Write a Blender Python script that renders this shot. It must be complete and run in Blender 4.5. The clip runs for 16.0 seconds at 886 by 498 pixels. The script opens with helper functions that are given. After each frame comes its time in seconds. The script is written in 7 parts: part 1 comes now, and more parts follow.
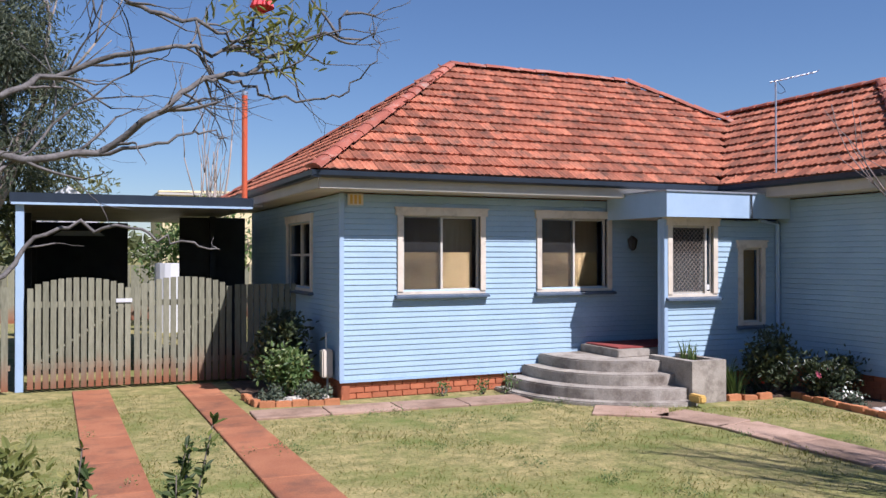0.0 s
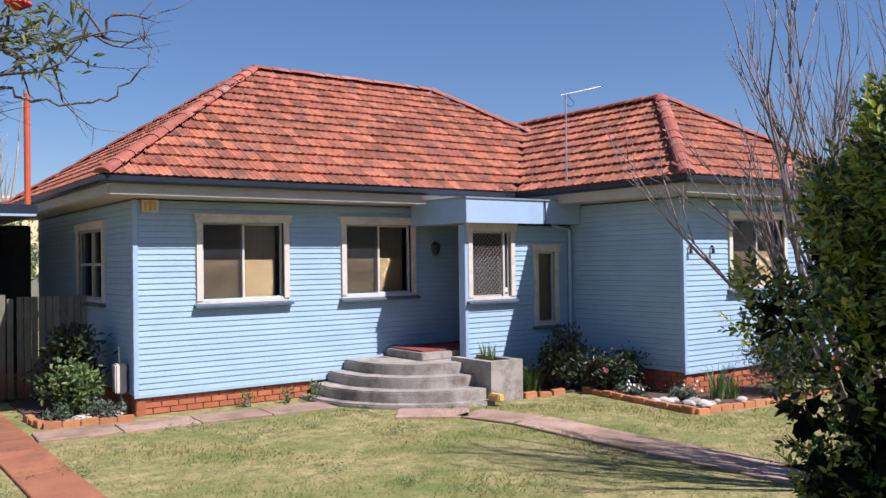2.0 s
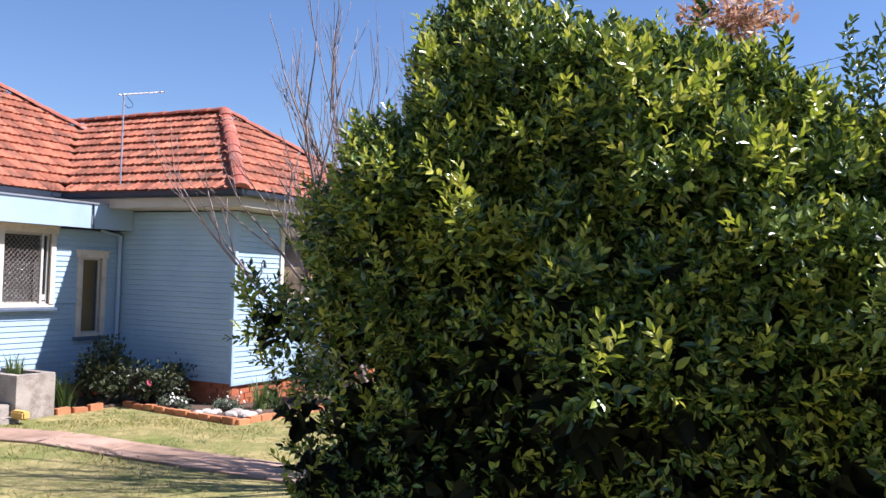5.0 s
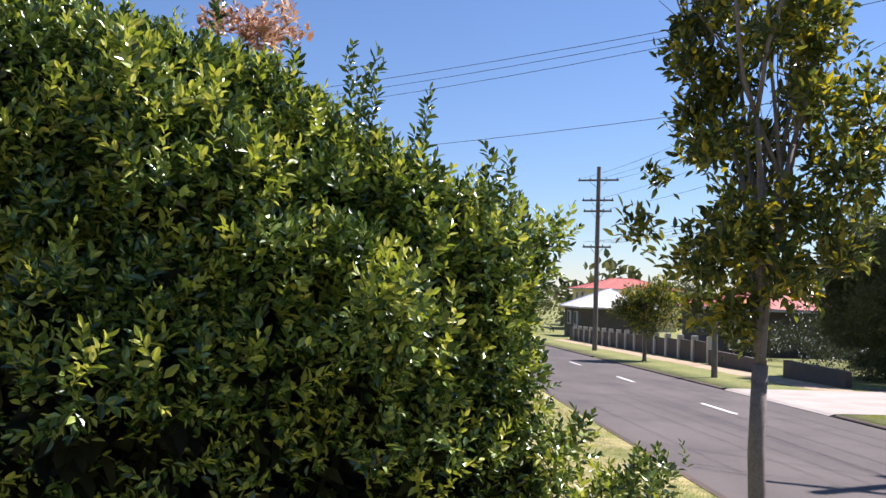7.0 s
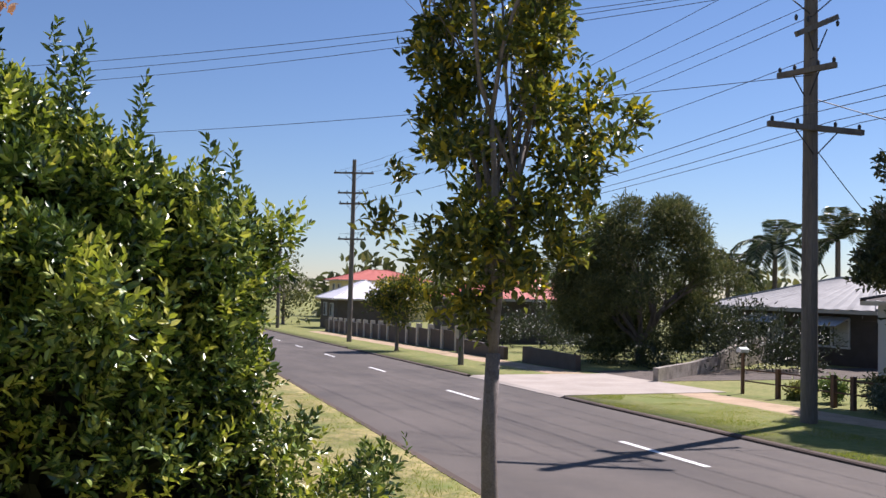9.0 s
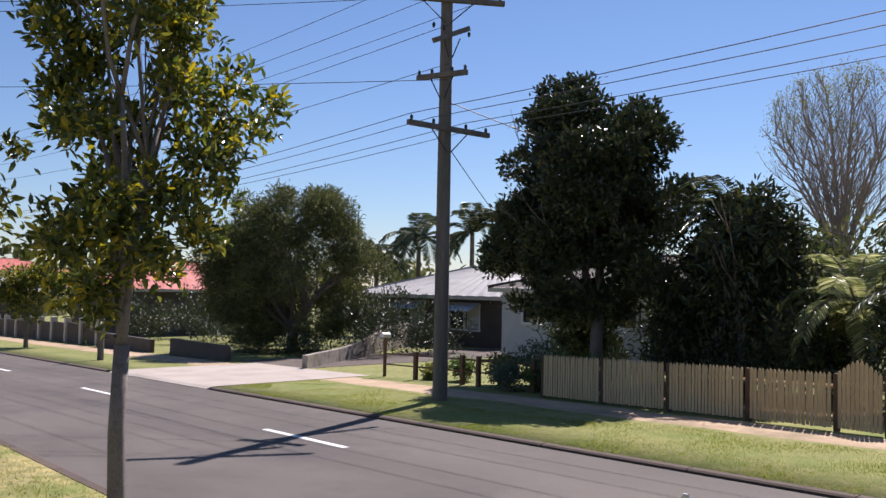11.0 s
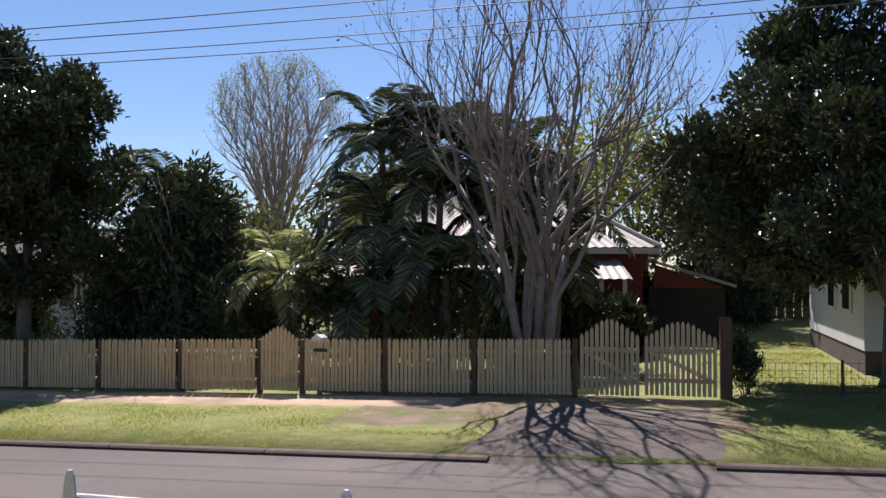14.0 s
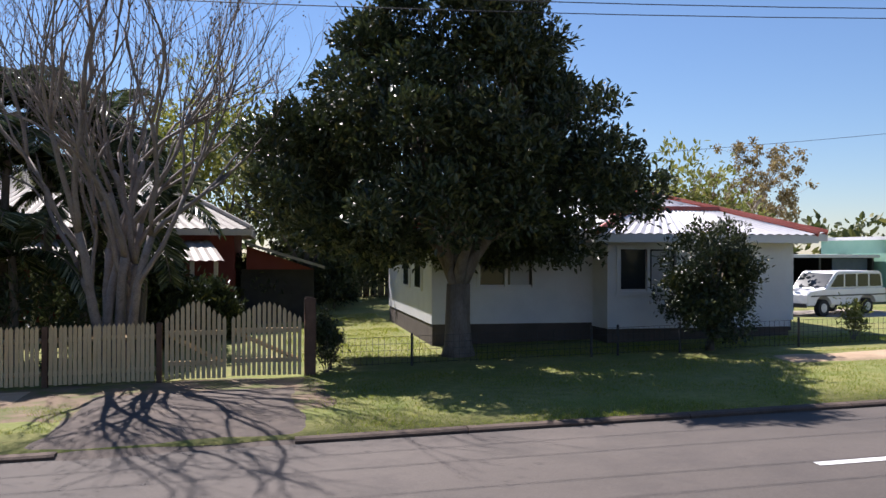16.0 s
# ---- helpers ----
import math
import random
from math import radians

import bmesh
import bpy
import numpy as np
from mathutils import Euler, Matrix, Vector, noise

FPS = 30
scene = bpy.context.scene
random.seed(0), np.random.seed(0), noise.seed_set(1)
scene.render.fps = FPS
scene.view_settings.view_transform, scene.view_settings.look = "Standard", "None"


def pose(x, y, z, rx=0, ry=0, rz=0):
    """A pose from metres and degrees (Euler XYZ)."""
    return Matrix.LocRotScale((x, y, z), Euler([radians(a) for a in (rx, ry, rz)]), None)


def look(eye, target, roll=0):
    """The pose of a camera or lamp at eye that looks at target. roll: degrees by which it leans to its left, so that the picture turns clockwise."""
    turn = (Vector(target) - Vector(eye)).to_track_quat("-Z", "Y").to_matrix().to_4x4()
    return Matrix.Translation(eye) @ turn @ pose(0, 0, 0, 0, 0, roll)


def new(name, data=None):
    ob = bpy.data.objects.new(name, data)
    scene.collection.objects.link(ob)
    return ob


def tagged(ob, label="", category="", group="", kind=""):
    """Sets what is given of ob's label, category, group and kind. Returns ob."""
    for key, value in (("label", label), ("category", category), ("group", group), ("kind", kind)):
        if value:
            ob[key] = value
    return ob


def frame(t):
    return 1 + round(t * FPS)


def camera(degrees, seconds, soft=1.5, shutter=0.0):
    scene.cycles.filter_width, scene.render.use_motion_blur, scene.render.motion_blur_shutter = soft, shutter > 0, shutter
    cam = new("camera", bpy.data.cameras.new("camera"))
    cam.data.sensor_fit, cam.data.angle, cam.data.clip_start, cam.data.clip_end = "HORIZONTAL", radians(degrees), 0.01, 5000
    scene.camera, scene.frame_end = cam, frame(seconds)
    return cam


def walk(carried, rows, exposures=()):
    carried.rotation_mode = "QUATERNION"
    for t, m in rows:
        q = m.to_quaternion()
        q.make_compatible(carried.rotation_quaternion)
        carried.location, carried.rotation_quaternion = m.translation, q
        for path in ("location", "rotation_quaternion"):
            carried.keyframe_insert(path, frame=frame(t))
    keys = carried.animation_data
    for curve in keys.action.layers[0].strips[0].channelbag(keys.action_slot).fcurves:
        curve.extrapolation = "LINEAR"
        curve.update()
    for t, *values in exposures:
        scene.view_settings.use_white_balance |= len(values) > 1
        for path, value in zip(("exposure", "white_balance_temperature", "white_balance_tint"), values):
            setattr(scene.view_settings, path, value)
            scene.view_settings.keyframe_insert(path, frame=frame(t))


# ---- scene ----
# camera: seconds, place, then tilt, lean and heading in degrees
cam = camera(54.30, 16.0)
PATH = [
    (0.0, -0.011, 0.009, 2.087, 90.48, 0.03, -23.90),
    (0.5, 0.022, -0.007, 2.091, 90.51, 0.26, -26.78),
    (1.0, 0.058, -0.045, 2.097, 90.59, 0.70, -29.56),
    (1.5, 0.106, -0.089, 2.102, 90.63, 0.95, -32.51),
    (2.0, 0.149, -0.127, 2.102, 90.74, 0.80, -35.94),
    (2.5, 0.172, -0.133, 2.100, 90.90, 0.52, -39.46),
    (3.0, 0.176, -0.148, 2.100, 90.88, 0.49, -42.93),
    (3.2, 0.180, -0.162, 2.100, 90.83, 0.52, -44.48),
    (5.3, 0.318, -0.453, 2.073, 92.10, -1.61, -67.50),
    (5.5, 0.330, -0.468, 2.068, 92.18, -1.34, -70.17),
    (6.0, 0.357, -0.517, 2.066, 92.29, -0.98, -78.08),
    (6.5, 0.372, -0.584, 2.083, 92.60, -1.42, -86.13),
    (7.0, 0.377, -0.638, 2.107, 92.83, -1.90, -91.94),
    (7.5, 0.380, -0.677, 2.120, 92.86, -2.01, -96.49),
    (8.0, 0.385, -0.711, 2.129, 92.88, -1.68, -99.79),
    (8.2, 0.389, -0.726, 2.137, 92.85, -1.66, -101.07),
    (10.3, 0.326, -0.857, 2.119, 92.65, -1.18, -122.44),
    (10.5, 0.310, -0.877, 2.116, 92.65, -1.21, -124.72),
    (11.0, 0.267, -0.936, 2.118, 92.56, -1.06, -130.36),
    (11.5, 0.207, -0.975, 2.124, 92.51, -0.70, -136.19),
    (12.0, 0.157, -0.972, 2.122, 92.24, -0.63, -142.23),
    (12.5, 0.135, -0.974, 2.117, 91.87, -0.63, -147.92),
    (13.0, 0.096, -1.024, 2.107, 91.64, -0.55, -153.33),
    (13.5, -0.015, -1.049, 2.104, 91.52, -0.31, -159.16),
    (14.0, -0.094, -1.086, 2.095, 91.30, -0.14, -165.30),
    (14.5, -0.133, -1.057, 2.094, 91.09, 0.29, -171.17),
    (15.0, -0.184, -1.068, 2.091, 90.85, 0.45, -177.72),
    (15.5, -0.234, -1.079, 2.090, 90.57, 0.17, -184.26),
    (16.0, -0.266, -1.074, 2.085, 90.19, -0.19, -191.44),
]
walk(cam, [(t, pose(x, y, z, a, b, c)) for t, x, y, z, a, b, c in PATH], [(0.0, 0.57, 5750, 20), (3.2, 0.58, 5750, 20), (5.5, 1.2, 5900, 22), (7.0, 1.05, 6000, 22), (8.0, 0.84, 6050, 22), (10.5, 0.7, 6150, 22), (14.5, 0.8, 6150, 21), (16.0, 0.88, 6100, 19)])

# ---- world, sun ----
SUN_DIR = Vector((0.403, -0.915, 1.235)).normalized()
world = bpy.data.worlds.new("sky")
scene.world = world
world.use_nodes = True
wn = world.node_tree.nodes
sky = wn.new("ShaderNodeTexSky")
sky.sky_type = "NISHITA"
sky.sun_disc = False
sky.sun_elevation = math.asin(SUN_DIR.z)
sky.sun_rotation = math.atan2(SUN_DIR.x, SUN_DIR.y)
sky.air_density, sky.dust_density, sky.ozone_density, sky.altitude = 1.15, 0.05, 6.0, 300
wn["Background"].inputs["Strength"].default_value = 0.061
world.node_tree.links.new(sky.outputs[0], wn["Background"].inputs["Color"])
sun = new("sun", bpy.data.lights.new("sun", "SUN"))
sun.data.energy, sun.data.angle, sun.data.color = 5.0, radians(0.53), (1.0, 0.94, 0.85)
sun.matrix_world = look((6, -14, 19), Vector((6, -14, 19)) - SUN_DIR)


# ---- materials ----
def ramp(nt, fac, stops):
    r = nt.nodes.new("ShaderNodeValToRGB")
    el = r.color_ramp.elements
    while len(el) < len(stops):
        el.new(0.5)
    for e, (p, c) in zip(el, stops):
        e.position, e.color = p, (*c, 1)
    nt.links.new(fac, r.inputs[0])
    return r.outputs[0]


def surf(name, c1, c2, scale=4.0, rough=0.7, bump=0.2, fine=60.0, metal=0.0, stain=None, stain_scale=0.7, stain_at=(0.52, 0.7),
         rand=0.0, island=0.0, spec=0.4, stretch=(1, 1, 1), dirt=None):
    """A surface with two colours mixed by coarse and fine noise, an optional stain, fine relief and a tint for each piece."""
    m = bpy.data.materials.new(name)
    m.use_nodes = True
    nt = m.node_tree
    n, l = nt.nodes, nt.links
    bsdf = n["Principled BSDF"]
    geo = n.new("ShaderNodeNewGeometry")
    mp = n.new("ShaderNodeMapping")
    mp.inputs["Scale"].default_value = stretch
    l.new(geo.outputs["Position"], mp.inputs[0])
    a = n.new("ShaderNodeTexNoise")
    a.inputs["Scale"].default_value, a.inputs["Detail"].default_value = scale, 6
    b = n.new("ShaderNodeTexNoise")
    b.inputs["Scale"].default_value, b.inputs["Detail"].default_value = fine, 3
    for q in (a, b):
        l.new(mp.outputs[0], q.inputs["Vector"])
    mixf = n.new("ShaderNodeMath")
    mixf.operation = "MULTIPLY_ADD"
    l.new(b.outputs["Fac"], mixf.inputs[0])
    mixf.inputs[1].default_value = 0.5
    half = n.new("ShaderNodeMath")
    half.operation = "MULTIPLY"
    l.new(a.outputs["Fac"], half.inputs[0])
    half.inputs[1].default_value = 0.6
    l.new(half.outputs[0], mixf.inputs[2])
    col = ramp(nt, mixf.outputs[0], [(0.38, c1), (0.68, c2)])
    if stain:
        s = n.new("ShaderNodeTexNoise")
        s.inputs["Scale"].default_value, s.inputs["Detail"].default_value, s.inputs["Roughness"].default_value = stain_scale, 8, 0.7
        l.new(geo.outputs["Position"], s.inputs["Vector"])
        f = ramp(nt, s.outputs["Fac"], [(stain_at[0], (0, 0, 0)), (stain_at[1], (1, 1, 1))])
        mx = n.new("ShaderNodeMix")
        mx.data_type = "RGBA"
        l.new(f, mx.inputs["Factor"])
        l.new(col, mx.inputs["A"])
        mx.inputs["B"].default_value = (*stain, 1)
        col = mx.outputs["Result"]
    if dirt:
        sep = n.new("ShaderNodeSeparateXYZ")
        l.new(geo.outputs["Position"], sep.inputs[0])
        edge = n.new("ShaderNodeMath")
        edge.operation = "MULTIPLY_ADD"
        l.new(a.outputs["Fac"], edge.inputs[0])
        edge.inputs[1].default_value = 0.9
        l.new(sep.outputs["Z"], edge.inputs[2])
        f = ramp(nt, edge.outputs[0], [(0.5, (0.9, 0.9, 0.9)), (1.15, (0, 0, 0))])
        mx = n.new("ShaderNodeMix")
        mx.data_type = "RGBA"
        l.new(f, mx.inputs["Factor"])
        l.new(col, mx.inputs["A"])
        mx.inputs["B"].default_value = (*dirt, 1)
        col = mx.outputs["Result"]
    if rand or island:
        hsv = n.new("ShaderNodeHueSaturation")
        src = n.new("ShaderNodeObjectInfo").outputs["Random"] if rand else geo.outputs["Random Per Island"]
        amount = rand or island
        mr = n.new("ShaderNodeMapRange")
        l.new(src, mr.inputs[0])
        mr.inputs[3].default_value, mr.inputs[4].default_value = 1 - amount, 1 + amount
        l.new(mr.outputs[0], hsv.inputs["Value"])
        l.new(col, hsv.inputs["Color"])
        col = hsv.outputs[0]
    l.new(col, bsdf.inputs["Base Color"])
    bsdf.inputs["Roughness"].default_value, bsdf.inputs["Metallic"].default_value = rough, metal
    bsdf.inputs["Specular IOR Level"].default_value = spec
    if bump:
        bp = n.new("ShaderNodeBump")
        bp.inputs["Strength"].default_value, bp.inputs["Distance"].default_value = bump, 0.02
        l.new(mixf.outputs[0], bp.inputs["Height"])
        l.new(bp.outputs[0], bsdf.inputs["Normal"])
    return m


def leafy(name, stops, rough=0.4, translucent=0.3, spec=0.5):
    """Leaves: each one takes its own green from the stops."""
    m = bpy.data.materials.new(name)
    m.use_nodes = True
    nt = m.node_tree
    n, l = nt.nodes, nt.links
    bsdf = n["Principled BSDF"]
    geo = n.new("ShaderNodeNewGeometry")
    col = ramp(nt, geo.outputs["Random Per Island"], stops)
    l.new(col, bsdf.inputs["Base Color"])
    bsdf.inputs["Roughness"].default_value = rough
    bsdf.inputs["Specular IOR Level"].default_value = spec
    tr = n.new("ShaderNodeBsdfTranslucent")
    hs = n.new("ShaderNodeHueSaturation")
    hs.inputs["Value"].default_value, hs.inputs["Saturation"].default_value = 1.3, 1.1
    l.new(col, hs.inputs["Color"])
    l.new(hs.outputs[0], tr.inputs["Color"])
    mx = n.new("ShaderNodeMixShader")
    mx.inputs[0].default_value = translucent
    l.new(bsdf.outputs[0], mx.inputs[1])
    l.new(tr.outputs[0], mx.inputs[2])
    l.new(mx.outputs[0], n["Material Output"].inputs["Surface"])
    return m


def glassy(name, tint, rough=0.04):
    m = bpy.data.materials.new(name)
    m.use_nodes = True
    b = m.node_tree.nodes["Principled BSDF"]
    b.inputs["Base Color"].default_value = (*tint, 1)
    b.inputs["Roughness"].default_value = rough
    b.inputs["Transmission Weight"].default_value = 1.0
    b.inputs["IOR"].default_value = 1.2
    return m


M = {}
M["board"] = surf("blue weatherboard paint", (0.30, 0.415, 0.52), (0.36, 0.485, 0.585), 1.5, 0.5, 0.12, 40, rand=0.03, stain=(0.26, 0.36, 0.455), stain_scale=1.2, stain_at=(0.56, 0.8))
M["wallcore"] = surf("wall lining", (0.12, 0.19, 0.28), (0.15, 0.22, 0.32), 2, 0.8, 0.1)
M["bluetrim"] = surf("pale blue trim", (0.31, 0.42, 0.56), (0.37, 0.485, 0.62), 3, 0.45, 0.05)
M["cream"] = surf("cream window trim", (0.60, 0.52, 0.42), (0.68, 0.60, 0.50), 5, 0.5, 0.08, stain=(0.45, 0.38, 0.30), stain_scale=3)
M["fascia"] = surf("beige fascia", (0.42, 0.38, 0.33), (0.50, 0.46, 0.40), 3, 0.6, 0.06)
M["gutter"] = surf("dark blue gutter", (0.018, 0.025, 0.037), (0.025, 0.035, 0.050), 4, 0.35, 0.03)
M["sill"] = surf("slate blue sill", (0.06, 0.09, 0.13), (0.09, 0.12, 0.17), 5, 0.5, 0.05)
M["brick"] = surf("painted orange brick", (0.34, 0.10, 0.045), (0.44, 0.145, 0.065), 6, 0.75, 0.3, rand=0.12)
M["mortar"] = surf("orange mortar", (0.30, 0.09, 0.04), (0.39, 0.128, 0.058), 8, 0.9, 0.3)
M["tile"] = surf("terracotta roof tile", (0.24, 0.070, 0.038), (0.43, 0.15, 0.08), 2.6, 0.8, 0.4, 30, rand=0.34, stain=(0.085, 0.058, 0.042), stain_scale=3.2, stain_at=(0.47, 0.72))
M["tiles"] = surf("terracotta roof tiles", (0.24, 0.070, 0.038), (0.43, 0.15, 0.08), 2.6, 0.8, 0.4, 30, island=0.34, stain=(0.085, 0.058, 0.042), stain_scale=3.2, stain_at=(0.47, 0.72))
M["cap"] = surf("ridge cap clay", (0.26, 0.07, 0.045), (0.38, 0.12, 0.075), 2.5, 0.8, 0.4, rand=0.15, stain=(0.36, 0.25, 0.2), stain_scale=4)
M["concrete"] = surf("weathered concrete", (0.235, 0.205, 0.17), (0.40, 0.355, 0.30), 2.5, 0.85, 0.35, stain=(0.15, 0.12, 0.095), stain_scale=2.6, stain_at=(0.48, 0.68))
M["path"] = surf("red stained path concrete", (0.27, 0.17, 0.115), (0.40, 0.27, 0.20), 2, 0.9, 0.3, stain=(0.18, 0.115, 0.075), stain_scale=1.6, stain_at=(0.48, 0.66), rand=0.14)
M["strip"] = surf("red dirt stained drive strip", (0.25, 0.085, 0.04), (0.36, 0.145, 0.07), 2, 0.9, 0.3, stain=(0.17, 0.075, 0.042), stain_scale=1.7, stain_at=(0.5, 0.68), rand=0.16)
M["asphalt"] = surf("grey asphalt", (0.068, 0.057, 0.048), (0.122, 0.102, 0.087), 0.6, 0.85, 0.45, 110, stain=(0.066, 0.056, 0.05), stain_scale=0.5, stain_at=(0.48, 0.70), stretch=(0.35, 1, 1))
M["gravel"] = surf("grey drive gravel", (0.06, 0.048, 0.04), (0.125, 0.10, 0.082), 3, 0.95, 0.6, 90, stain=(0.17, 0.135, 0.10), stain_scale=0.9, stain_at=(0.54, 0.68))
M["rough"] = surf("bare dirt verge", (0.12, 0.082, 0.054), (0.23, 0.165, 0.105), 2.2, 0.95, 0.6, 60, stain=(0.11, 0.12, 0.035), stain_scale=1.4, stain_at=(0.47, 0.58))
M["line"] = surf("white road paint", (0.6, 0.6, 0.58), (0.75, 0.75, 0.72), 8, 0.7, 0.1)
M["kerb"] = surf("dirty concrete kerb", (0.06, 0.041, 0.03), (0.11, 0.078, 0.058), 3, 0.9, 0.3, rand=0.15, stain=(0.05, 0.036, 0.026), stain_scale=3)
M["palegravel"] = surf("pale concrete drive", (0.30, 0.255, 0.215), (0.42, 0.365, 0.31), 1, 0.9, 0.25)
M["dirtpath"] = surf("tan footpath", (0.34, 0.235, 0.145), (0.47, 0.345, 0.225), 1.5, 0.95, 0.3, stain=(0.23, 0.18, 0.10), stain_scale=0.9, stain_at=(0.5, 0.66))
M["timber"] = surf("weathered green grey paling", (0.155, 0.15, 0.10), (0.25, 0.24, 0.17), 3, 0.85, 0.3, 50, rand=0.18, stretch=(1, 1, 0.15), dirt=(0.22, 0.072, 0.03))
M["picket"] = surf("cream picket paint", (0.46, 0.34, 0.185), (0.55, 0.42, 0.24), 4, 0.65, 0.15, rand=0.07, stretch=(1, 1, 0.3))
M["post"] = surf("dark brown fence post", (0.08, 0.042, 0.026), (0.14, 0.08, 0.052), 6, 0.8, 0.3)
M["pole"] = surf("grey brown pole timber", (0.10, 0.085, 0.07), (0.19, 0.165, 0.14), 5, 0.9, 0.4, stretch=(1, 1, 0.08))
M["bark"] = surf("grey brown bark", (0.12, 0.095, 0.075), (0.22, 0.185, 0.155), 9, 0.95, 0.6, stretch=(1, 1, 0.25))
M["palebark"] = surf("pale smooth bark", (0.13, 0.108, 0.095), (0.27, 0.232, 0.21), 5, 0.85, 0.3, stain=(0.10, 0.082, 0.07), stain_scale=5)
M["greytwig"] = surf("silver grey twig", (0.26, 0.21, 0.175), (0.38, 0.32, 0.275), 12, 0.85, 0.3)
M["browntwig"] = surf("grey brown twig", (0.13, 0.10, 0.095), (0.27, 0.215, 0.20), 12, 0.85, 0.3)
M["darktwig"] = surf("dark branch bark", (0.07, 0.062, 0.058), (0.17, 0.155, 0.145), 12, 0.85, 0.3)
M["redstem"] = surf("red brown stem bark", (0.05, 0.024, 0.017), (0.10, 0.05, 0.036), 9, 0.9, 0.4, stretch=(1, 1, 0.25))
M["metal"] = surf("galvanised steel", (0.42, 0.45, 0.50), (0.55, 0.58, 0.63), 10, 0.4, 0.05, metal=0.7)
M["dark"] = surf("dark metal", (0.02, 0.02, 0.022), (0.04, 0.04, 0.042), 10, 0.5, 0.05)
M["wire"] = surf("dark wire", (0.025, 0.025, 0.03), (0.04, 0.04, 0.05), 10, 0.6, 0)
M["glass"] = glassy("window glass", (0.85, 0.9, 0.9))
M["interior"] = surf("dim room", (0.26, 0.19, 0.12), (0.33, 0.25, 0.165), 2, 0.9, 0)
M["blind"] = surf("tan slatted blind", (0.27, 0.175, 0.08), (0.33, 0.22, 0.105), 4, 0.8, 0.1)
M["curtain"] = surf("brown pane reflection sheet", (0.17, 0.115, 0.07), (0.25, 0.175, 0.11), 6, 0.9, 0.2, stretch=(3, 3, 0.2))
M["meshmetal"] = surf("dull screen mesh", (0.16, 0.13, 0.105), (0.22, 0.18, 0.15), 8, 0.6, 0.05)
M["alum"] = surf("cream aluminium frame", (0.50, 0.46, 0.40), (0.58, 0.54, 0.47), 8, 0.4, 0.03)
M["orange"] = surf("orange painted pipe", (0.50, 0.085, 0.03), (0.58, 0.12, 0.05), 6, 0.5, 0.1)
M["redmat"] = surf("red entry paint", (0.20, 0.035, 0.03), (0.28, 0.06, 0.05), 5, 0.8, 0.2)
# black for the shed wall and for shade painted inside openings
M["blackish"] = surf("dark cladding and painted inner shade", (0.03, 0.03, 0.032), (0.05, 0.05, 0.052), 4, 0.8, 0.1)
M["tin"] = surf("corrugated steel roof", (0.25, 0.225, 0.185), (0.34, 0.31, 0.26), 1.2, 0.6, 0.1, stain=(0.22, 0.19, 0.165), stain_scale=1.5, metal=0.1)
M["greyroof"] = surf("grey tin roof", (0.27, 0.262, 0.25), (0.36, 0.35, 0.335), 1.2, 0.7, 0.1, stain=(0.22, 0.21, 0.20), stain_scale=1.0)
M["white"] = surf("white weatherboard paint", (0.56, 0.56, 0.57), (0.66, 0.66, 0.66), 2, 0.6, 0.1)
M["greywall"] = surf("pale grey render", (0.42, 0.42, 0.43), (0.50, 0.50, 0.51), 2, 0.7, 0.1)
M["brownwall"] = surf("dark brown wall", (0.07, 0.055, 0.045), (0.10, 0.08, 0.07), 2, 0.8, 0.2)
M["redwall"] = surf("dark red weatherboard", (0.14, 0.025, 0.02), (0.19, 0.04, 0.03), 2, 0.7, 0.2)
M["redroof"] = surf("red painted roof", (0.36, 0.08, 0.055), (0.46, 0.125, 0.09), 1.5, 0.6, 0.15)
M["whiteroof"] = surf("pale steel roof", (0.62, 0.60, 0.60), (0.72, 0.70, 0.70), 1.5, 0.45, 0.05)
M["carwhite"] = surf("white car paint", (0.72, 0.72, 0.72), (0.78, 0.78, 0.78), 3, 0.25, 0)
M["carglass"] = surf("dark car glass", (0.02, 0.025, 0.03), (0.03, 0.035, 0.04), 3, 0.08, 0)
M["tyre"] = surf("black rubber", (0.015, 0.015, 0.015), (0.03, 0.03, 0.03), 9, 0.85, 0.2)
M["stone"] = surf("garden stone", (0.35, 0.30, 0.25), (0.55, 0.50, 0.44), 5, 0.9, 0.4, rand=0.25)
M["edging"] = surf("orange edging brick", (0.40, 0.15, 0.06), (0.52, 0.22, 0.10), 6, 0.85, 0.3, rand=0.15)
M["soil"] = surf("dark garden soil", (0.05, 0.032, 0.022), (0.12, 0.075, 0.05), 4, 0.95, 0.6)
M["yellow"] = surf("yellow block", (0.55, 0.33, 0.08), (0.62, 0.40, 0.12), 6, 0.8, 0.3)
M["ltyellow"] = surf("cream far wall", (0.62, 0.50, 0.28), (0.7, 0.58, 0.34), 1, 0.8, 0.0)
M["red"] = surf("red petal", (0.62, 0.03, 0.04), (0.72, 0.05, 0.06), 9, 0.6, 0)
M["pink"] = surf("pink petal", (0.60, 0.10, 0.16), (0.70, 0.18, 0.24), 9, 0.6, 0)
M["petal"] = surf("white petal", (0.7, 0.68, 0.6), (0.8, 0.78, 0.7), 9, 0.6, 0)
G1, G2, G3 = (0.02, 0.05, 0.012), (0.045, 0.10, 0.02), (0.13, 0.20, 0.035)
M["bushleaf"] = leafy("glossy shrub leaf", [(0.0, (0.026, 0.048, 0.011)), (0.45, (0.066, 0.112, 0.023)), (0.8, (0.17, 0.24, 0.048)), (1.0, (0.34, 0.40, 0.10))], 0.27, 0.05, 0.65)
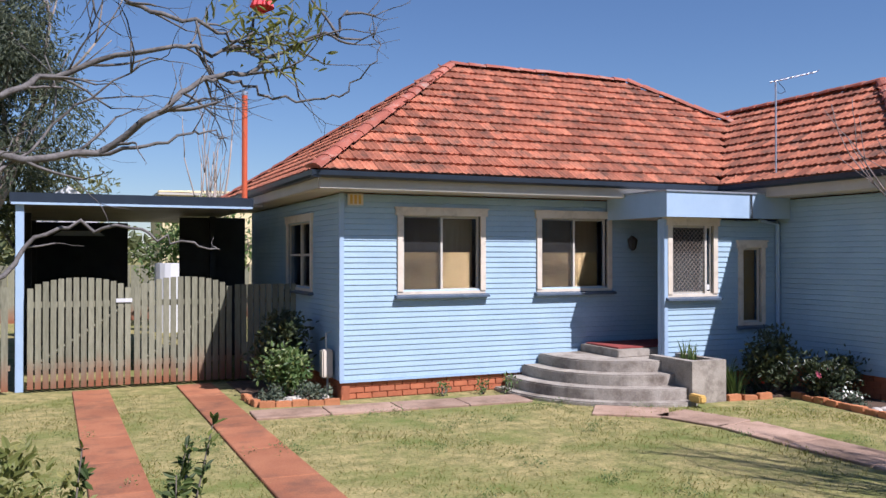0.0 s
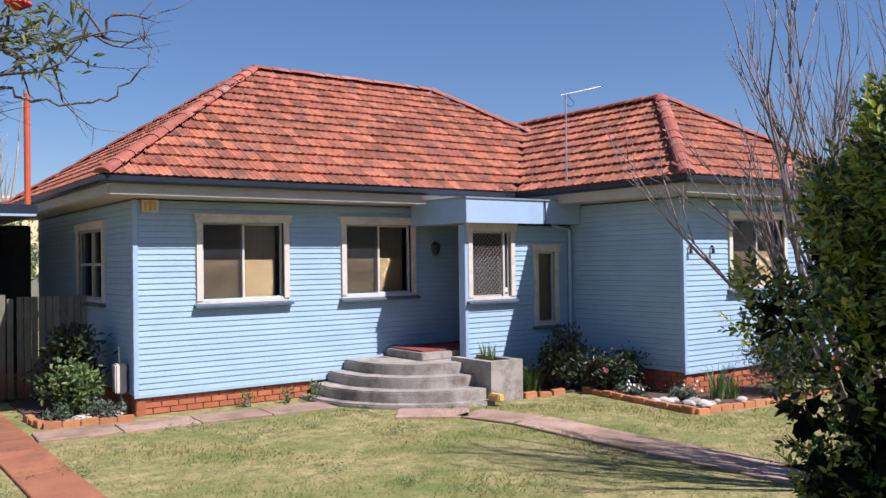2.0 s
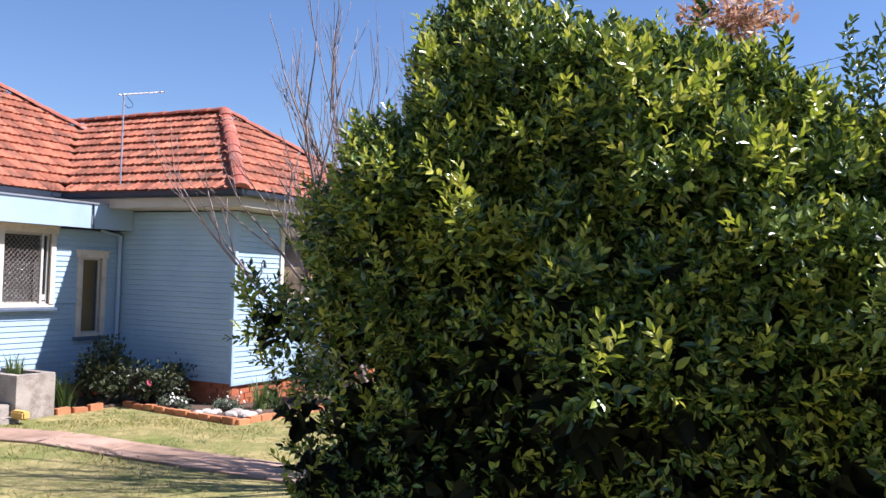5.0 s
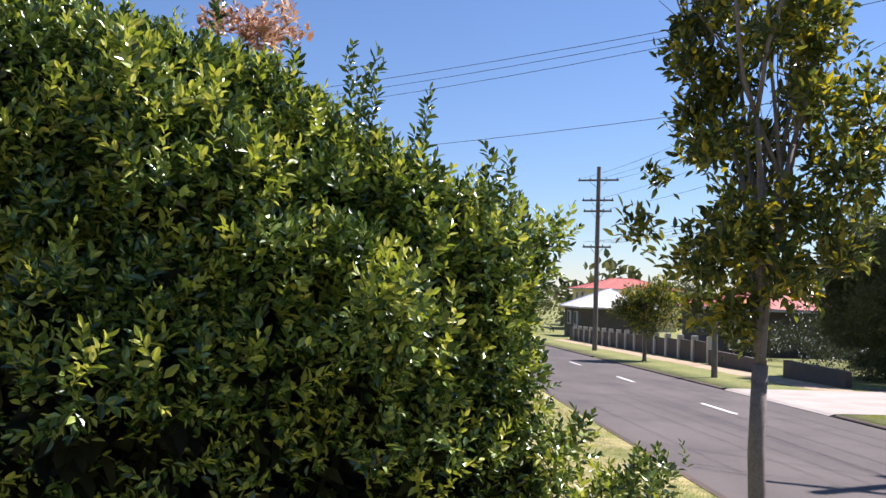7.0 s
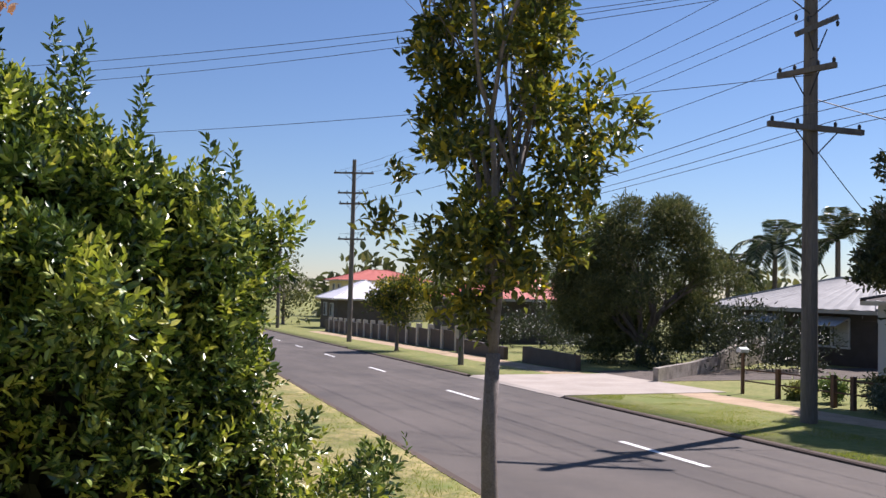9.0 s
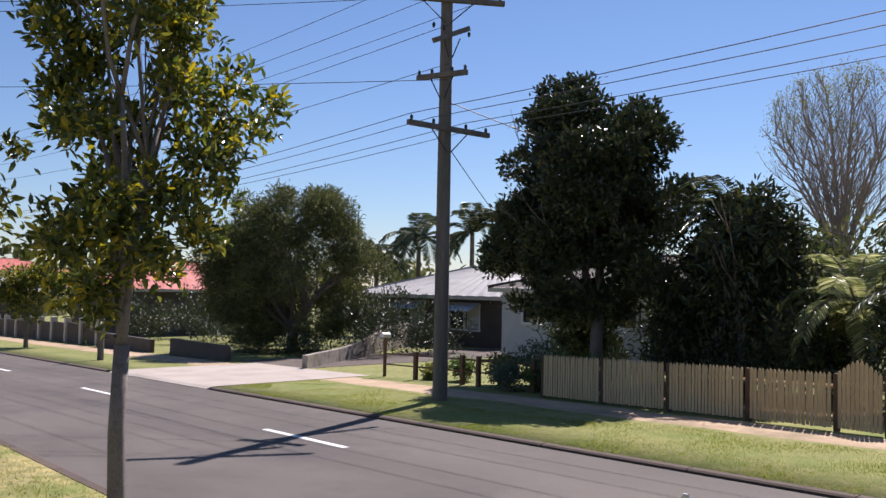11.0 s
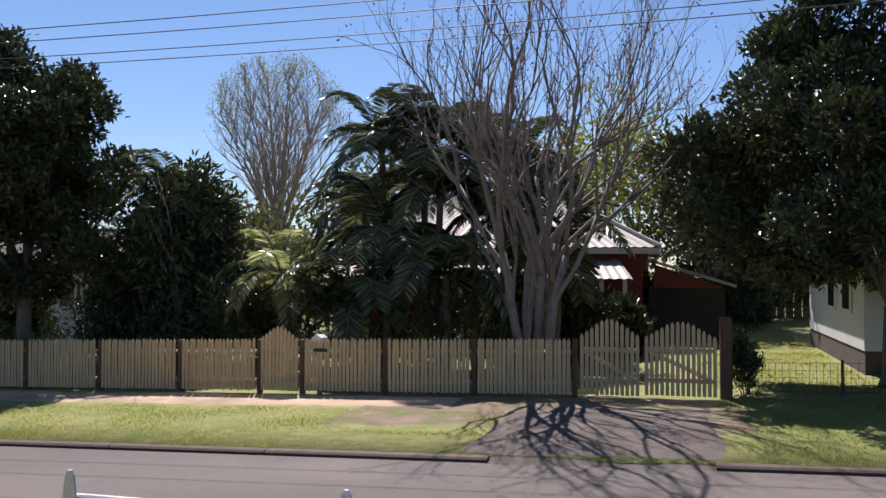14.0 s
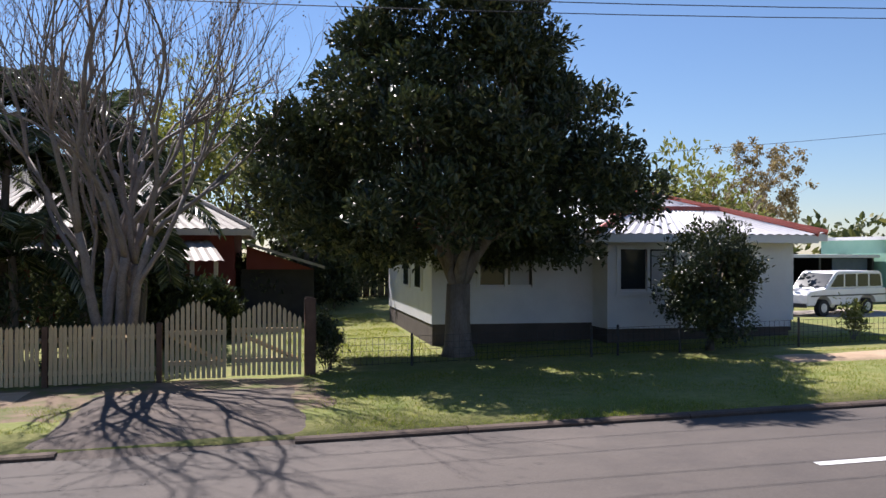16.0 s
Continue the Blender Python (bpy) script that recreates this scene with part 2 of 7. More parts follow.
# near-black: the shade inside the shrub is put into this leaf colour
M["shadeleaf"] = leafy("shade dark inner shrub leaf", [(0.0, (0.008, 0.010, 0.005)), (0.7, (0.014, 0.017, 0.008)), (1.0, (0.026, 0.026, 0.012))], 0.7, 0.0, 0.15)
M["limeleaf"] = leafy("lime shrub tip", [(0.0, (0.18, 0.23, 0.035)), (0.6, (0.34, 0.385, 0.06)), (1.0, (0.52, 0.50, 0.11))], 0.3, 0.3)
M["shoot"] = leafy("young shoot leaf", [(0.0, (0.03, 0.05, 0.013)), (0.7, (0.07, 0.10, 0.024)), (1.0, (0.17, 0.19, 0.045))], 0.6, 0.2, 0.3)
M["newleaf"] = leafy("bronze new leaf", [(0.0, (0.28, 0.14, 0.08)), (0.5, (0.42, 0.24, 0.15)), (1.0, (0.65, 0.52, 0.42))], 0.5, 0.3)
M["vergeleaf"] = leafy("street tree leaf", [(0.0, (0.035, 0.052, 0.014)), (0.45, (0.075, 0.10, 0.023)), (0.75, (0.19, 0.195, 0.035)), (1.0, (0.46, 0.37, 0.045))], 0.35, 0.38)
M["figleaf"] = leafy("dark tree leaf", [(0.0, (0.021, 0.031, 0.014)), (0.7, (0.046, 0.063, 0.024)), (0.95, (0.08, 0.094, 0.034)), (1.0, (0.17, 0.15, 0.045))], 0.42, 0.10)
M["oliveleaf"] = leafy("olive tree leaf", [(0.0, (0.06, 0.075, 0.026)), (0.7, (0.11, 0.125, 0.043)), (1.0, (0.22, 0.205, 0.075))], 0.6, 0.22)
M["gumleaf"] = leafy("grey green gum leaf", [(0.0, (0.05, 0.065, 0.04)), (0.7, (0.09, 0.11, 0.065)), (1.0, (0.15, 0.16, 0.09))], 0.6, 0.25)
M["rustleaf"] = leafy("brownish young leaf", [(0.0, (0.16, 0.11, 0.05)), (0.7, (0.25, 0.19, 0.09)), (1.0, (0.33, 0.27, 0.14))], 0.7, 0.3)
M["paleleaf"] = leafy("yellow green young leaf", [(0.0, (0.12, 0.14, 0.03)), (0.7, (0.20, 0.21, 0.06)), (1.0, (0.30, 0.28, 0.10))], 0.6, 0.35)
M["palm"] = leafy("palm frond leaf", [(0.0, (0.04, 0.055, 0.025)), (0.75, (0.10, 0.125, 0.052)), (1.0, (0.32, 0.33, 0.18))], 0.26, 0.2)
# lighter copy of the palm leaf, with sunlight put into the colour
M["sunpalm"] = leafy("palm frond leaf with painted sunlight", [(0.0, (0.22, 0.25, 0.09)), (0.6, (0.38, 0.40, 0.18)), (1.0, (0.62, 0.60, 0.36))], 0.3, 0.5)
M["strap"] = leafy("strappy leaf", [(0.0, (0.06, 0.11, 0.03)), (0.7, (0.12, 0.18, 0.05)), (1.0, (0.25, 0.28, 0.10))], 0.5, 0.3)
M["greybush"] = leafy("grey green shrub leaf", [(0.0, (0.06, 0.085, 0.055)), (0.7, (0.11, 0.14, 0.09)), (1.0, (0.18, 0.2, 0.13))], 0.7, 0.2)
M["blade"] = leafy("grass blade", [(0.0, (0.15, 0.165, 0.04)), (0.45, (0.235, 0.22, 0.07)), (0.8, (0.34, 0.29, 0.12)), (1.0, (0.43, 0.35, 0.18))], 0.8, 0.45, 0.2)
M["vergeblade"] = leafy("green grass blade", [(0.0, (0.15, 0.20, 0.03)), (0.6, (0.25, 0.285, 0.06)), (1.0, (0.38, 0.35, 0.12))], 0.8, 0.45, 0.2)


def lawn_material():
    """Patchy dry lawn, greener on the street verge."""
    m = surf("patchy lawn", (0.105, 0.108, 0.028), (0.37, 0.30, 0.125), 5.0, 0.95, 1.0, 26, stain=(0.12, 0.15, 0.028), stain_scale=0.7, stain_at=(0.46, 0.66))
    nt = m.node_tree
    n, l = nt.nodes, nt.links
    sep = n.new("ShaderNodeSeparateXYZ")
    l.new(n.new("ShaderNodeNewGeometry").outputs["Position"], sep.inputs[0])
    verge = n.new("ShaderNodeMapRange")
    l.new(sep.outputs["Y"], verge.inputs[0])
    verge.inputs[1].default_value, verge.inputs[2].default_value, verge.inputs[3].default_value, verge.inputs[4].default_value = -6.0, -10.0, 0.0, 0.5
    mx = n.new("ShaderNodeMix")
    mx.data_type = "RGBA"
    base = n["Principled BSDF"].inputs["Base Color"]
    l.new(base.links[0].from_socket, mx.inputs["A"])
    mx.inputs["B"].default_value = (0.145, 0.18, 0.034, 1)
    l.new(verge.outputs[0], mx.inputs["Factor"])
    l.new(mx.outputs["Result"], base)
    return m


M["lawn"] = lawn_material()


# ---- builders ----
def mesh_of(bm, name):
    me = bpy.data.meshes.new(name)
    bm.to_mesh(me)
    bm.free()
    return me


def part(name, bm, material, parent, label="", smooth=False):
    me = mesh_of(bm, name) if isinstance(bm, bmesh.types.BMesh) else bm
    if not me.materials:
        me.materials.append(material)
    if smooth:
        me.shade_smooth()
    ob = new(name, me)
    ob.parent = parent
    return tagged(ob, label) if label else ob


def thing(name, label, category, group="", kind="", at=(0, 0, 0)):
    ob = new(name)
    ob.location = at
    ob.empty_display_size = 0.1
    return tagged(ob, label, category, group, kind)


def solid(name, bm, material, label, category, group="", kind="", smooth=False):
    ob = part(name, bm, material, None, "", smooth)
    return tagged(ob, label, category, group, kind)


def box(bm, x0, x1, y0, y1, z0, z1, m=None):
    v = [bm.verts.new(p) for p in ((x0, y0, z0), (x1, y0, z0), (x1, y1, z0), (x0, y1, z0), (x0, y0, z1), (x1, y0, z1), (x1, y1, z1), (x0, y1, z1))]
    for f in ((3, 2, 1, 0), (4, 5, 6, 7), (0, 1, 5, 4), (1, 2, 6, 5), (2, 3, 7, 6), (3, 0, 4, 7)):
        bm.faces.new([v[i] for i in f])
    if m is not None:
        bmesh.ops.transform(bm, matrix=m, verts=v)
    return v


def boxed(x0, x1, y0, y1, z0, z1, bevel=0.0):
    bm = bmesh.new()
    box(bm, x0, x1, y0, y1, z0, z1)
    if bevel:
        bmesh.ops.bevel(bm, geom=bm.edges[:], offset=bevel, segments=2, affect="EDGES")
    return bm


def prism(bm, outline, a, b, axis="z"):
    """A solid from a closed outline, swept from a to b along an axis."""
    def put(p, h):
        return {"z": (p[0], p[1], h), "y": (p[0], h, p[1]), "x": (h, p[0], p[1])}[axis]
    lo, hi = [bm.verts.new(put(p, a)) for p in outline], [bm.verts.new(put(p, b)) for p in outline]
    n = len(outline)
    bm.faces.new(lo[::-1])
    bm.faces.new(hi)
    for i in range(n):
        bm.faces.new((lo[i], lo[(i + 1) % n], hi[(i + 1) % n], hi[i]))
    return bm


def tube(bm, pts, radii, n=6):
    """A tapered tube along points."""
    rings = []
    pts = [Vector(p) for p in pts]
    for i, p in enumerate(pts):
        d = (pts[min(i + 1, len(pts) - 1)] - pts[max(i - 1, 0)]).normalized()
        u = d.cross(Vector((0, 0, 1)) if abs(d.z) < 0.9 else Vector((1, 0, 0))).normalized()
        w = d.cross(u)
        r = radii[i] if hasattr(radii, "__len__") else radii
        rings.append([bm.verts.new(p + (u * math.cos(a) + w * math.sin(a)) * r) for a in (2 * math.pi * k / n for k in range(n))])
    for a, b in zip(rings, rings[1:]):
        for k in range(n):
            bm.faces.new((a[k], a[(k + 1) % n], b[(k + 1) % n], b[k]))
    bm.faces.new(rings[0][::-1])
    bm.faces.new(rings[-1])


def tubed(pts, r, n=8):
    bm = bmesh.new()
    tube(bm, pts, r, n)
    return bm


def sheet(bm, quads):
    for q in quads:
        bm.faces.new([bm.verts.new(p) for p in q])


# ---- lie of the land ----
def plane_z(x, y):
    """The street falls gently towards +x."""
    return -0.039 - 0.025 * max(-70.0, min(x, 110.0)) - 0.0046 * max(-60.0, y)


def land(x, y):
    """Height of the grass: level by the house, on the street's slope by the road."""
    w = min(1.0, max(0.0, (-y + 0.5) / 3.5))
    w = w * w * (3 - 2 * w)
    a, b = min(1.0, max(0.0, (-x - 12.0) / 4.0)), min(1.0, max(0.0, (-y - 20.0) / 7.0))
    return w * (plane_z(x, y) + 0.05) - 0.95 * a * a * (3 - 2 * a) * b * b * (3 - 2 * b)


KERB_N, KERB_F = -4.5, -10.44


# ---- ground, road ----
def ground():
    xs = sorted(set([-900, -400, -200, -120, -80, -70] + list(range(-60, 112, 2)) + [110, 200, 400, 900]))
    ys = sorted(set([-900, -400, -200, -120, -80, -60, -50] + list(range(-44, 40, 2)) + [-14.6, -13.2, KERB_F - 0.16, KERB_F - 0.14, KERB_N + 0.14, KERB_N + 0.16, -3, -2.5, -1.5, -1, -0.5, 0.5, 1] + [40, 60, 100, 200, 400, 900]))
    bm = bmesh.new()
    grid = [[bm.verts.new((x, y, (plane_z(x, y) - 0.12) if KERB_F - 0.15 < y < KERB_N + 0.15 else land(x, y))) for x in xs] for y in ys]
    for a, b in zip(grid, grid[1:]):
        for i in range(len(xs) - 1):
            bm.faces.new((a[i], a[i + 1], b[i + 1], b[i]))
    return solid("ground", bm, M["lawn"], "patchy dry lawn and grass verges", "ground", kind="structure", smooth=True)


def strip_on(name, material, label, category, x0, x1, y0, y1, up, thick=0.08, height=None, kind="structure", step=2.0):
    """A slab that follows the land."""
    h = height or land
    bm = bmesh.new()
    n = max(1, int((x1 - x0) / step))
    k = max(1, int((y1 - y0) / step))
    top = [[bm.verts.new((x0 + (x1 - x0) * i / n, y0 + (y1 - y0) * j / k, h(x0 + (x1 - x0) * i / n, y0 + (y1 - y0) * j / k) + up)) for i in range(n + 1)] for j in range(k + 1)]
    for a, b in zip(top, top[1:]):
        for i in range(n):
            bm.faces.new((a[i], a[i + 1], b[i + 1], b[i]))
    r = bmesh.ops.extrude_face_region(bm, geom=bm.faces[:])
    bmesh.ops.translate(bm, vec=(0, 0, -thick), verts=[e for e in r["geom"] if isinstance(e, bmesh.types.BMVert)])
    bmesh.ops.recalc_face_normals(bm, faces=bm.faces[:])
    return solid(name, bm, material, label, category, kind=kind)


ground()
road = strip_on("road", M["asphalt"], "worn grey asphalt road between low kerbs", "road", -120, 150, KERB_F, KERB_N, 0.0, 0.1, plane_z, step=5.0)
for k in range(-6, 10):
    x0 = 11.0 + 9.35 * k
    bm = bmesh.new()
    sheet(bm, [[(x, y, plane_z(x, y) + 0.005) for x, y in ((x0, -8.29), (x0 + 2.45, -8.29), (x0 + 2.45, -8.17), (x0, -8.17))]])
    part("lane_line", bm, M["line"], road, "white painted dash")


def kerb(y, spans, inner):
    """A low kerb in pieces, with gaps at the crossings; inner: the side of the road."""
    root = thing("kerb", "low dirty concrete kerb along the grass", "kerb", kind="structure")
    for a, b in spans:
        x = a
        while x < b - 0.05:
            e = min(b, x + 2.4 + 0.3 * math.sin(x))
            bm = bmesh.new()
            pts = [(y, -0.1), (y + inner * -0.15, -0.1), (y + inner * -0.15, 0.053), (y + inner * -0.03, 0.05), (y, 0.03)]
            lo = [bm.verts.new((x + 0.006, p, plane_z(x, p) + q)) for p, q in pts]
            hi = [bm.verts.new((e - 0.006, p, plane_z(e, p) + q)) for p, q in pts]
            bm.faces.new(lo)
            bm.faces.new(hi[::-1])
            for i in range(5):
                bm.faces.new((lo[i], hi[i], hi[(i + 1) % 5], lo[(i + 1) % 5]))
            bmesh.ops.recalc_face_normals(bm, faces=bm.faces[:])
            part("kerb_stone", bm, M["kerb"], root)
            x = e


kerb(KERB_F, [(-60, -0.55), (1.85, 20.2), (27.5, 45.5), (47.5, 90)], 1)
kerb(KERB_N, [(-60, 90)], -1)


def far_z(x, y):
    """From the gutter up to the footpath."""
    u = min(1.0, max(0.0, (KERB_F - y) / 0.15))
    return plane_z(x, y) + 0.05 * u


def ragged(name, material, label, category, x0, x1, y0, y1, up, wave, seed, height=None):
    """A thin worn patch with a wandering outline that follows the land."""
    h = height or land
    nx, ny = max(2, int((x1 - x0) / 0.35)), 8
    bm = bmesh.new()
    def edge(k, u):
        return wave * (noise.noise(Vector((u * 0.55, k * 7.3, seed))) + 0.6 * noise.noise(Vector((u * 2.3, k * 3.1, seed))))
    top = []
    for j in range(ny + 1):
        row = []
        for i in range(nx + 1):
            fx, fy = i / nx, j / ny
            x, y = x0 + (x1 - x0) * fx, y0 + (y1 - y0) * fy
            y += edge(0, x) * (1 - fy) + edge(1, x) * fy
            if i in (0, nx):
                x += edge(2 + (i > 0), y)
            lift = up if 0 < j < ny and 0 < i < nx else -0.02
            row.append(bm.verts.new((x, y, h(x, y) + lift)))
        top.append(row)
    for a, b in zip(top, top[1:]):
        for i in range(nx):
            bm.faces.new((a[i], a[i + 1], b[i + 1], b[i]))
    return solid(name, bm, material, label, category, kind="structure", smooth=True)


ragged("dirt_patch", M["rough"], "bare trodden dirt round the driveway crossing", "dirt", -1.3, 4.8, -15.3, -11.9, 0.012, 0.45, 1.0)
ragged("gravel_driveway", M["gravel"], "dark grey gravel driveway crossing the verge", "driveway", -0.9, 2.4, -14.3, KERB_F + 0.05, 0.022, 0.3, 2.0, far_z)
strip_on("pale_driveway", M["palegravel"], "pale concrete driveway across the verge", "driveway", 20.4, 27.2, -15.4, KERB_F + 0.02, 0.012, 0.1, far_z, step=0.15)
strip_on("rear_driveway", M["gravel"], "shaded driveway beside the low wall", "driveway", 23.9, 28.5, -30, -15.4, 0.012, 0.1, far_z)
ragged("footpath", M["dirtpath"], "worn tan footpath along the fences", "footpath", 2.8, 20.6, -14.85, -13.6, 0.014, 0.22, 3.0)
ragged("footpath", M["dirtpath"], "worn tan footpath along the fences", "footpath", -60, -8.6, -14.75, -13.7, 0.014, 0.22, 4.0)
ragged("footpath", M["dirtpath"], "worn tan footpath along the fences", "footpath", 27.2, 80, -14.9, -13.4, 0.014, 0.2, 5.0)


def slab_row(name, label, material, pts, width, up=0.03, gap=0.015):
    """Concrete slabs laid end to end along a line."""
    root = thing(name, label, "path", kind="structure")
    for i, (a, b) in enumerate(zip(pts, pts[1:])):
        a, b = Vector((*a, 0)), Vector((*b, 0))
        d = (b - a).normalized()
        n = Vector((-d.y, d.x, 0)) * width / 2
        a2, b2 = a + d * gap, b - d * gap * 0.2
        bm = bmesh.new()
        prism(bm, [(q.x, q.y) for q in (a2 - n, b2 - n, b2 + n, a2 + n)], -0.06, up)
        bmesh.ops.bevel(bm, geom=[e for e in bm.edges], offset=0.008, segments=1, affect="EDGES")
        part("slab", bm, material, root)
    return root


slab_row("drive_strip", "red dirt stained concrete wheel strip in the lawn", M["strip"], [(0.42 + 0.012 * i, 14.4 - 1.28 * i) for i in range(9)], 0.52)
slab_row("drive_strip", "red dirt stained concrete wheel strip in the lawn", M["strip"], [(1.97 - 0.0 * i, 14.4 - 1.28 * i) for i in range(9)], 0.55)
slab_row("house_path", "pinkish concrete path along the house base", M["path"], [(2.27 + 0.98 * i, 11.31 - 0.055 * i) for i in range(5)], 0.60)
slab_row("garden_path", "cracked pinkish concrete garden path", M["path"], [(6.55, 9.85), (7.35, 9.25), (7.62, 8.3), (7.6, 7.2), (7.62, 6.1), (7.66, 5.0), (7.7, 3.9), (7.7, 2.8)], 0.66)


# ---- the blue house ----
house = thing("house", "pale blue weatherboard house with terracotta hip roof", "house")
FL, SOF = 0.28, 3.0
BOARD = 0.0815


def window_unit(parent, u0, u1, z0, z1, m, style):
    """A window in a wall's own frame: x along the wall, y into the wall, z up."""
    def p(name, bm, mat, par, label=""):
        bmesh.ops.transform(bm, matrix=m, verts=bm.verts[:])
        return part(name, bm, mat, par, label)
    t = 0.085
    bm = bmesh.new()
    box(bm, u0 - t - 0.03, u1 + t + 0.03, -0.055, 0.05, z1, z1 + 0.10)
    w = p("window", bm, M["cream"], parent, "cream timber window surround")
    p("jamb", boxed(u0 - t, u0, -0.045, 0.05, z0, z1), M["cream"], w)
    p("jamb", boxed(u1, u1 + t, -0.045, 0.05, z0, z1), M["cream"], w)
    p("head_cap", boxed(u0 - t - 0.05, u1 + t + 0.05, -0.065, 0.05, z1 + 0.10, z1 + 0.125), M["cream"], w)
    p("bottom_rail", boxed(u0 - t, u1 + t, -0.03, 0.05, z0 - 0.045, z0), M["cream"], w)
    bm = bmesh.new()
    prism(bm, [(-0.11, z0 - 0.10), (0.04, z0 - 0.10), (0.04, z0 - 0.045), (-0.02, z0 - 0.045), (-0.11, z0 - 0.07)], u0 - t - 0.04, u1 + t + 0.04, "x")
    p("window_sill", bm, M["sill"], w, "slate blue sill")
    f = 0.035
    mid = (u0 + u1) / 2
    cuts = [(u0, mid + 0.02), (mid - 0.02, u1)] if style in ("slide", "pair") else [(u0, u1)]
    for i, (a, b) in enumerate(cuts):
        off = 0.012 + 0.03 * i
        bm = bmesh.new()
        box(bm, a, a + f, off, off + 0.028, z0, z1)
        box(bm, b - f, b, off, off + 0.028, z0, z1)
        box(bm, a + f, b - f, off, off + 0.028, z0, z0 + f)
        box(bm, a + f, b - f, off, off + 0.028, z1 - f, z1)
        if style == "pair":
            box(bm, a + f, b - f, off, off + 0.028, (z0 + z1) / 2 - 0.02, (z0 + z1) / 2 + 0.02)
        p("sash", bm, M["alum"], w, "cream sliding sash")
        g = p("pane", boxed(a + f, b - f, off + 0.011, off + 0.016, z0 + f, z1 - f), M["glass"], w)
        g.visible_shadow = False
    if style == "single":
        p("blind", boxed(u0 + 0.02, u1 - 0.02, 0.10, 0.11, z0, z1), M["blind"], w, "drawn blind behind the glass")
    if style == "slide":
        # added sheet; its brown stands for the dim reflection in the upper panes
        p("curtain", boxed(u0 + 0.02, u1 - 0.02, 0.24, 0.255, z0, z1), M["curtain"], w, "added brown sheet for the dim reflection in the panes")
        bm = bmesh.new()
        n = int((z1 - z0) * 0.52 / 0.028)
        for k in range(n):
            z = z0 + 0.028 * k
            box(bm, u0 + 0.02, u1 - 0.13, 0.105, 0.115, z + 0.004, z + 0.026)
        p("blind", bm, M["blind"], w, "tan slatted blind drawn behind the glass")
        bm = bmesh.new()
        for k in range(int((z1 - z0) * 70)):
            z = z0 + k / 70
            box(bm, u0 + f, mid - 0.02, 0.008, 0.010, z, z + 0.0065)
        p("fly_screen", bm, M["dark"], w, "dark fly screen over one sash")
    if style == "screen":
        bm = bmesh.new()
        s = 0.075
        wd, ht = (u1 - 0.14) - (u0 + f), z1 - z0 - 2 * f
        k = -ht
        while k < wd:
            for sgn in (1, -1):
                a, b = max(0.0, k), min(wd, k + ht)
                if b - a > 0.02:
                    za, zb = a - k, b - k
                    if sgn < 0:
                        za, zb = ht - za, ht - zb
                    tube(bm, [(u0 + f + a, -0.005, z0 + f + za), (u0 + f + b, -0.005, z0 + f + zb)], 0.005, 4)
            k += s
        p("security_screen", bm, M["meshmetal"], w, "diamond mesh security screen")
        p("screen_stile", boxed(u1 - 0.16, u1 - 0.12, -0.02, 0.02, z0, z1), M["alum"], w)
        p("sticker", boxed(u1 - 0.11, u1 - 0.05, 0.004, 0.008, z0 + 0.06, z0 + 0.14), M["white"], w, "small white sticker")
    # room backing; behind the screen it is black, room shade in its colour
    bm = bmesh.new()
    box(bm, u0 - 0.05, u1 + 0.05, *((0.12, 0.135) if style == "screen" else (0.5, 0.52)), z0 - 0.05, z1 + 0.05)
    p("room_back", bm, M["blackish" if style == "screen" else "interior"], w, "backing sheet that stands for the dim room")
    return w


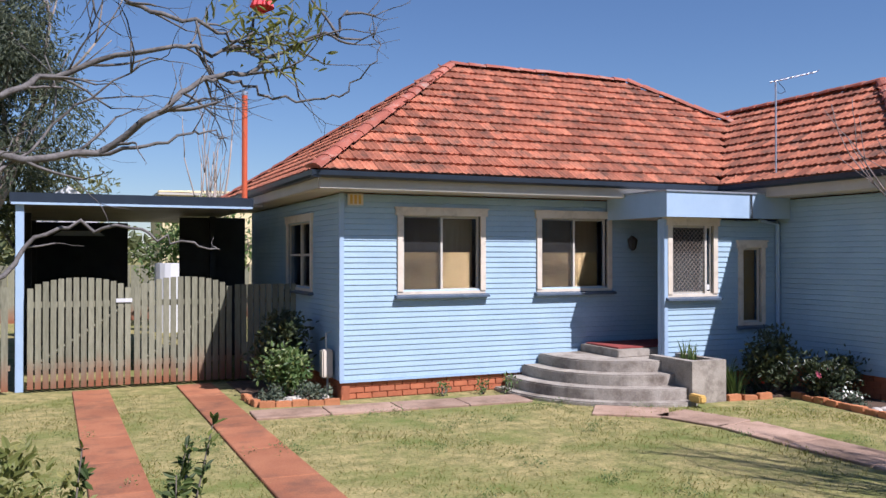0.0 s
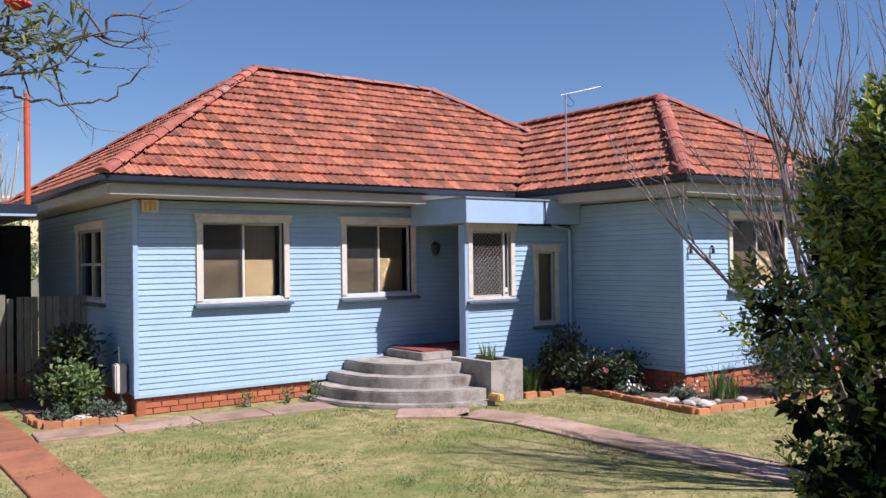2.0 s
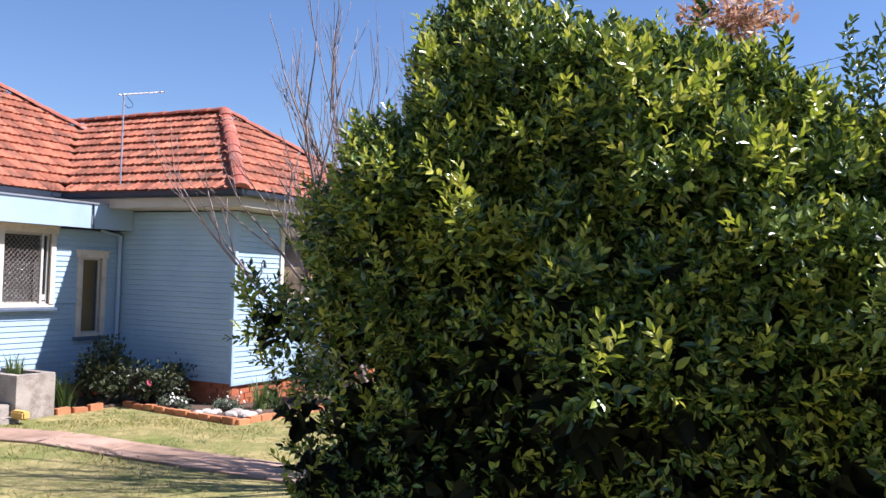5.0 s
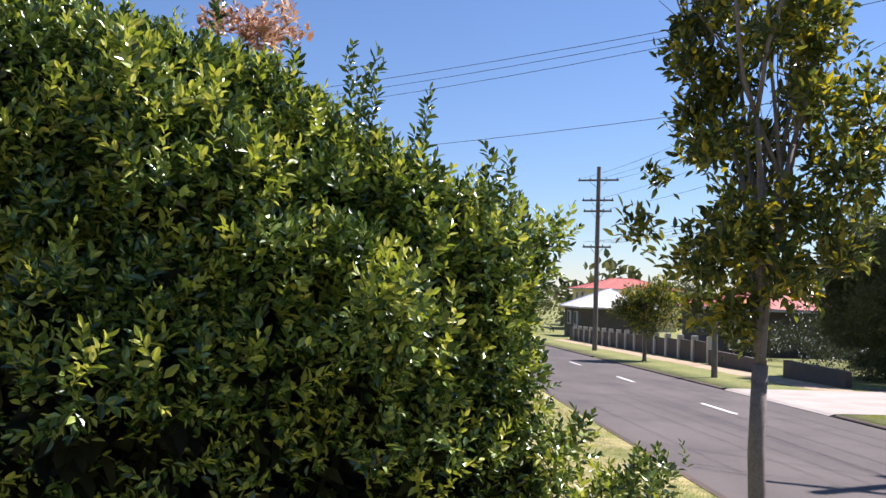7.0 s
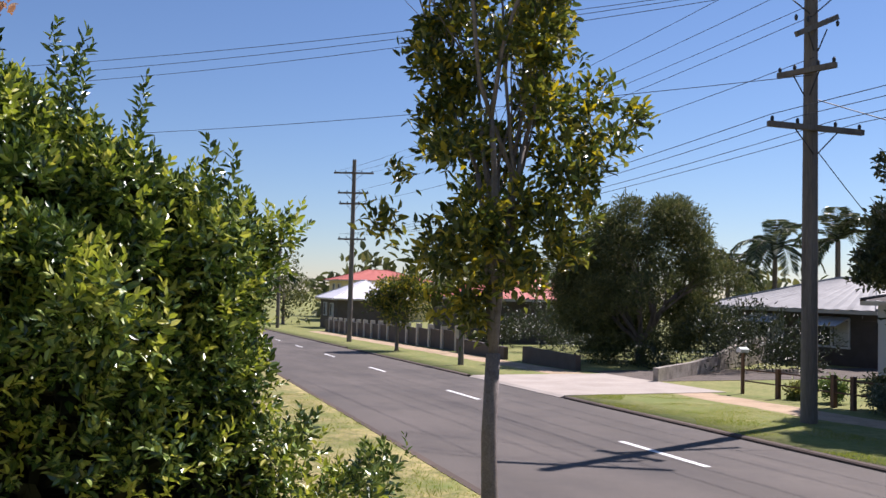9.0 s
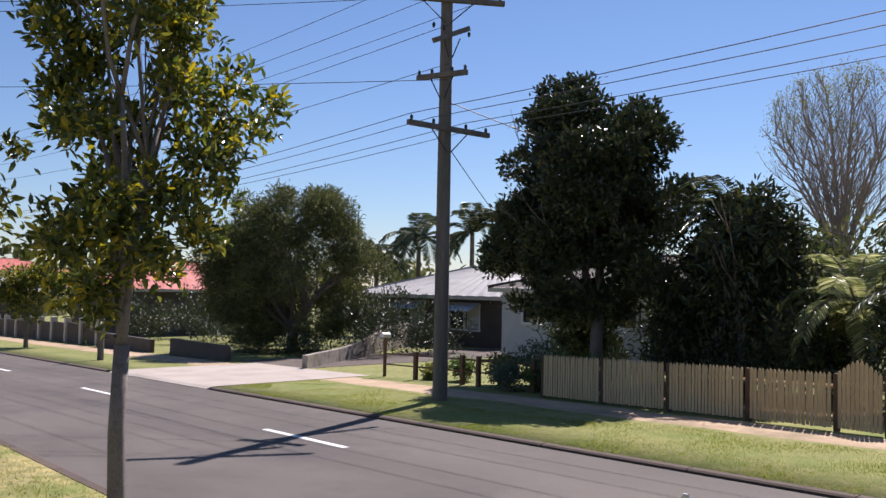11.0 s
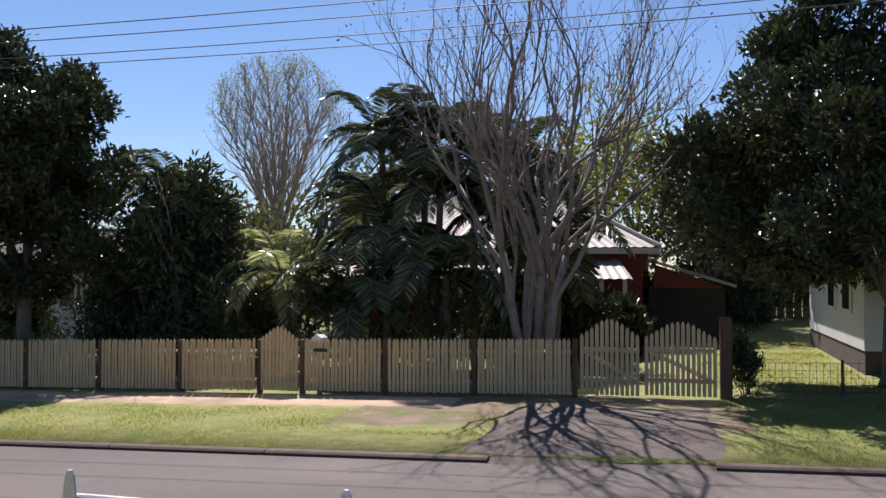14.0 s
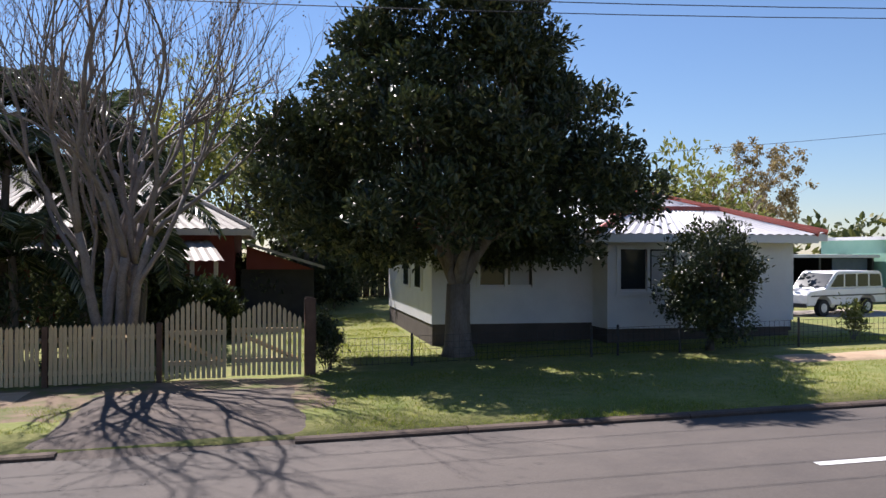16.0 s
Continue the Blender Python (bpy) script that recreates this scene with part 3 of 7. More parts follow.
def boarded_wall(parent, origin, heading, length, z0, z1, openings=(), corner=(True, True), material="board", board=BOARD):
    """A framed wall with lapped boards; openings go through. Its own frame: x along the wall, y into it."""
    m = pose(*origin, 0, 0, heading)
    bm = bmesh.new()
    edges = sorted({0.0, length, *[u for o in openings for u in o[:2]]})
    rows = sorted({z0, z1, *[h for o in openings for h in o[2:4]]})
    for a, b in zip(edges, edges[1:]):
        for p, q in zip(rows, rows[1:]):
            if not any(o[0] <= a + 1e-4 and o[1] >= b - 1e-4 and o[2] <= p + 1e-4 and o[3] >= q - 1e-4 for o in openings):
                box(bm, a, b, 0.0, 0.14, p, q)
    bmesh.ops.remove_doubles(bm, verts=bm.verts[:], dist=1e-4)
    bmesh.ops.transform(bm, matrix=m, verts=bm.verts[:])
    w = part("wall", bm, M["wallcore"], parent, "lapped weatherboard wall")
    shapes = {}
    n = int(math.ceil((z1 - z0) / board))
    for k in range(n):
        zb, zt = z0 + k * board, min(z1, z0 + (k + 1) * board)
        spans = [(0.0, length)]
        for u0, u1, h0, h1, *_ in openings:
            if h0 < zb + board * 0.6 and h1 > zb + board * 0.4:
                spans = [q for a, b in spans for q in ((a, min(b, u0)), (max(a, u1), b)) if q[1] - q[0] > 0.02]
        for a, b in spans:
            key = (round(a, 3), round(b, 3), round(zt - zb, 3))
            if key not in shapes:
                bm = bmesh.new()
                h = zt - zb
                prism(bm, [(-0.002, h - 0.001), (-0.009, h * 0.88), (-0.019, 0.007), (-0.016, 0.0), (-0.002, 0.0)], a, b, "x")
                shapes[key] = mesh_of(bm, "board")
            o = part("board", shapes[key], M[material], w)
            o.matrix_basis = m @ pose(0, 0, zb)
    for on, u in zip(corner, (0.0, length)):
        if on:
            c = boxed(u - 0.035, u + 0.035, -0.035, 0.035, z0, z1, 0.004)
            bmesh.ops.transform(c, matrix=m, verts=c.verts[:])
            part("corner_board", c, M["bluetrim"] if material == "board" else M[material], w)
    for o in openings:
        if len(o) > 4:
            window_unit(parent, o[0], o[1], o[2], o[3], m, o[4])
    return w


FX, FY = 3.71, 12.05
PX, PY = 8.47, 10.75
WX, WY = 10.77, 8.33
w_front = boarded_wall(house, (FX, FY, 0), 0, WX - FX, FL, SOF, [(4.66 - FX, 5.95 - FX, 1.56, 2.70, "slide"), (7.04 - FX, 8.30 - FX, 1.56, 2.70, "slide")], (True, False))
w_side = boarded_wall(house, (FX, 18.3, 0), -90, 18.3 - FY, FL, SOF, [(18.3 - 15.15, 18.3 - 13.62, 1.56, 2.66, "pair")], (False, False))
w_porch = boarded_wall(house, (PX, PY, 0), 0, WX - PX, FL, 2.66, [(0.12, 0.92, 1.50, 2.56, "screen"), (1.52, 1.90, 1.02, 2.22, "single")], (True, False))
w_wing = boarded_wall(house, (WX, PY, 0), -90, PY - WY, FL + 0.07, SOF, [], (False, False))
w_wingf = boarded_wall(house, (WX, WY, 0), 0, 4.3, FL + 0.07, SOF, [(1.18, 2.6, 1.62, 2.70, "slide")], (True, True))
w_pside = boarded_wall(house, (9.62, FY, 0), -90, FY - PY - 0.15, FL, 2.66, [(0.2, 1.05, 0.62, 2.62)], (False, False))
part("front_door", boxed(9.66, 9.70, PY + 0.36, FY - 0.21, 0.62, 2.62, 0.006), M["sill"], house, "dark blue door in the porch side")
part("corner_post", boxed(PX - 0.035, PX + 0.03, PY + 0.036, PY + 0.13, FL, 2.66, 0.004), M["bluetrim"], house)
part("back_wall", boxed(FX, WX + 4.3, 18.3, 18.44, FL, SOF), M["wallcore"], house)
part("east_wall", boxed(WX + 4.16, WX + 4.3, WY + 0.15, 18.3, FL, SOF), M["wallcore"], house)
bm = bmesh.new()
prism(bm, [(FX + 0.14, FY + 0.14), (PX, FY + 0.14), (PX + 0.14, PY + 0.15), (WX + 0.14, PY + 0.15), (WX + 0.14, WY + 0.14), (WX + 4.1, WY + 0.14), (WX + 4.1, 18.2), (FX + 0.14, 18.2)], FL + 0.02, FL + 0.06)
part("house_floor", bm, M["interior"], house)


def eaves():
    """Soffit, fascia and gutter round the roof's edge."""
    lines = [((3.2, 18.86), (3.2, 11.5)), ((3.2, 11.5), (10.2, 11.5)), ((10.2, 11.5), (10.2, 7.8)), ((10.2, 7.8), (15.6, 7.8)), ((15.6, 7.8), (15.6, 18.86))]
    for a, b in lines:
        a, b = Vector((*a, 0)), Vector((*b, 0))
        d = (b - a).normalized()
        ln, ang = (b - a).length, math.degrees(math.atan2(d.y, d.x))
        bm = bmesh.new()
        box(bm, 0.04, ln - 0.04, 0.02, 0.05, 3.03, 3.19)
        bmesh.ops.transform(bm, matrix=pose(a.x, a.y, 0, 0, 0, ang), verts=bm.verts[:])
        part("fascia", bm, M["fascia"], house, "beige fascia board")
        bm = bmesh.new()
        prism(bm, [(0.018, 3.17), (-0.07, 3.17), (-0.10, 3.20), (-0.105, 3.265), (-0.095, 3.265), (-0.09, 3.205), (-0.065, 3.18), (0.018, 3.18)], -0.1 if ang != 90 else 0.1, ln + 0.1, "x")
        bmesh.ops.recalc_face_normals(bm, faces=bm.faces[:])
        bmesh.ops.transform(bm, matrix=pose(a.x, a.y, 0, 0, 0, ang), verts=bm.verts[:])
        part("gutter", bm, M["gutter"], house, "dark blue metal gutter")
    bm = bmesh.new()
    box(bm, 3.25, 10.2, 11.55, 12.15, 3.02, 3.04)
    box(bm, 3.25, 3.8, 12.15, 18.8, 3.02, 3.04)
    box(bm, 10.25, 10.9, 7.85, 11.55, 3.02, 3.04)
    box(bm, 10.9, 15.55, 7.85, 8.45, 3.02, 3.04)
    part("soffit", bm, M["fascia"], house, "beige eave lining")


eaves()
TP = math.tan(radians(34))
EZ, RK, WK = 3.27, 3.68, 2.6
RZ, WZ = EZ + RK * TP, EZ + WK * TP
bm = bmesh.new()
mA, mB = (3.2 + RK, 11.5 + RK, RZ), (11.0, 11.5 + RK, RZ)
c = [(3.2, 11.5, EZ), (14.68, 11.5, EZ), (14.68, 18.86, EZ), (3.2, 18.86, EZ)]
sheet(bm, [[c[0], c[1], mB, mA], [c[1], c[2], mB], [c[2], c[3], mA, mB], [c[3], c[0], mA]])
wa, wb = (10.2 + WK, 7.8 + WK, WZ), (10.2 + WK, 11.5 + WK + 1.4, WZ)
e = 10.2 + 2 * WK
sheet(bm, [[(10.2, 15.5, EZ), (10.2, 7.8, EZ), wa, wb], [(10.2, 7.8, EZ), (e, 7.8, EZ), wa], [(e, 7.8, EZ), (e, 15.5, EZ), wb, wa]])
bmesh.ops.translate(bm, vec=(0, 0, -0.035), verts=bm.verts[:])
roof = part("roof", bm, M["tiles"], house, "weathered terracotta tiled hip roof")

# brick base, three courses
def brick_course(x0, y0, heading, length, courses, z0):
    m = pose(x0, y0, 0, 0, 0, heading)
    bm = bmesh.new()
    box(bm, 0, length, 0.03, 0.13, z0 - 0.2, z0 + courses * 0.086 + 0.03)
    bmesh.ops.transform(bm, matrix=m, verts=bm.verts[:])
    base = part("brick_base", bm, M["mortar"], house, "orange painted brick base")
    me = None
    for k in range(courses):
        u = -0.12 * (k % 2)
        while u < length:
            a, b = max(0, u), min(length, u + 0.23)
            if b - a > 0.03:
                if b - a > 0.225:
                    if me is None:
                        me = mesh_of(boxed(0.004, 0.226, 0.012, 0.05, 0.0, 0.076, 0.004), "brick")
                    o = part("brick", me, M["brick"], base)
                else:
                    o = part("brick", boxed(0.004, b - a - 0.004, 0.012, 0.05, 0, 0.076), M["brick"], base)
                o.matrix_basis = m @ pose(a, 0, z0 + 0.086 * k + 0.01)
            u += 0.24
    return base


bb = brick_course(FX, FY, 0, PX - FX, 3, 0.0)
brick_course(PX, PY, 0, WX - PX, 3, 0.0)
brick_course(WX, PY, -90, PY - WY, 4, 0.0)
brick_course(WX, WY, 0, 4.3, 4, 0.0)
brick_course(FX, 15.5, -90, 15.5 - FY, 3, 0.0)
bm = bmesh.new()
box(bm, 6.83, 7.05, FY - 0.006, FY + 0.02, 0.09, 0.19)
for k in range(4):
    box(bm, 6.845 + 0.05 * k, 6.885 + 0.05 * k, FY - 0.012, FY - 0.004, 0.10, 0.18)
part("wall_vent", bm, M["mortar"], house, "terracotta slotted wall vent")

for x0, x1, y, z in ((FX - 0.03, PX, FY, FL), (PX, WX, PY, FL), (WX - 0.03, WX + 4.3, WY, FL + 0.07)):
    part("base_trim", boxed(x0, x1, y - 0.034, y - 0.002, z - 0.03, z - 0.001, 0.003), M["bluetrim"], house, "pale strip below the boards")
# porch canopy
bm = bmesh.new()
box(bm, PX - 0.18, WX - 0.02, PY - 0.28, PY - 0.25, 2.68, 3.06)
box(bm, PX - 0.18, PX - 0.15, PY - 0.25, FY - 0.03, 2.68, 3.06)
part("canopy_fascia", bm, M["bluetrim"], house, "pale blue flat canopy fascia")
part("canopy_roof", boxed(PX - 0.20, WX - 0.02, PY - 0.30, FY - 0.5, 3.06, 3.085), M["metal"], house, "thin metal canopy capping")
part("canopy_soffit", boxed(PX - 0.15, WX - 0.02, PY - 0.25, FY - 0.03, 2.69, 2.71), M["fascia"], house)
part("downpipe", tubed([(WX - 0.45, PY - 0.06, 2.66), (WX - 0.45 + 0.38, PY - 0.06, 2.6), (WX - 0.07, PY - 0.06, 0.1)], 0.035), M["bluetrim"], house, "blue painted downpipe")
part("downpipe", tubed([(9.92, PY - 0.30, 3.05), (9.92, PY - 0.31, 2.68)], 0.012), M["dark"], house)
# porch lamp
bm = bmesh.new()
tube(bm, [(8.72, FY - 0.02, 2.36), (8.72, FY - 0.12, 2.42), (8.72, FY - 0.15, 2.36)], 0.014, 6)
tube(bm, [(8.72, FY - 0.15, 2.42), (8.72, FY - 0.15, 2.36), (8.72, FY - 0.15, 2.22), (8.72, FY - 0.15, 2.18)], [0.02, 0.085, 0.06, 0.02], 8)
part("wall_lamp", bm, M["dark"], house, "black coach lamp beside the door")
# vent under the eave
bm = bmesh.new()
box(bm, 3.80, 4.03, FY - 0.06, FY - 0.02, 2.83, 3.0)
part("eave_vent", bm, M["cream"], house, "cream louvred vent box")
for k in range(3):
    part("louvre", boxed(3.825 + 0.065 * k, 3.865 + 0.065 * k, FY - 0.066, FY - 0.058, 2.85, 2.98), M["yellow"], bpy.data.objects["eave_vent"])
# lamps under the wing's eave
for x in (10.88, 11.42):
    bm = bmesh.new()
    tube(bm, [(x, WY - 0.03, 2.26), (x, WY - 0.05, 2.26), (x, WY - 0.06, 2.22), (x, WY - 0.065, 2.15)], [0.018, 0.014, 0.022, 0.028], 8)
    part("spot_lamp", bm, M["dark"], house, "small dark wall spotlight")
# steps
steps = thing("front_steps", "weathered grey concrete curved front steps", "steps")
def half_round(cx, cy, r, z0, z1, name, x_end):
    out = [(x_end, cy + 1.2)] + [(cx - r * math.sin(a), cy - r * math.cos(a)) for a in [math.pi / 2 * k / 14 for k in range(14, -1, -1)]] + [(x_end, cy - r)]
    out[0] = (x_end, FY - 0.04)
    out.insert(1, (cx - r, FY - 0.04))
    bm = bmesh.new()
    prism(bm, out, z0, z1)
    bmesh.ops.recalc_face_normals(bm, faces=bm.faces[:])
    bmesh.ops.bevel(bm, geom=[e for e in bm.edges if abs(e.verts[0].co.z - z1) < 1e-4 and abs(e.verts[1].co.z - z1) < 1e-4], offset=0.02, segments=2, affect="EDGES")
    part(name, bm, M["concrete"], steps, "worn rounded concrete tread")
for k, (r, h) in enumerate(((1.95, 0.06), (1.75, 0.22), (1.45, 0.38), (1.15, 0.54))):
    half_round(8.12, 11.55, r, 0.0 if k == 0 else (0.06, 0.22, 0.38)[k - 1], h, "step", 8.12 if k < 3 else 8.42)
part("landing", boxed(7.75, 9.58, 10.95, 12.0, 0.54, 0.66, 0.01), M["concrete"], steps)
part("threshold", boxed(7.82, 9.5, 11.05, 11.95, 0.66, 0.685, 0.006), M["redmat"], steps, "dark red painted threshold")
planter = thing("planter_box", "low rendered concrete planter beside the steps", "planter")
bm = bmesh.new()
for x0, x1, y0, y1 in ((8.13, 8.25, 9.72, PY - 0.05), (8.62, 8.74, 9.72, PY - 0.05), (8.25, 8.62, 9.72, 9.84)):
    box(bm, x0, x1, y0, y1, 0.0, 0.60)
part("planter_wall", bm, M["concrete"], planter)
part("soil", boxed(8.25, 8.62, 9.84, PY - 0.06, 0.0, 0.54), M["soil"], planter)
solid("loose_block", boxed(8.0, 8.12, 9.4, 9.66, 0.061, 0.17, 0.02), M["yellow"], "loose yellow sandstone block on the lowest step", "block")
# antenna
ant = thing("tv_antenna", "thin metal television antenna on the roof", "antenna")
part("mast", tubed([(10.36, 10.38, 3.3), (10.36, 10.38, 4.86)], 0.014), M["metal"], ant)
part("boom", tubed([(10.30, 10.43, 4.85), (10.98, 10.13, 5.02)], 0.01), M["metal"], ant)
bm = bmesh.new()
for k in range(9):
    f = k / 8
    x, y, z = 10.34 + 0.62 * f, 10.41 - 0.27 * f, 4.86 + 0.155 * f
    tube(bm, [(x - 0.05, y - 0.12, z), (x + 0.05, y + 0.12, z)], 0.005, 4)
part("elements", bm, M["metal"], ant)
part("cable", tubed([(10.40, 10.38, 4.86), (10.50, 10.34, 4.75), (10.52, 10.34, 4.7), (10.44, 10.36, 4.66), (10.38, 10.38, 4.7)], 0.005, 4), M["dark"], ant)
flue = thing("vent_pipe", "tall orange painted vent pipe by the roof edge", "vent pipe")
part("pipe", tubed([(2.93, 15.2, 2.9), (2.93, 15.2, 4.9)], 0.05, 12), M["orange"], flue)
part("cowl", tubed([(2.93, 15.2, 4.9), (2.93, 15.2, 4.97)], 0.055, 12), M["metal"], flue, "grey metal cap")

# ---- carport and gates ----
carport = thing("carport", "blue fronted flat roofed carport", "carport")
part("roof_sheet", boxed(-0.7, 3.15, 14.75, 22.5, 2.93, 2.97), M["tin"], carport)
bm = bmesh.new()
box(bm, -0.72, 2.98, 14.68, 14.75, 2.90, 3.07)
part("fascia", bm, M["gutter"], carport, "slate blue gutter fascia")
part("fascia_strip", boxed(-0.70, 2.96, 14.66, 14.679, 2.885, 2.92), M["bluetrim"], carport, "white lower edge strip")
for x, y in ((-0.58, 14.8), (-0.58, 18.5), (-0.58, 22.3), (2.9, 18.5), (2.9, 22.3)):
    part("post", boxed(x - 0.06, x + 0.06, y - 0.06, y + 0.06, 0, 2.93, 0.005), M["bluetrim"] if y < 15 else M["dark"], carport, "pale blue square post" if y < 15 else "")
# three added black sheets put the carport's inner shade into colour
part("side_sheet", boxed(-0.66, -0.63, 15.0, 22.4, 0.0, 2.9), M["blackish"], carport, "added black side sheet, carport shade in its colour")
part("rear_sheet", boxed(-0.6, 1.5, 22.42, 22.45, 0, 2.9), M["blackish"], carport, "added black rear sheet, carport shade in its colour")
part("inner_sheet", boxed(2.25, 3.6, 18.6, 18.63, 0, 2.9), M["blackish"], carport, "added black sheet for the shade beside the house")
bm = bmesh.new()
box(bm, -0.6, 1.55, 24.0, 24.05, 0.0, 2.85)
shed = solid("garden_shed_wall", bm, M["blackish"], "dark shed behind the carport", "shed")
bm = bmesh.new()
prism(bm, [(-0.17, 2.58), (0.98, 2.58), (0.82, 2.70), (0.02, 2.70)], 22.36, 22.40, "y")
part("light_panel", bm, M["white"], shed, "pale gable panel")

def paling_gate(x0, x1, y, hinge):
    g = thing("gate", "weathered grey green timber paling gate, arched top, closed", "gate", "driveway gates")
    n = 14
    w = (x1 - x0) / n
    for i in range(n):
        u = (i + 0.5) / n
        top = 1.50 + 0.26 * math.sqrt(max(0, 1 - (2 * u - 1) ** 2))
        bm = boxed(x0 + i * w + 0.012, x0 + (i + 1) * w - 0.012, y - 0.012, y + 0.012, 0.05, top, 0.003)
        part("paling", bm, M["timber"], g)
    for z in (0.35, 1.30):
        part("rail", boxed(x0 + 0.02, x1 - 0.02, y + 0.013, y + 0.055, z, z + 0.09), M["timber"], g)
    part("brace", tubed([(x0 + 0.1, y + 0.03, 0.4), (x1 - 0.1, y + 0.03, 1.3)], 0.03, 4), M["timber"], g)
    return g

paling_gate(-0.48, 1.03, 14.62, 0)
ga = paling_gate(1.06, 2.62, 14.62, 1)
part("sign_plate", boxed(0.80, 1.04, 14.59, 14.6, 1.36, 1.42), M["white"], ga, "small white plate")
sf = thing("side_fence", "weathered timber paling fence between gate and house", "fence")
for i in range(10):
    part("paling", boxed(2.66 + 0.105 * i, 2.75 + 0.105 * i, 14.61, 14.63, 0.04, 1.62), M["timber"], sf)
for z in (0.35, 1.3):
    part("rail", boxed(2.66, 3.7, 14.632, 14.67, z, z + 0.08), M["timber"], sf)
lf = thing("side_fence", "weathered timber paling fence beside the driveway", "fence")
for i in range(30):
    part("paling", boxed(-0.72 - 0.105 * (i + 1), -0.73 - 0.105 * i, 14.61, 14.63, 0.04, 1.62 + 0.02 * math.sin(i * 3.1)), M["timber"], lf)
for z in (0.35, 1.3):
    part("rail", boxed(-3.8, -0.7, 14.632, 14.67, z, z + 0.08), M["timber"], lf)
bf = thing("back_fence", "grey timber back fence behind the carport", "fence")
for i in range(60):
    part("paling", boxed(-6 + 0.3 * i, -5.72 + 0.3 * i, 30, 30.03, 0, 1.8), M["timber"], bf)


# ---- plants ----
def leaves(name, pts, dirs, sizes, ratio, material, parent, label="", kind=""):
    """One mesh of folded leaves: pts N x 3, dirs N x 3, sizes N."""
    n = len(pts)
    rs = np.random.RandomState(n % 9973)
    d = dirs / (np.linalg.norm(dirs, axis=1, keepdims=True) + 1e-9)
    r = rs.normal(size=(n, 3)) * 0.55 + np.array([0.12, -0.3, 0.9])
    s = np.cross(d, r)
    s /= np.linalg.norm(s, axis=1, keepdims=True) + 1e-9
    u = np.cross(s, d)
    L, W = sizes[:, None], sizes[:, None] * ratio
    v = np.empty((n, 6, 3))
    v[:, 0] = pts
    v[:, 1] = pts + d * L * 0.35 + s * W * 0.5 + u * W * 0.16
    v[:, 2] = pts + d * L * 0.72 + s * W * 0.36 + u * W * 0.10
    v[:, 3] = pts + d * L - u * L * 0.08
    v[:, 4] = pts + d * L * 0.72 - s * W * 0.36 + u * W * 0.10
    v[:, 5] = pts + d * L * 0.35 - s * W * 0.5 + u * W * 0.16
    i = np.arange(n)[:, None] * 6
    f = np.concatenate([i + np.array([[0, 1, 2, 3]]), i + np.array([[0, 3, 4, 5]])], 0)
    me = bpy.data.meshes.new(name)
    me.from_pydata(v.reshape(-1, 3), [], f.tolist())
    me.materials.append(material)
    ob = new(name, me)
    ob.parent = parent
    return tagged(ob, label, kind=kind)


def clump_leaves(rs, blobs, n, size, per=14, inner=0.25, spread=0.14, droop=0.0, jitter=0.3):
    """Leaf places and directions in whorls over the skins of blobs (x, y, z, rx, ry, rz)."""
    b = np.array(blobs, float)
    w = b[:, 3] * b[:, 4] + b[:, 4] * b[:, 5] + b[:, 3] * b[:, 5]
    k = max(1, n // per)
    which = rs.choice(len(b), k, p=w / w.sum())
    d = rs.normal(size=(k, 3))
    d /= np.linalg.norm(d, axis=1, keepdims=True)
    rad = np.where(rs.rand(k) < inner, rs.uniform(0.3, 0.8, k), rs.uniform(0.82, 1.06, k))
    c = b[which, :3] + d * b[which, 3:] * rad[:, None]
    c = np.repeat(c, per, 0)
    d = np.repeat(d, per, 0)
    m = len(c)
    p = c + rs.normal(size=(m, 3)) * spread
    dr = d * 0.55 + rs.normal(size=(m, 3)) * 0.55 + np.array([0, 0, 0.30 - droop])
    return p, dr, size * rs.uniform(1 - jitter, 1 + jitter, m)


def grow(bm, rng, p, d, length, r, depth, kids=(2, 3), spread=0.5, up=0.15, wob=0.12, taper=0.62, tips=None, n=5, shrink=0.72, seg=4):
    """A branching limb from p along d."""
    p, d = Vector(p), Vector(d).normalized()
    pts, rad = [p.copy()], [r]
    for i in range(seg):
        d = (d + Vector((rng.gauss(0, wob), rng.gauss(0, wob), rng.gauss(0, wob) + up * 0.3))).normalized()
        p = p + d * length / seg
        pts.append(p.copy())
        rad.append(r * (1 - (1 - taper) * (i + 1) / seg))
    tube(bm, pts, rad, n)
    if depth == 0:
        if tips is not None:
            tips.append((p.copy(), d.copy()))
        return
    for j in range(rng.randint(*kids)):
        a = rng.uniform(0, 2 * math.pi)
        u = d.orthogonal().normalized()
        w = d.cross(u)
        s = spread * rng.uniform(0.6, 1.25)
        nd = (d + (u * math.cos(a) + w * math.sin(a)) * s + Vector((0, 0, up))).normalized()
        at = pts[-1] if j == 0 else pts[rng.randint(max(1, seg - 2), seg)]
        grow(bm, rng, at, nd, length * shrink * rng.uniform(0.8, 1.15), rad[-1] * rng.uniform(0.7, 0.92), depth - 1, kids, spread, up, wob, taper, tips, max(3, n - 1), shrink, seg)


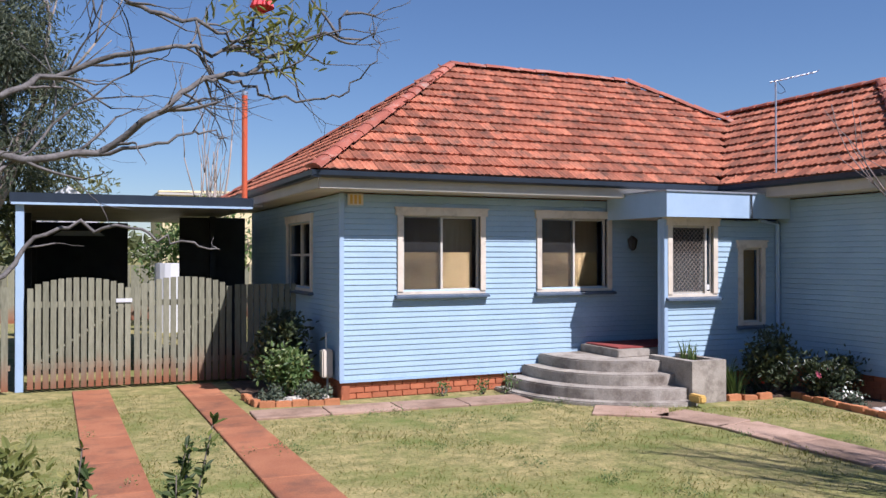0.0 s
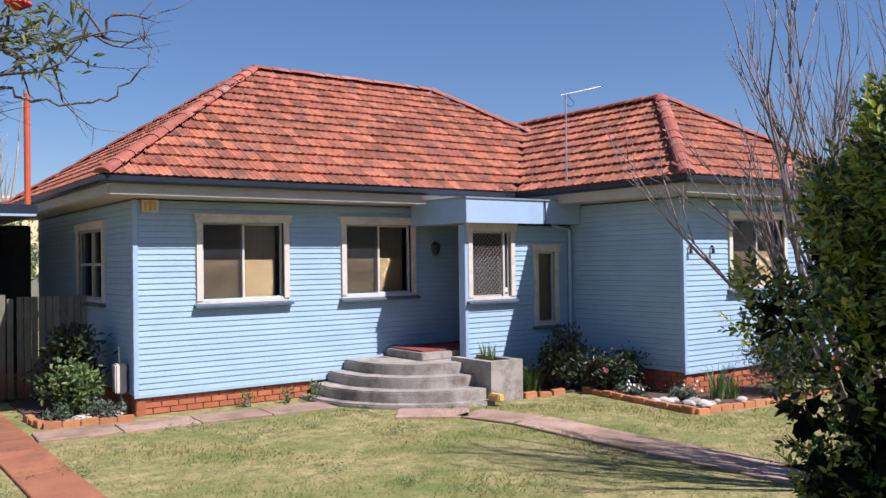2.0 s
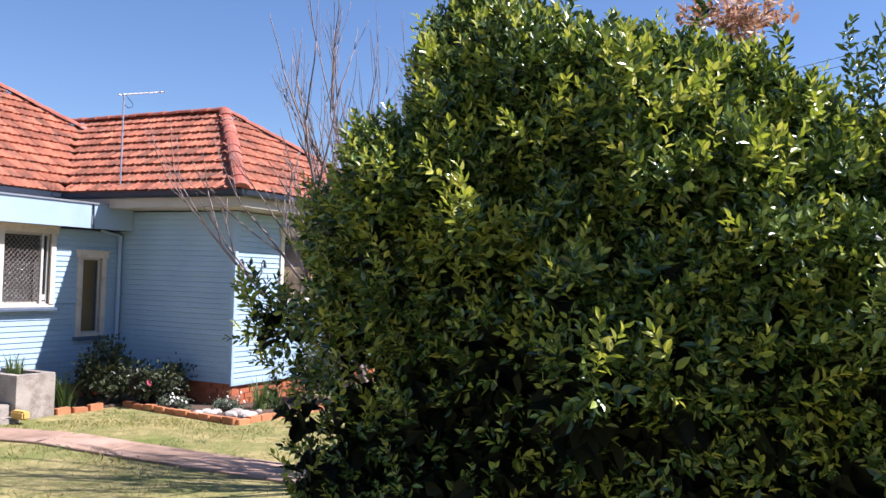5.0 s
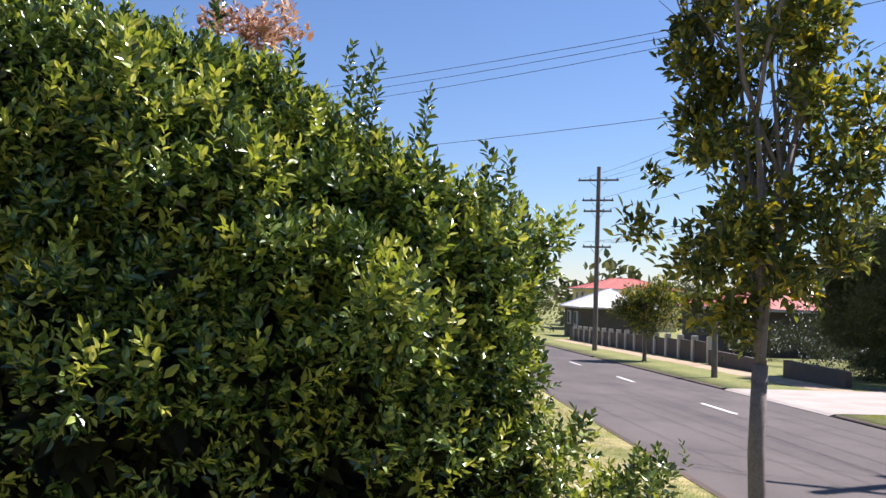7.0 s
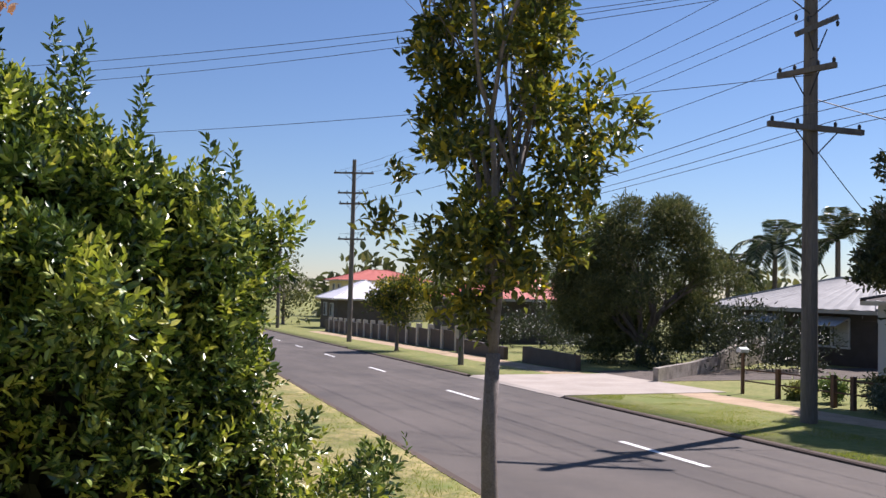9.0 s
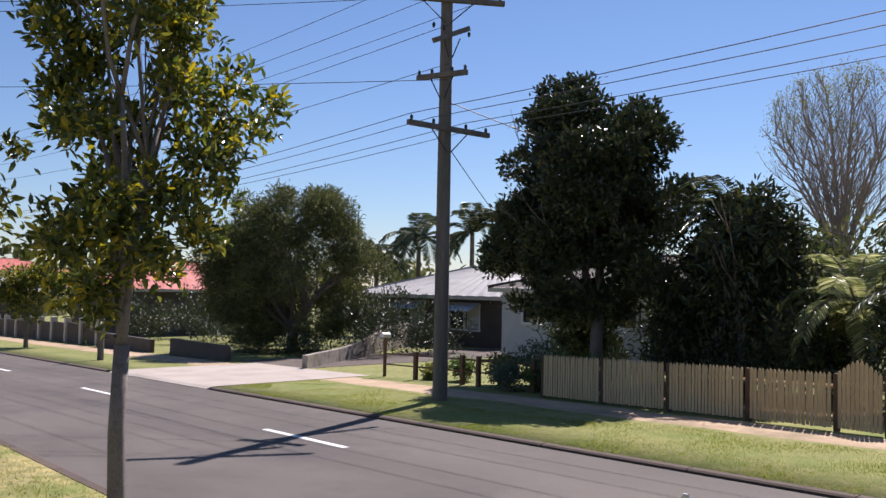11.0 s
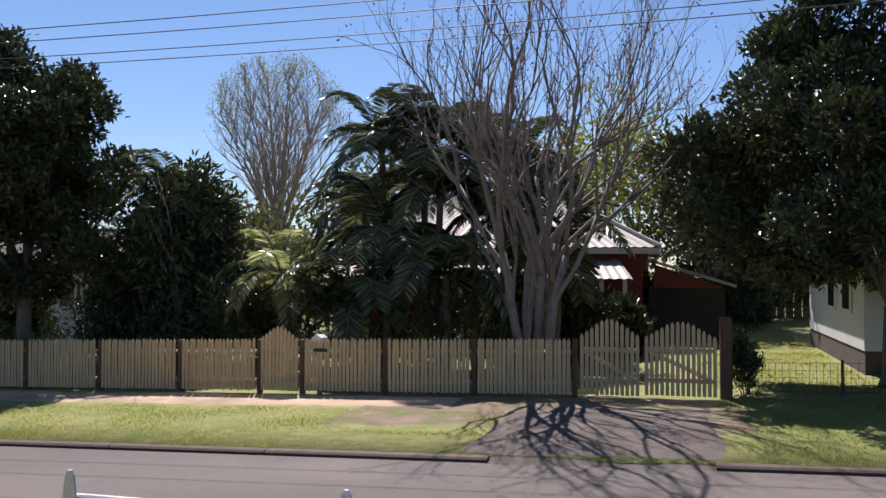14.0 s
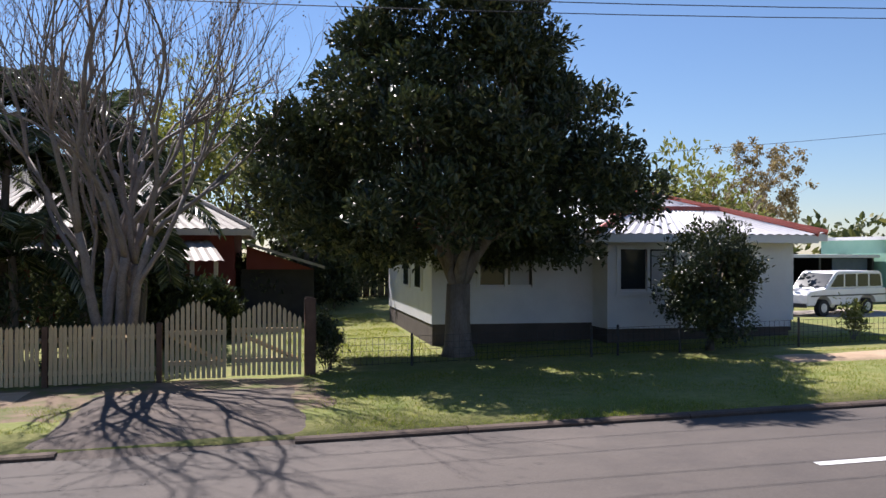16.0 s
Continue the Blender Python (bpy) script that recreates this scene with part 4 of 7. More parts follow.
def crown_blobs(rs, c, r, n, size, flat=0.85, zmin=-99.0):
    """Lumps spread over an ellipsoid, so that the outline is uneven."""
    out = []
    for _ in range(n):
        d = rs.normal(size=3)
        d /= np.linalg.norm(d)
        f = rs.uniform(0.35, 0.92)
        s = size * rs.uniform(0.7, 1.3)
        if c[2] + d[2] * r[2] * f < zmin:
            d[2] = abs(d[2]) * 0.3
        out.append((c[0] + d[0] * r[0] * f, c[1] + d[1] * r[1] * f, c[2] + d[2] * r[2] * f, s, s, s * flat))
    return out


def leafy_tree(name, label, at, trunk_r, fork, crown_c, crown_r, blobs, blob, n, size, ratio, mat, bark="bark", seed=1, per=14, spread=0.14, limbs=5, inner=0.25, category="tree", droop=0.0, extra=(), kind="", lean=0.0, zmin=-99.0):
    t = thing(name, label, category)
    rng, rs = random.Random(seed), np.random.RandomState(seed)
    bm = bmesh.new()
    z0 = land(at[0], at[1]) - 0.1
    cx, cy, cz = crown_c
    f = Vector((at[0] + (cx - at[0]) * 0.4 + lean, at[1] + (cy - at[1]) * 0.4, fork))
    tube(bm, [(at[0], at[1], z0), (at[0], at[1], z0 + 0.25), (at[0] + 0.03 + lean * 0.4, at[1], (z0 + fork) / 2), f], [trunk_r * 1.35, trunk_r * 1.05, trunk_r * 0.95, trunk_r * 0.9], 10)
    for i in range(limbs):
        a = 2 * math.pi * (i + rng.random() * 0.6) / limbs
        tgt = Vector((cx + math.cos(a) * crown_r[0] * 0.6, cy + math.sin(a) * crown_r[1] * 0.6, cz + rng.uniform(-0.1, 0.7) * crown_r[2]))
        dd = tgt - f
        grow(bm, rng, f - Vector((0, 0, 0.1)), dd, dd.length * 0.55, trunk_r * 0.55, 2, (2, 3), 0.45, 0.12, 0.1)
    part("trunk", bm, M[bark], t, smooth=True)
    bl = crown_blobs(rs, crown_c, crown_r, blobs, blob, 0.85, zmin) + list(extra)
    p, d, s = clump_leaves(rs, bl, n, size, per, inner, spread, droop)
    leaves("crown", p, d, s, ratio, M[mat], t)
    return t


# the dense shrub by the camera
def sprigs(rs, c, out, per, size, step, rise=0.75):
    """Short leafy shoots: leaf places, directions and sizes, in a spiral along each shoot."""
    k = len(c)
    a = out * 0.75 + np.array([0, 0, rise]) + rs.normal(size=(k, 3)) * 0.35
    a /= np.linalg.norm(a, axis=1, keepdims=True)
    u = np.cross(a, rs.normal(size=(k, 3)))
    u /= np.linalg.norm(u, axis=1, keepdims=True)
    w = np.cross(a, u)
    g = size * rs.uniform(0.75, 1.25, k)
    P, D, S = [], [], []
    for i in range(per):
        th = 2.4 * i + rs.uniform(-0.3, 0.3, k)
        f = i / (per - 1.0)
        rad = u * np.cos(th)[:, None] + w * np.sin(th)[:, None]
        P.append(c + a * (step * i))
        D.append(a * (0.25 + 0.8 * f) + rad * (1.0 - 0.45 * f))
        S.append(g * (1.05 - 0.35 * f))
    return np.concatenate(P), np.concatenate(D), np.concatenate(S)


def shrub_field(p):
    """1 on the shrub's skin, less within: an ellipse at each height, lumpy at three scales."""
    x, y, z = p[:, 0], p[:, 1], p[:, 2]
    lo = np.interp(z, [0.1, 0.7, 1.4, 1.75, 2.05, 2.4, 2.58, 2.68, 2.85, 3.0, 3.1, 3.2, 3.4, 3.6], [-1.35, -1.6, -1.52, -1.36, -1.22, -1.04, -0.86, -0.6, -0.38, -0.05, 0.25, 0.7, 1.05, 1.25])
    hi = np.interp(z, [0.1, 0.8, 1.4, 2.0, 2.4, 2.7, 2.9, 3.1, 3.35, 3.45, 3.6], [2.6, 2.85, 2.6, 2.3, 2.05, 1.88, 1.74, 1.62, 1.55, 1.45, 1.3])
    hx = np.interp(z, [0.1, 0.6, 1.2, 1.8, 2.3, 2.7, 3.1, 3.4, 3.6], [0.4, 0.45, 0.72, 1.1, 1.1, 0.95, 0.7, 0.45, 0.15])
    hx = hx * 1.3
    lo, hi = -0.5 + (lo + 0.5) * 1.05, -0.5 + (hi + 0.5) * 1.05
    q = np.sqrt(((x - 4.56) / hx) ** 2 + ((y - (lo + hi) / 2) / np.maximum(0.05, (hi - lo) / 2)) ** 2)
    n = np.sin(5.1 * x + 3.3 * z + 1.0) * np.sin(4.7 * y - 2.1 * z) + np.sin(4.3 * z + 2.2 * y + 0.5) * 0.6
    m = np.sin(11.3 * y + 7.1 * z) * np.sin(10.1 * z - 5.3 * y + 8.0 * x + 2.0)
    o = np.sin(23.0 * y - 9.0 * x + 1.3) * np.sin(21.0 * z + 8.0 * x)
    return q - 0.13 * n - 0.13 * m - 0.05 * o + 0.12


def big_shrub():
    t = thing("shrub", "large dense glossy green shrub in the front yard", "shrub")
    rs, rng = np.random.RandomState(5), random.Random(5)
    p = rs.uniform((2.9, -2.0, 0.12), (6.1, 3.3, 3.65), (600000, 3))
    f = shrub_field(p)
    e = 0.03
    skin = p[(f > 0.82) & (f < 1.0)]
    skin = skin[(skin[:, 0] < 4.8) | (rs.rand(len(skin)) < 0.3)]
    near = shrub_field(skin)
    out = np.stack([shrub_field(skin + np.eye(3)[k] * e) - near for k in range(3)], 1)
    out /= np.linalg.norm(out, axis=1, keepdims=True) + 1e-6
    thin = rs.rand(len(skin)) < np.clip((skin[:, 2] - 1.3) / 1.0 - 0.3 * np.minimum(skin[:, 1], 0.9), 0.07, 1.0)
    skin, out, near = skin[thin], out[thin], near[thin]
    keep = rs.permutation(len(skin))[:14500]
    skin, out = skin[keep], out[keep]
    near = near[keep]
    bm = bmesh.new()
    for i in range(16):
        y = rng.uniform(-1.0, 1.6)
        x = 4.1 + rng.uniform(-0.6, 0.6)
        grow(bm, rng, (x * 0.5 + 2.45, y * 0.6, land(x, y) - 0.05), ((x - 4.1) * 0.4 + 0.1, y * 0.3, 1.7), rng.uniform(0.6, 0.8), 0.024, 3, (2, 2), 0.35, 0.2, 0.08)
    part("stem_base", bm, M["redstem"], t, "dark red brown stems")
    # inner filling of leaves, coloured as dark as the shaded hollow
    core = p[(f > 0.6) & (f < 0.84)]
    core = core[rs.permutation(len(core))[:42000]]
    leaves("inner_foliage", core, rs.normal(size=core.shape), rs.uniform(0.1, 0.16, len(core)), 0.7, M["shadeleaf"], t, "inner leaves with the shrub's shade in their colour")
    young = (rs.rand(len(skin)) < 0.3) & (near > 0.92)
    P, D, S = sprigs(rs, skin[~young], out[~young], 11, 0.052, 0.0115)
    leaves("foliage", P, D, S, 0.5, M["bushleaf"], t, "glossy dark green leaves")
    P, D, S = sprigs(rs, skin[young], out[young], 12, 0.054, 0.014, 1.0)
    leaves("young_foliage", P, D, S, 0.44, M["limeleaf"], t, "lime green young leaf tips")
    # upright shoots above the outline
    sp = []
    for y, z in ((-1.6, 1.3), (-1.55, 1.15), (-1.15, 2.45), (-1.0, 2.62), (-0.9, 2.62), (-0.65, 2.85), (-0.6, 2.75), (-0.42, 3.0), (-0.36, 3.05), (-0.3, 3.0), (0.0, 3.1), (0.3, 3.2), (0.9, 3.35), (1.15, 3.5), (1.4, 3.5)):
        x, lean = 4.15 + rng.uniform(-0.25, 0.25), rng.uniform(-0.25, 0.25)
        sp += [(x, y + lean * 0.05 * j - 0.02, z - 0.3 + 0.045 * j) for j in range(8)]
    sp = np.array(sp)
    P, D, S = sprigs(rs, sp, np.tile([0.0, -0.2, 0.5], (len(sp), 1)), 9, 0.055, 0.012, 1.0)
    leaves("new_shoot", P, D, S, 0.4, M["bushleaf"], t, "young upright shoots")
    nb = np.array([(4.5, 0.16, 3.3)]) + rs.normal(size=(70, 3)) * np.array([0.1, 0.1, 0.05])
    P, D, S = sprigs(rs, nb, np.tile([0.0, 0.0, 0.5], (len(nb), 1)), 9, 0.05, 0.01)
    leaves("new_growth", P, D, S, 0.45, M["newleaf"], t, "bronze pink young growth", "stuff")


big_shrub()
def shaped_tree(name, label, at, trunk_r, fork, profile, depth, blobs, blob, n, size, ratio, mat, bark, seed, per=12, spread=0.09, limbs=7, inner=0.2, droop=0.0, fill=(0.45, 0.95), upright=0.0, axis="x", category="tree"):
    """A tree whose crown follows a profile of (height, least, most) about its foot; depth scales the crown across it."""
    t = thing(name, label, category)
    rng, rs = random.Random(seed), np.random.RandomState(seed)
    z0 = land(*at)
    zs = [q[0] for q in profile]
    def place(z, a, f):
        lo, hi = np.interp(z, zs, [q[1] for q in profile]), np.interp(z, zs, [q[2] for q in profile])
        u, v = (lo + hi) / 2 + (hi - lo) / 2 * f * math.cos(a), (hi - lo) / 2 * depth * f * math.sin(a)
        return Vector((at[0] + u, at[1] + v, z)) if axis == "x" else Vector((at[0] + v, at[1] + u, z))
    bm = bmesh.new()
    top = Vector((at[0], at[1], fork))
    tube(bm, [(at[0], at[1], z0 - 0.1), (at[0], at[1], z0 + 0.2), (at[0] + 0.02, at[1] + 0.02, (z0 + fork) / 2), top], [trunk_r * 1.5, trunk_r * 1.08, trunk_r * 0.95, trunk_r * 0.9], 10)
    for i in range(limbs):
        tgt = place(rng.uniform(zs[0] + (zs[-1] - zs[0]) * 0.4, zs[-1] - 0.2), 2 * math.pi * (i + 0.5 * rng.random()) / limbs, 0.75)
        dd = tgt - top
        first = dd.normalized() + Vector((0, 0, upright))
        grow(bm, rng, top - Vector((0, 0, 0.12)), first, dd.length * 0.42, trunk_r * 0.55, 3, (2, 3), 0.42, 0.10 + 0.1 * upright, 0.09, 0.6, None, 6, 0.72, 5)
    part("trunk", bm, M[bark], t, smooth=True)
    area = [max(0.05, q[2] - q[1]) for q in profile]
    bl = []
    while len(bl) < blobs:
        z = rng.uniform(zs[0], zs[-1])
        if rng.random() * max(area) > np.interp(z, zs, area):
            continue
        b = blob * rng.uniform(0.65, 1.3)
        p = place(z, rng.uniform(0, 2 * math.pi), rng.uniform(*fill))
        bl.append((p.x, p.y, p.z, b, b, b * 0.72))
    p, d, q = clump_leaves(rs, bl, n, size, per, inner, spread, droop)
    leaves("crown", p, d, q, ratio, M[mat], t)
    return t


def fan_tree(name, label, at, fork, crown_z, radius, half, bark, seed, limbs=13, leaf=None):
    """A leafless tree whose limbs fan out to an egg shaped outline of fine twigs."""
    t = thing(name, label, "tree")
    rng, rs = random.Random(seed), np.random.RandomState(seed)
    z0 = land(*at)
    base, heart = Vector((at[0], at[1], fork)), Vector((at[0], at[1], crown_z))
    def inside(p):
        q = p - heart
        w = radius * (1.0 + 0.25 * min(0.0, q.z / half))
        return (q.x / w) ** 2 + (q.y / w) ** 2 + (q.z / half) ** 2 < 1.0
    part("trunk", tubed([(at[0], at[1], z0 - 0.1), (at[0] + 0.05, at[1], (z0 + fork) / 2), base], [0.3, 0.24, 0.2], 9), M[bark], t, smooth=True)
    tips = []
    def twig(bm, p, d, length, r, depth):
        pts = [p.copy()]
        for _ in range(5):
            d = (d + Vector((rng.gauss(0, 0.07), rng.gauss(0, 0.07), 0.06))).normalized()
            p = p + d * length / 5
            if not inside(p):
                break
            pts.append(p.copy())
        if len(pts) < 2:
            return
        tube(bm, pts, [max(0.004, r * (1 - 0.14 * i)) for i in range(len(pts))], 3 if depth == 0 else 4)
        tips.append(pts[-1])
        if depth:
            for q in pts[1:]:
                if rng.random() < 0.75:
                    u = d.orthogonal().normalized()
                    a = rng.uniform(0, 6.28)
                    twig(bm, q, (d + (u * math.cos(a) + d.cross(u) * math.sin(a)) * 0.5).normalized(), length * 0.6, r * 0.55, depth - 1)
    for i in range(limbs):
        a, f = 2.4 * i, math.sqrt((i + 0.5) / limbs)
        goal = heart + Vector((radius * f * math.cos(a) * 0.95, radius * f * math.sin(a) * 0.95, half * (0.9 - 0.75 * f)))
        bm = bmesh.new()
        mid = base.lerp(goal, 0.4) + Vector((0, 0, 0.08 * half)) - Vector((goal.x - base.x, goal.y - base.y, 0)) * 0.08
        pts = [base * (1 - u) ** 2 + mid * 2 * u * (1 - u) + goal * u * u for u in (k / 9 for k in range(10))]
        tube(bm, pts, [0.10 * (1 - 0.092 * k) for k in range(10)], 6)
        for k in range(2, 10):
            d = (pts[k] - pts[k - 1]).normalized()
            for _ in range(2):
                u = d.orthogonal().normalized()
                b = rng.uniform(0, 6.28)
                twig(bm, pts[k], (d + (u * math.cos(b) + d.cross(u) * math.sin(b)) * 0.6).normalized(), radius * 0.62, 0.026, 2 if k > 5 else 1)
        part("limb", bm, M[bark], t)
    if leaf:
        n, size, mat = leaf
        tp = np.array(tips)
        far = np.linalg.norm((tp - np.array(heart)) / np.array([radius, radius, half]), axis=1)
        tp = tp[far > 0.75]
        p = tp[rs.randint(0, len(tp), n)] + rs.normal(size=(n, 3)) * 0.12
        leaves("leafage", p, rs.normal(size=(n, 3)), size * rs.uniform(0.6, 1.3, n), 0.5, M[mat], t, "sparse young leaves", "stuff")
    return t


def bare_tree(name, label, at, stems, length, r, depth, spread, up, bark, seed, kids=(2, 3), wob=0.1, shrink=0.72, fan=0.5, lift=1.2, leaf=None, z0=None, seg=4):
    t = thing(name, label, "tree")
    rng, rs = random.Random(seed), np.random.RandomState(seed)
    tips = []
    z = (land(at[0], at[1]) if z0 is None else z0) - 0.1
    for i in range(stems):
        a = 2 * math.pi * (i + rng.random() * 0.5) / stems
        bm = bmesh.new()
        grow(bm, rng, (at[0] + math.cos(a) * r * 0.8, at[1] + math.sin(a) * r * 0.8, z), (math.cos(a) * fan, math.sin(a) * fan, lift), length * rng.uniform(0.85, 1.15), r * rng.uniform(0.7, 1.05), depth, kids, spread, up, wob, 0.7, tips, 6, shrink, seg)
        part("limb", bm, M[bark], t, smooth=True)
    if leaf:
        n, size, mat = leaf
        tp = np.array([q[0] for q in tips])
        k = rs.randint(0, len(tp), n)
        p = tp[k] + rs.normal(size=(n, 3)) * 0.12
        leaves("leafage", p, rs.normal(size=(n, 3)), size * rs.uniform(0.6, 1.3, n), 0.5, M[mat], t, "sparse young leaves", "stuff")
    return t


bare_tree("bare_shrub", "leafless silver grey shrub of upright twigs", (7.85, 3.75), 20, 1.55, 0.042, 4, 0.32, 0.14, "browntwig", 21, (2, 3), 0.06, 0.72, 0.36, 1.25)
shaped_tree("street_tree", "young street tree with a narrow leafy crown on the verge", (8.72, -4.03), 0.085, 1.5, [(1.6, -0.25, 0.3), (1.95, -0.7, 0.7), (2.5, -0.85, 1.0), (2.8, -1.0, 1.15), (3.27, -1.2, 1.2), (3.96, -1.35, 1.2), (4.5, -1.15, 1.1), (5.1, -1.1, 1.05), (6.2, -0.9, 0.9), (7.2, -0.5, 0.5), (7.8, -0.15, 0.15)], 1.0, 135, 0.18, 15500, 0.115, 0.42, "vergeleaf", "palebark", 11, 11, 0.06, 7, 0.25, 0.0, (0.25, 1.0), 1.1, "y")
bare_tree("bare_tree", "leafless pale trunked tree spreading over the picket fence", (2.2, -16.1), 8, 2.3, 0.098, 5, 0.40, 0.15, "palebark", 33, (2, 3), 0.12, 0.75, 0.27, 1.3, (1500, 0.05, "browntwig"), None, 6)
fan_tree("bare_tree", "tall leafless tree with a rounded fine twigged crown", (15.6, -34), 3.0, 7.1, 3.35, 3.9, "greytwig", 44, 15, (4500, 0.08, "paleleaf"))

shaped_tree("dark_tree", "dense dark green rounded tree behind the fence", (14.0, -17.6), 0.17, 1.6, [(1.5, -0.9, 1.6), (2.1, -1.9, 3.0), (3.2, -2.1, 3.4), (4.5, -2.5, 3.3), (5.2, -2.4, 2.9), (5.8, -2.0, 2.0), (6.3, -1.3, 2.2), (6.9, -0.8, 1.9), (7.3, -0.4, 0.7)], 0.85, 165, 0.43, 76000, 0.14, 0.45, "figleaf", "bark", 51, 12, 0.08, 8, 0.2, 0.0, (0.3, 0.96))
leafy_tree("garden_tree", "dark shaggy garden tree with drooping leaves", (10.6, -18.4), 0.1, 1.2, (10.6, -18.4, 2.9), (1.2, 1.2, 1.8), 30, 0.45, 9000, 0.2, 0.3, "figleaf", "bark", 52, 10, 0.12, 4, 0.3, droop=0.3)
shaped_tree("fig_tree", "very large dense dark green tree on the verge", (-3.7, -16.6), 0.24, 1.5, [(2.0, -1.6, 1.2), (2.3, -2.8, 2.8), (2.8, -3.8, 3.8), (3.4, -3.9, 3.9), (4.1, -3.3, 3.8), (4.85, -2.9, 3.0), (5.7, -2.4, 2.3), (6.7, -1.5, 2.1), (7.2, -1.0, 1.3), (7.6, -0.2, 0.4)], 0.85, 190, 0.46, 100000, 0.13, 0.42, "figleaf", "bark", 53, 12, 0.08, 9, 0.2)
leafy_tree("round_shrub", "dense rounded dark green shrub by the low wire fence", (-8.25, -15.7), 0.07, 0.5, (-8.3, -15.7, 1.55), (0.95, 0.9, 1.1), 26, 0.38, 16000, 0.09, 0.45, "figleaf", "bark", 54, 12, 0.06, 4, 0.3, category="shrub")
shaped_tree("dome_tree", "broad dome shaped olive green tree", (32.4, -19.9), 0.22, 0.2, [(-0.4, -1.8, 1.8), (0.6, -3.2, 3.2), (2.0, -3.7, 3.7), (3.4, -3.6, 3.6), (4.5, -3.1, 3.1), (5.5, -2.2, 2.2), (6.1, -0.9, 0.9)], 1.0, 170, 0.55, 72000, 0.24, 0.17, "oliveleaf", "bark", 55, 12, 0.13, 11, 0.2, 0.2, (0.6, 1.0))
leafy_tree("street_tree", "small round street tree far along the road", (43.5, -12.3), 0.1, 1.0, (43.5, -12.3, 1.6), (1.5, 1.5, 1.6), 20, 0.6, 5000, 0.2, 0.4, "vergeleaf", "bark", 56, 10, 0.15, 4)
for x, y, r, s in ((70, -5, 3.0, 57), (112, -15.5, 4.2, 58), (95, -6, 4, 59), (150, -48, 4.5, 60)):
    leafy_tree("distant_tree", "leafy green tree far down the street", (x, y), 0.2, 1.2, (x, y, plane_z(x, y) + r * 1.1), (r, r, r * 0.85), 22, r * 0.4, 2600, 0.42, 0.5, "oliveleaf", "bark", s, 10, 0.35, 4)
for x, y, r, h, s, m in ((1.5, -33, 3.6, 5.2, 61, "paleleaf"), (-1.5, -30, 3.0, 4.2, 62, "oliveleaf"), (-3.5, -36, 3.5, 4.0, 63, "figleaf"), (9, -30, 3.2, 4.2, 64, "oliveleaf"), (20, -37, 3.6, 3.2, 65, "oliveleaf"), (26, -44, 4, 3.5, 66, "gumleaf"), (-17, -34, 3.6, 3.4, 68, "paleleaf"), (13, -27, 2.4, 2.2, 67, "oliveleaf"), (38, -48, 5, 4, 69, "gumleaf")):
    leafy_tree("garden_tree", "leafy tree in a back garden beyond the fences", (x, y), 0.15, 1.4, (x, y, h), (r, r, r * 0.7), 26, r * 0.35, 5200, 0.24, 0.45, m, "bark", s, 10, 0.22, 4)
bare_tree("bare_tree", "pale leafless tree behind the far roofs", (38, -44), 3, 2.2, 0.1, 4, 0.4, 0.1, "greytwig", 71, (2, 3), 0.08, 0.75, 0.3, 1.0, (1500, 0.14, "paleleaf"))
bare_tree("bare_tree", "sparse brownish tree behind the white house", (-27, -47), 6, 2.6, 0.14, 4, 0.5, 0.05, "greytwig", 72, (2, 3), 0.1, 0.78, 0.6, 1.0, (9000, 0.2, "rustleaf"))


# palms
def palm(at, height, n, length, seed, trunk=0.07, label="dark clumping palm with arching fronds", mat="palm"):
    t = thing("palm_tree", label, "palm", "garden palms")
    rng, rs = random.Random(seed), np.random.RandomState(seed)
    z0 = land(*at)
    bm = bmesh.new()
    tube(bm, [(at[0], at[1], z0 - 0.05), (at[0] + rng.uniform(-0.1, 0.1), at[1], z0 + height * 0.5), (at[0], at[1], z0 + height)], [trunk * 1.2, trunk, trunk * 0.9], 8)
    part("trunk", bm, M["bark"], t)
    P, D, S = [], [], []
    bm = bmesh.new()
    for i in range(n):
        a = 2 * math.pi * (i * 0.618 + rng.random() * 0.05)
        el = rng.uniform(0.1, 1.35)
        ln = length * rng.uniform(0.75, 1.1)
        d = Vector((math.cos(a) * math.cos(el), math.sin(a) * math.cos(el), math.sin(el)))
        p = Vector((at[0], at[1], z0 + height))
        pts = [p.copy()]
        for k in range(9):
            d = (d + Vector((0, 0, -0.13 - 0.03 * k))).normalized()
            p = p + d * ln / 9
            pts.append(p.copy())
            side = d.cross(Vector((0, 0, 1))).normalized()
            for j in range(8):
                q = p - d * ln / 9 * j / 8
                for sg in (1, -1):
                    P.append(q)
                    D.append(side * sg + d * 0.55 + Vector((0, 0, -0.35 + 0.2 * rng.random())))
                    S.append(ln * 0.30 * (1 - 0.5 * abs(k - 4) / 5))
        tube(bm, pts, [0.02 - 0.0017 * k for k in range(10)], 4)
    part("frond_midrib", bm, M["bark"], t)
    leaves("frond_crown", np.array(P), np.array(D), np.array(S), 0.055, M[mat], t)


palm((8.1, -18.4), 2.05, 13, 2.0, 81, 0.07, "palm behind the picket fence, sunlight painted into its pale fronds", "sunpalm")
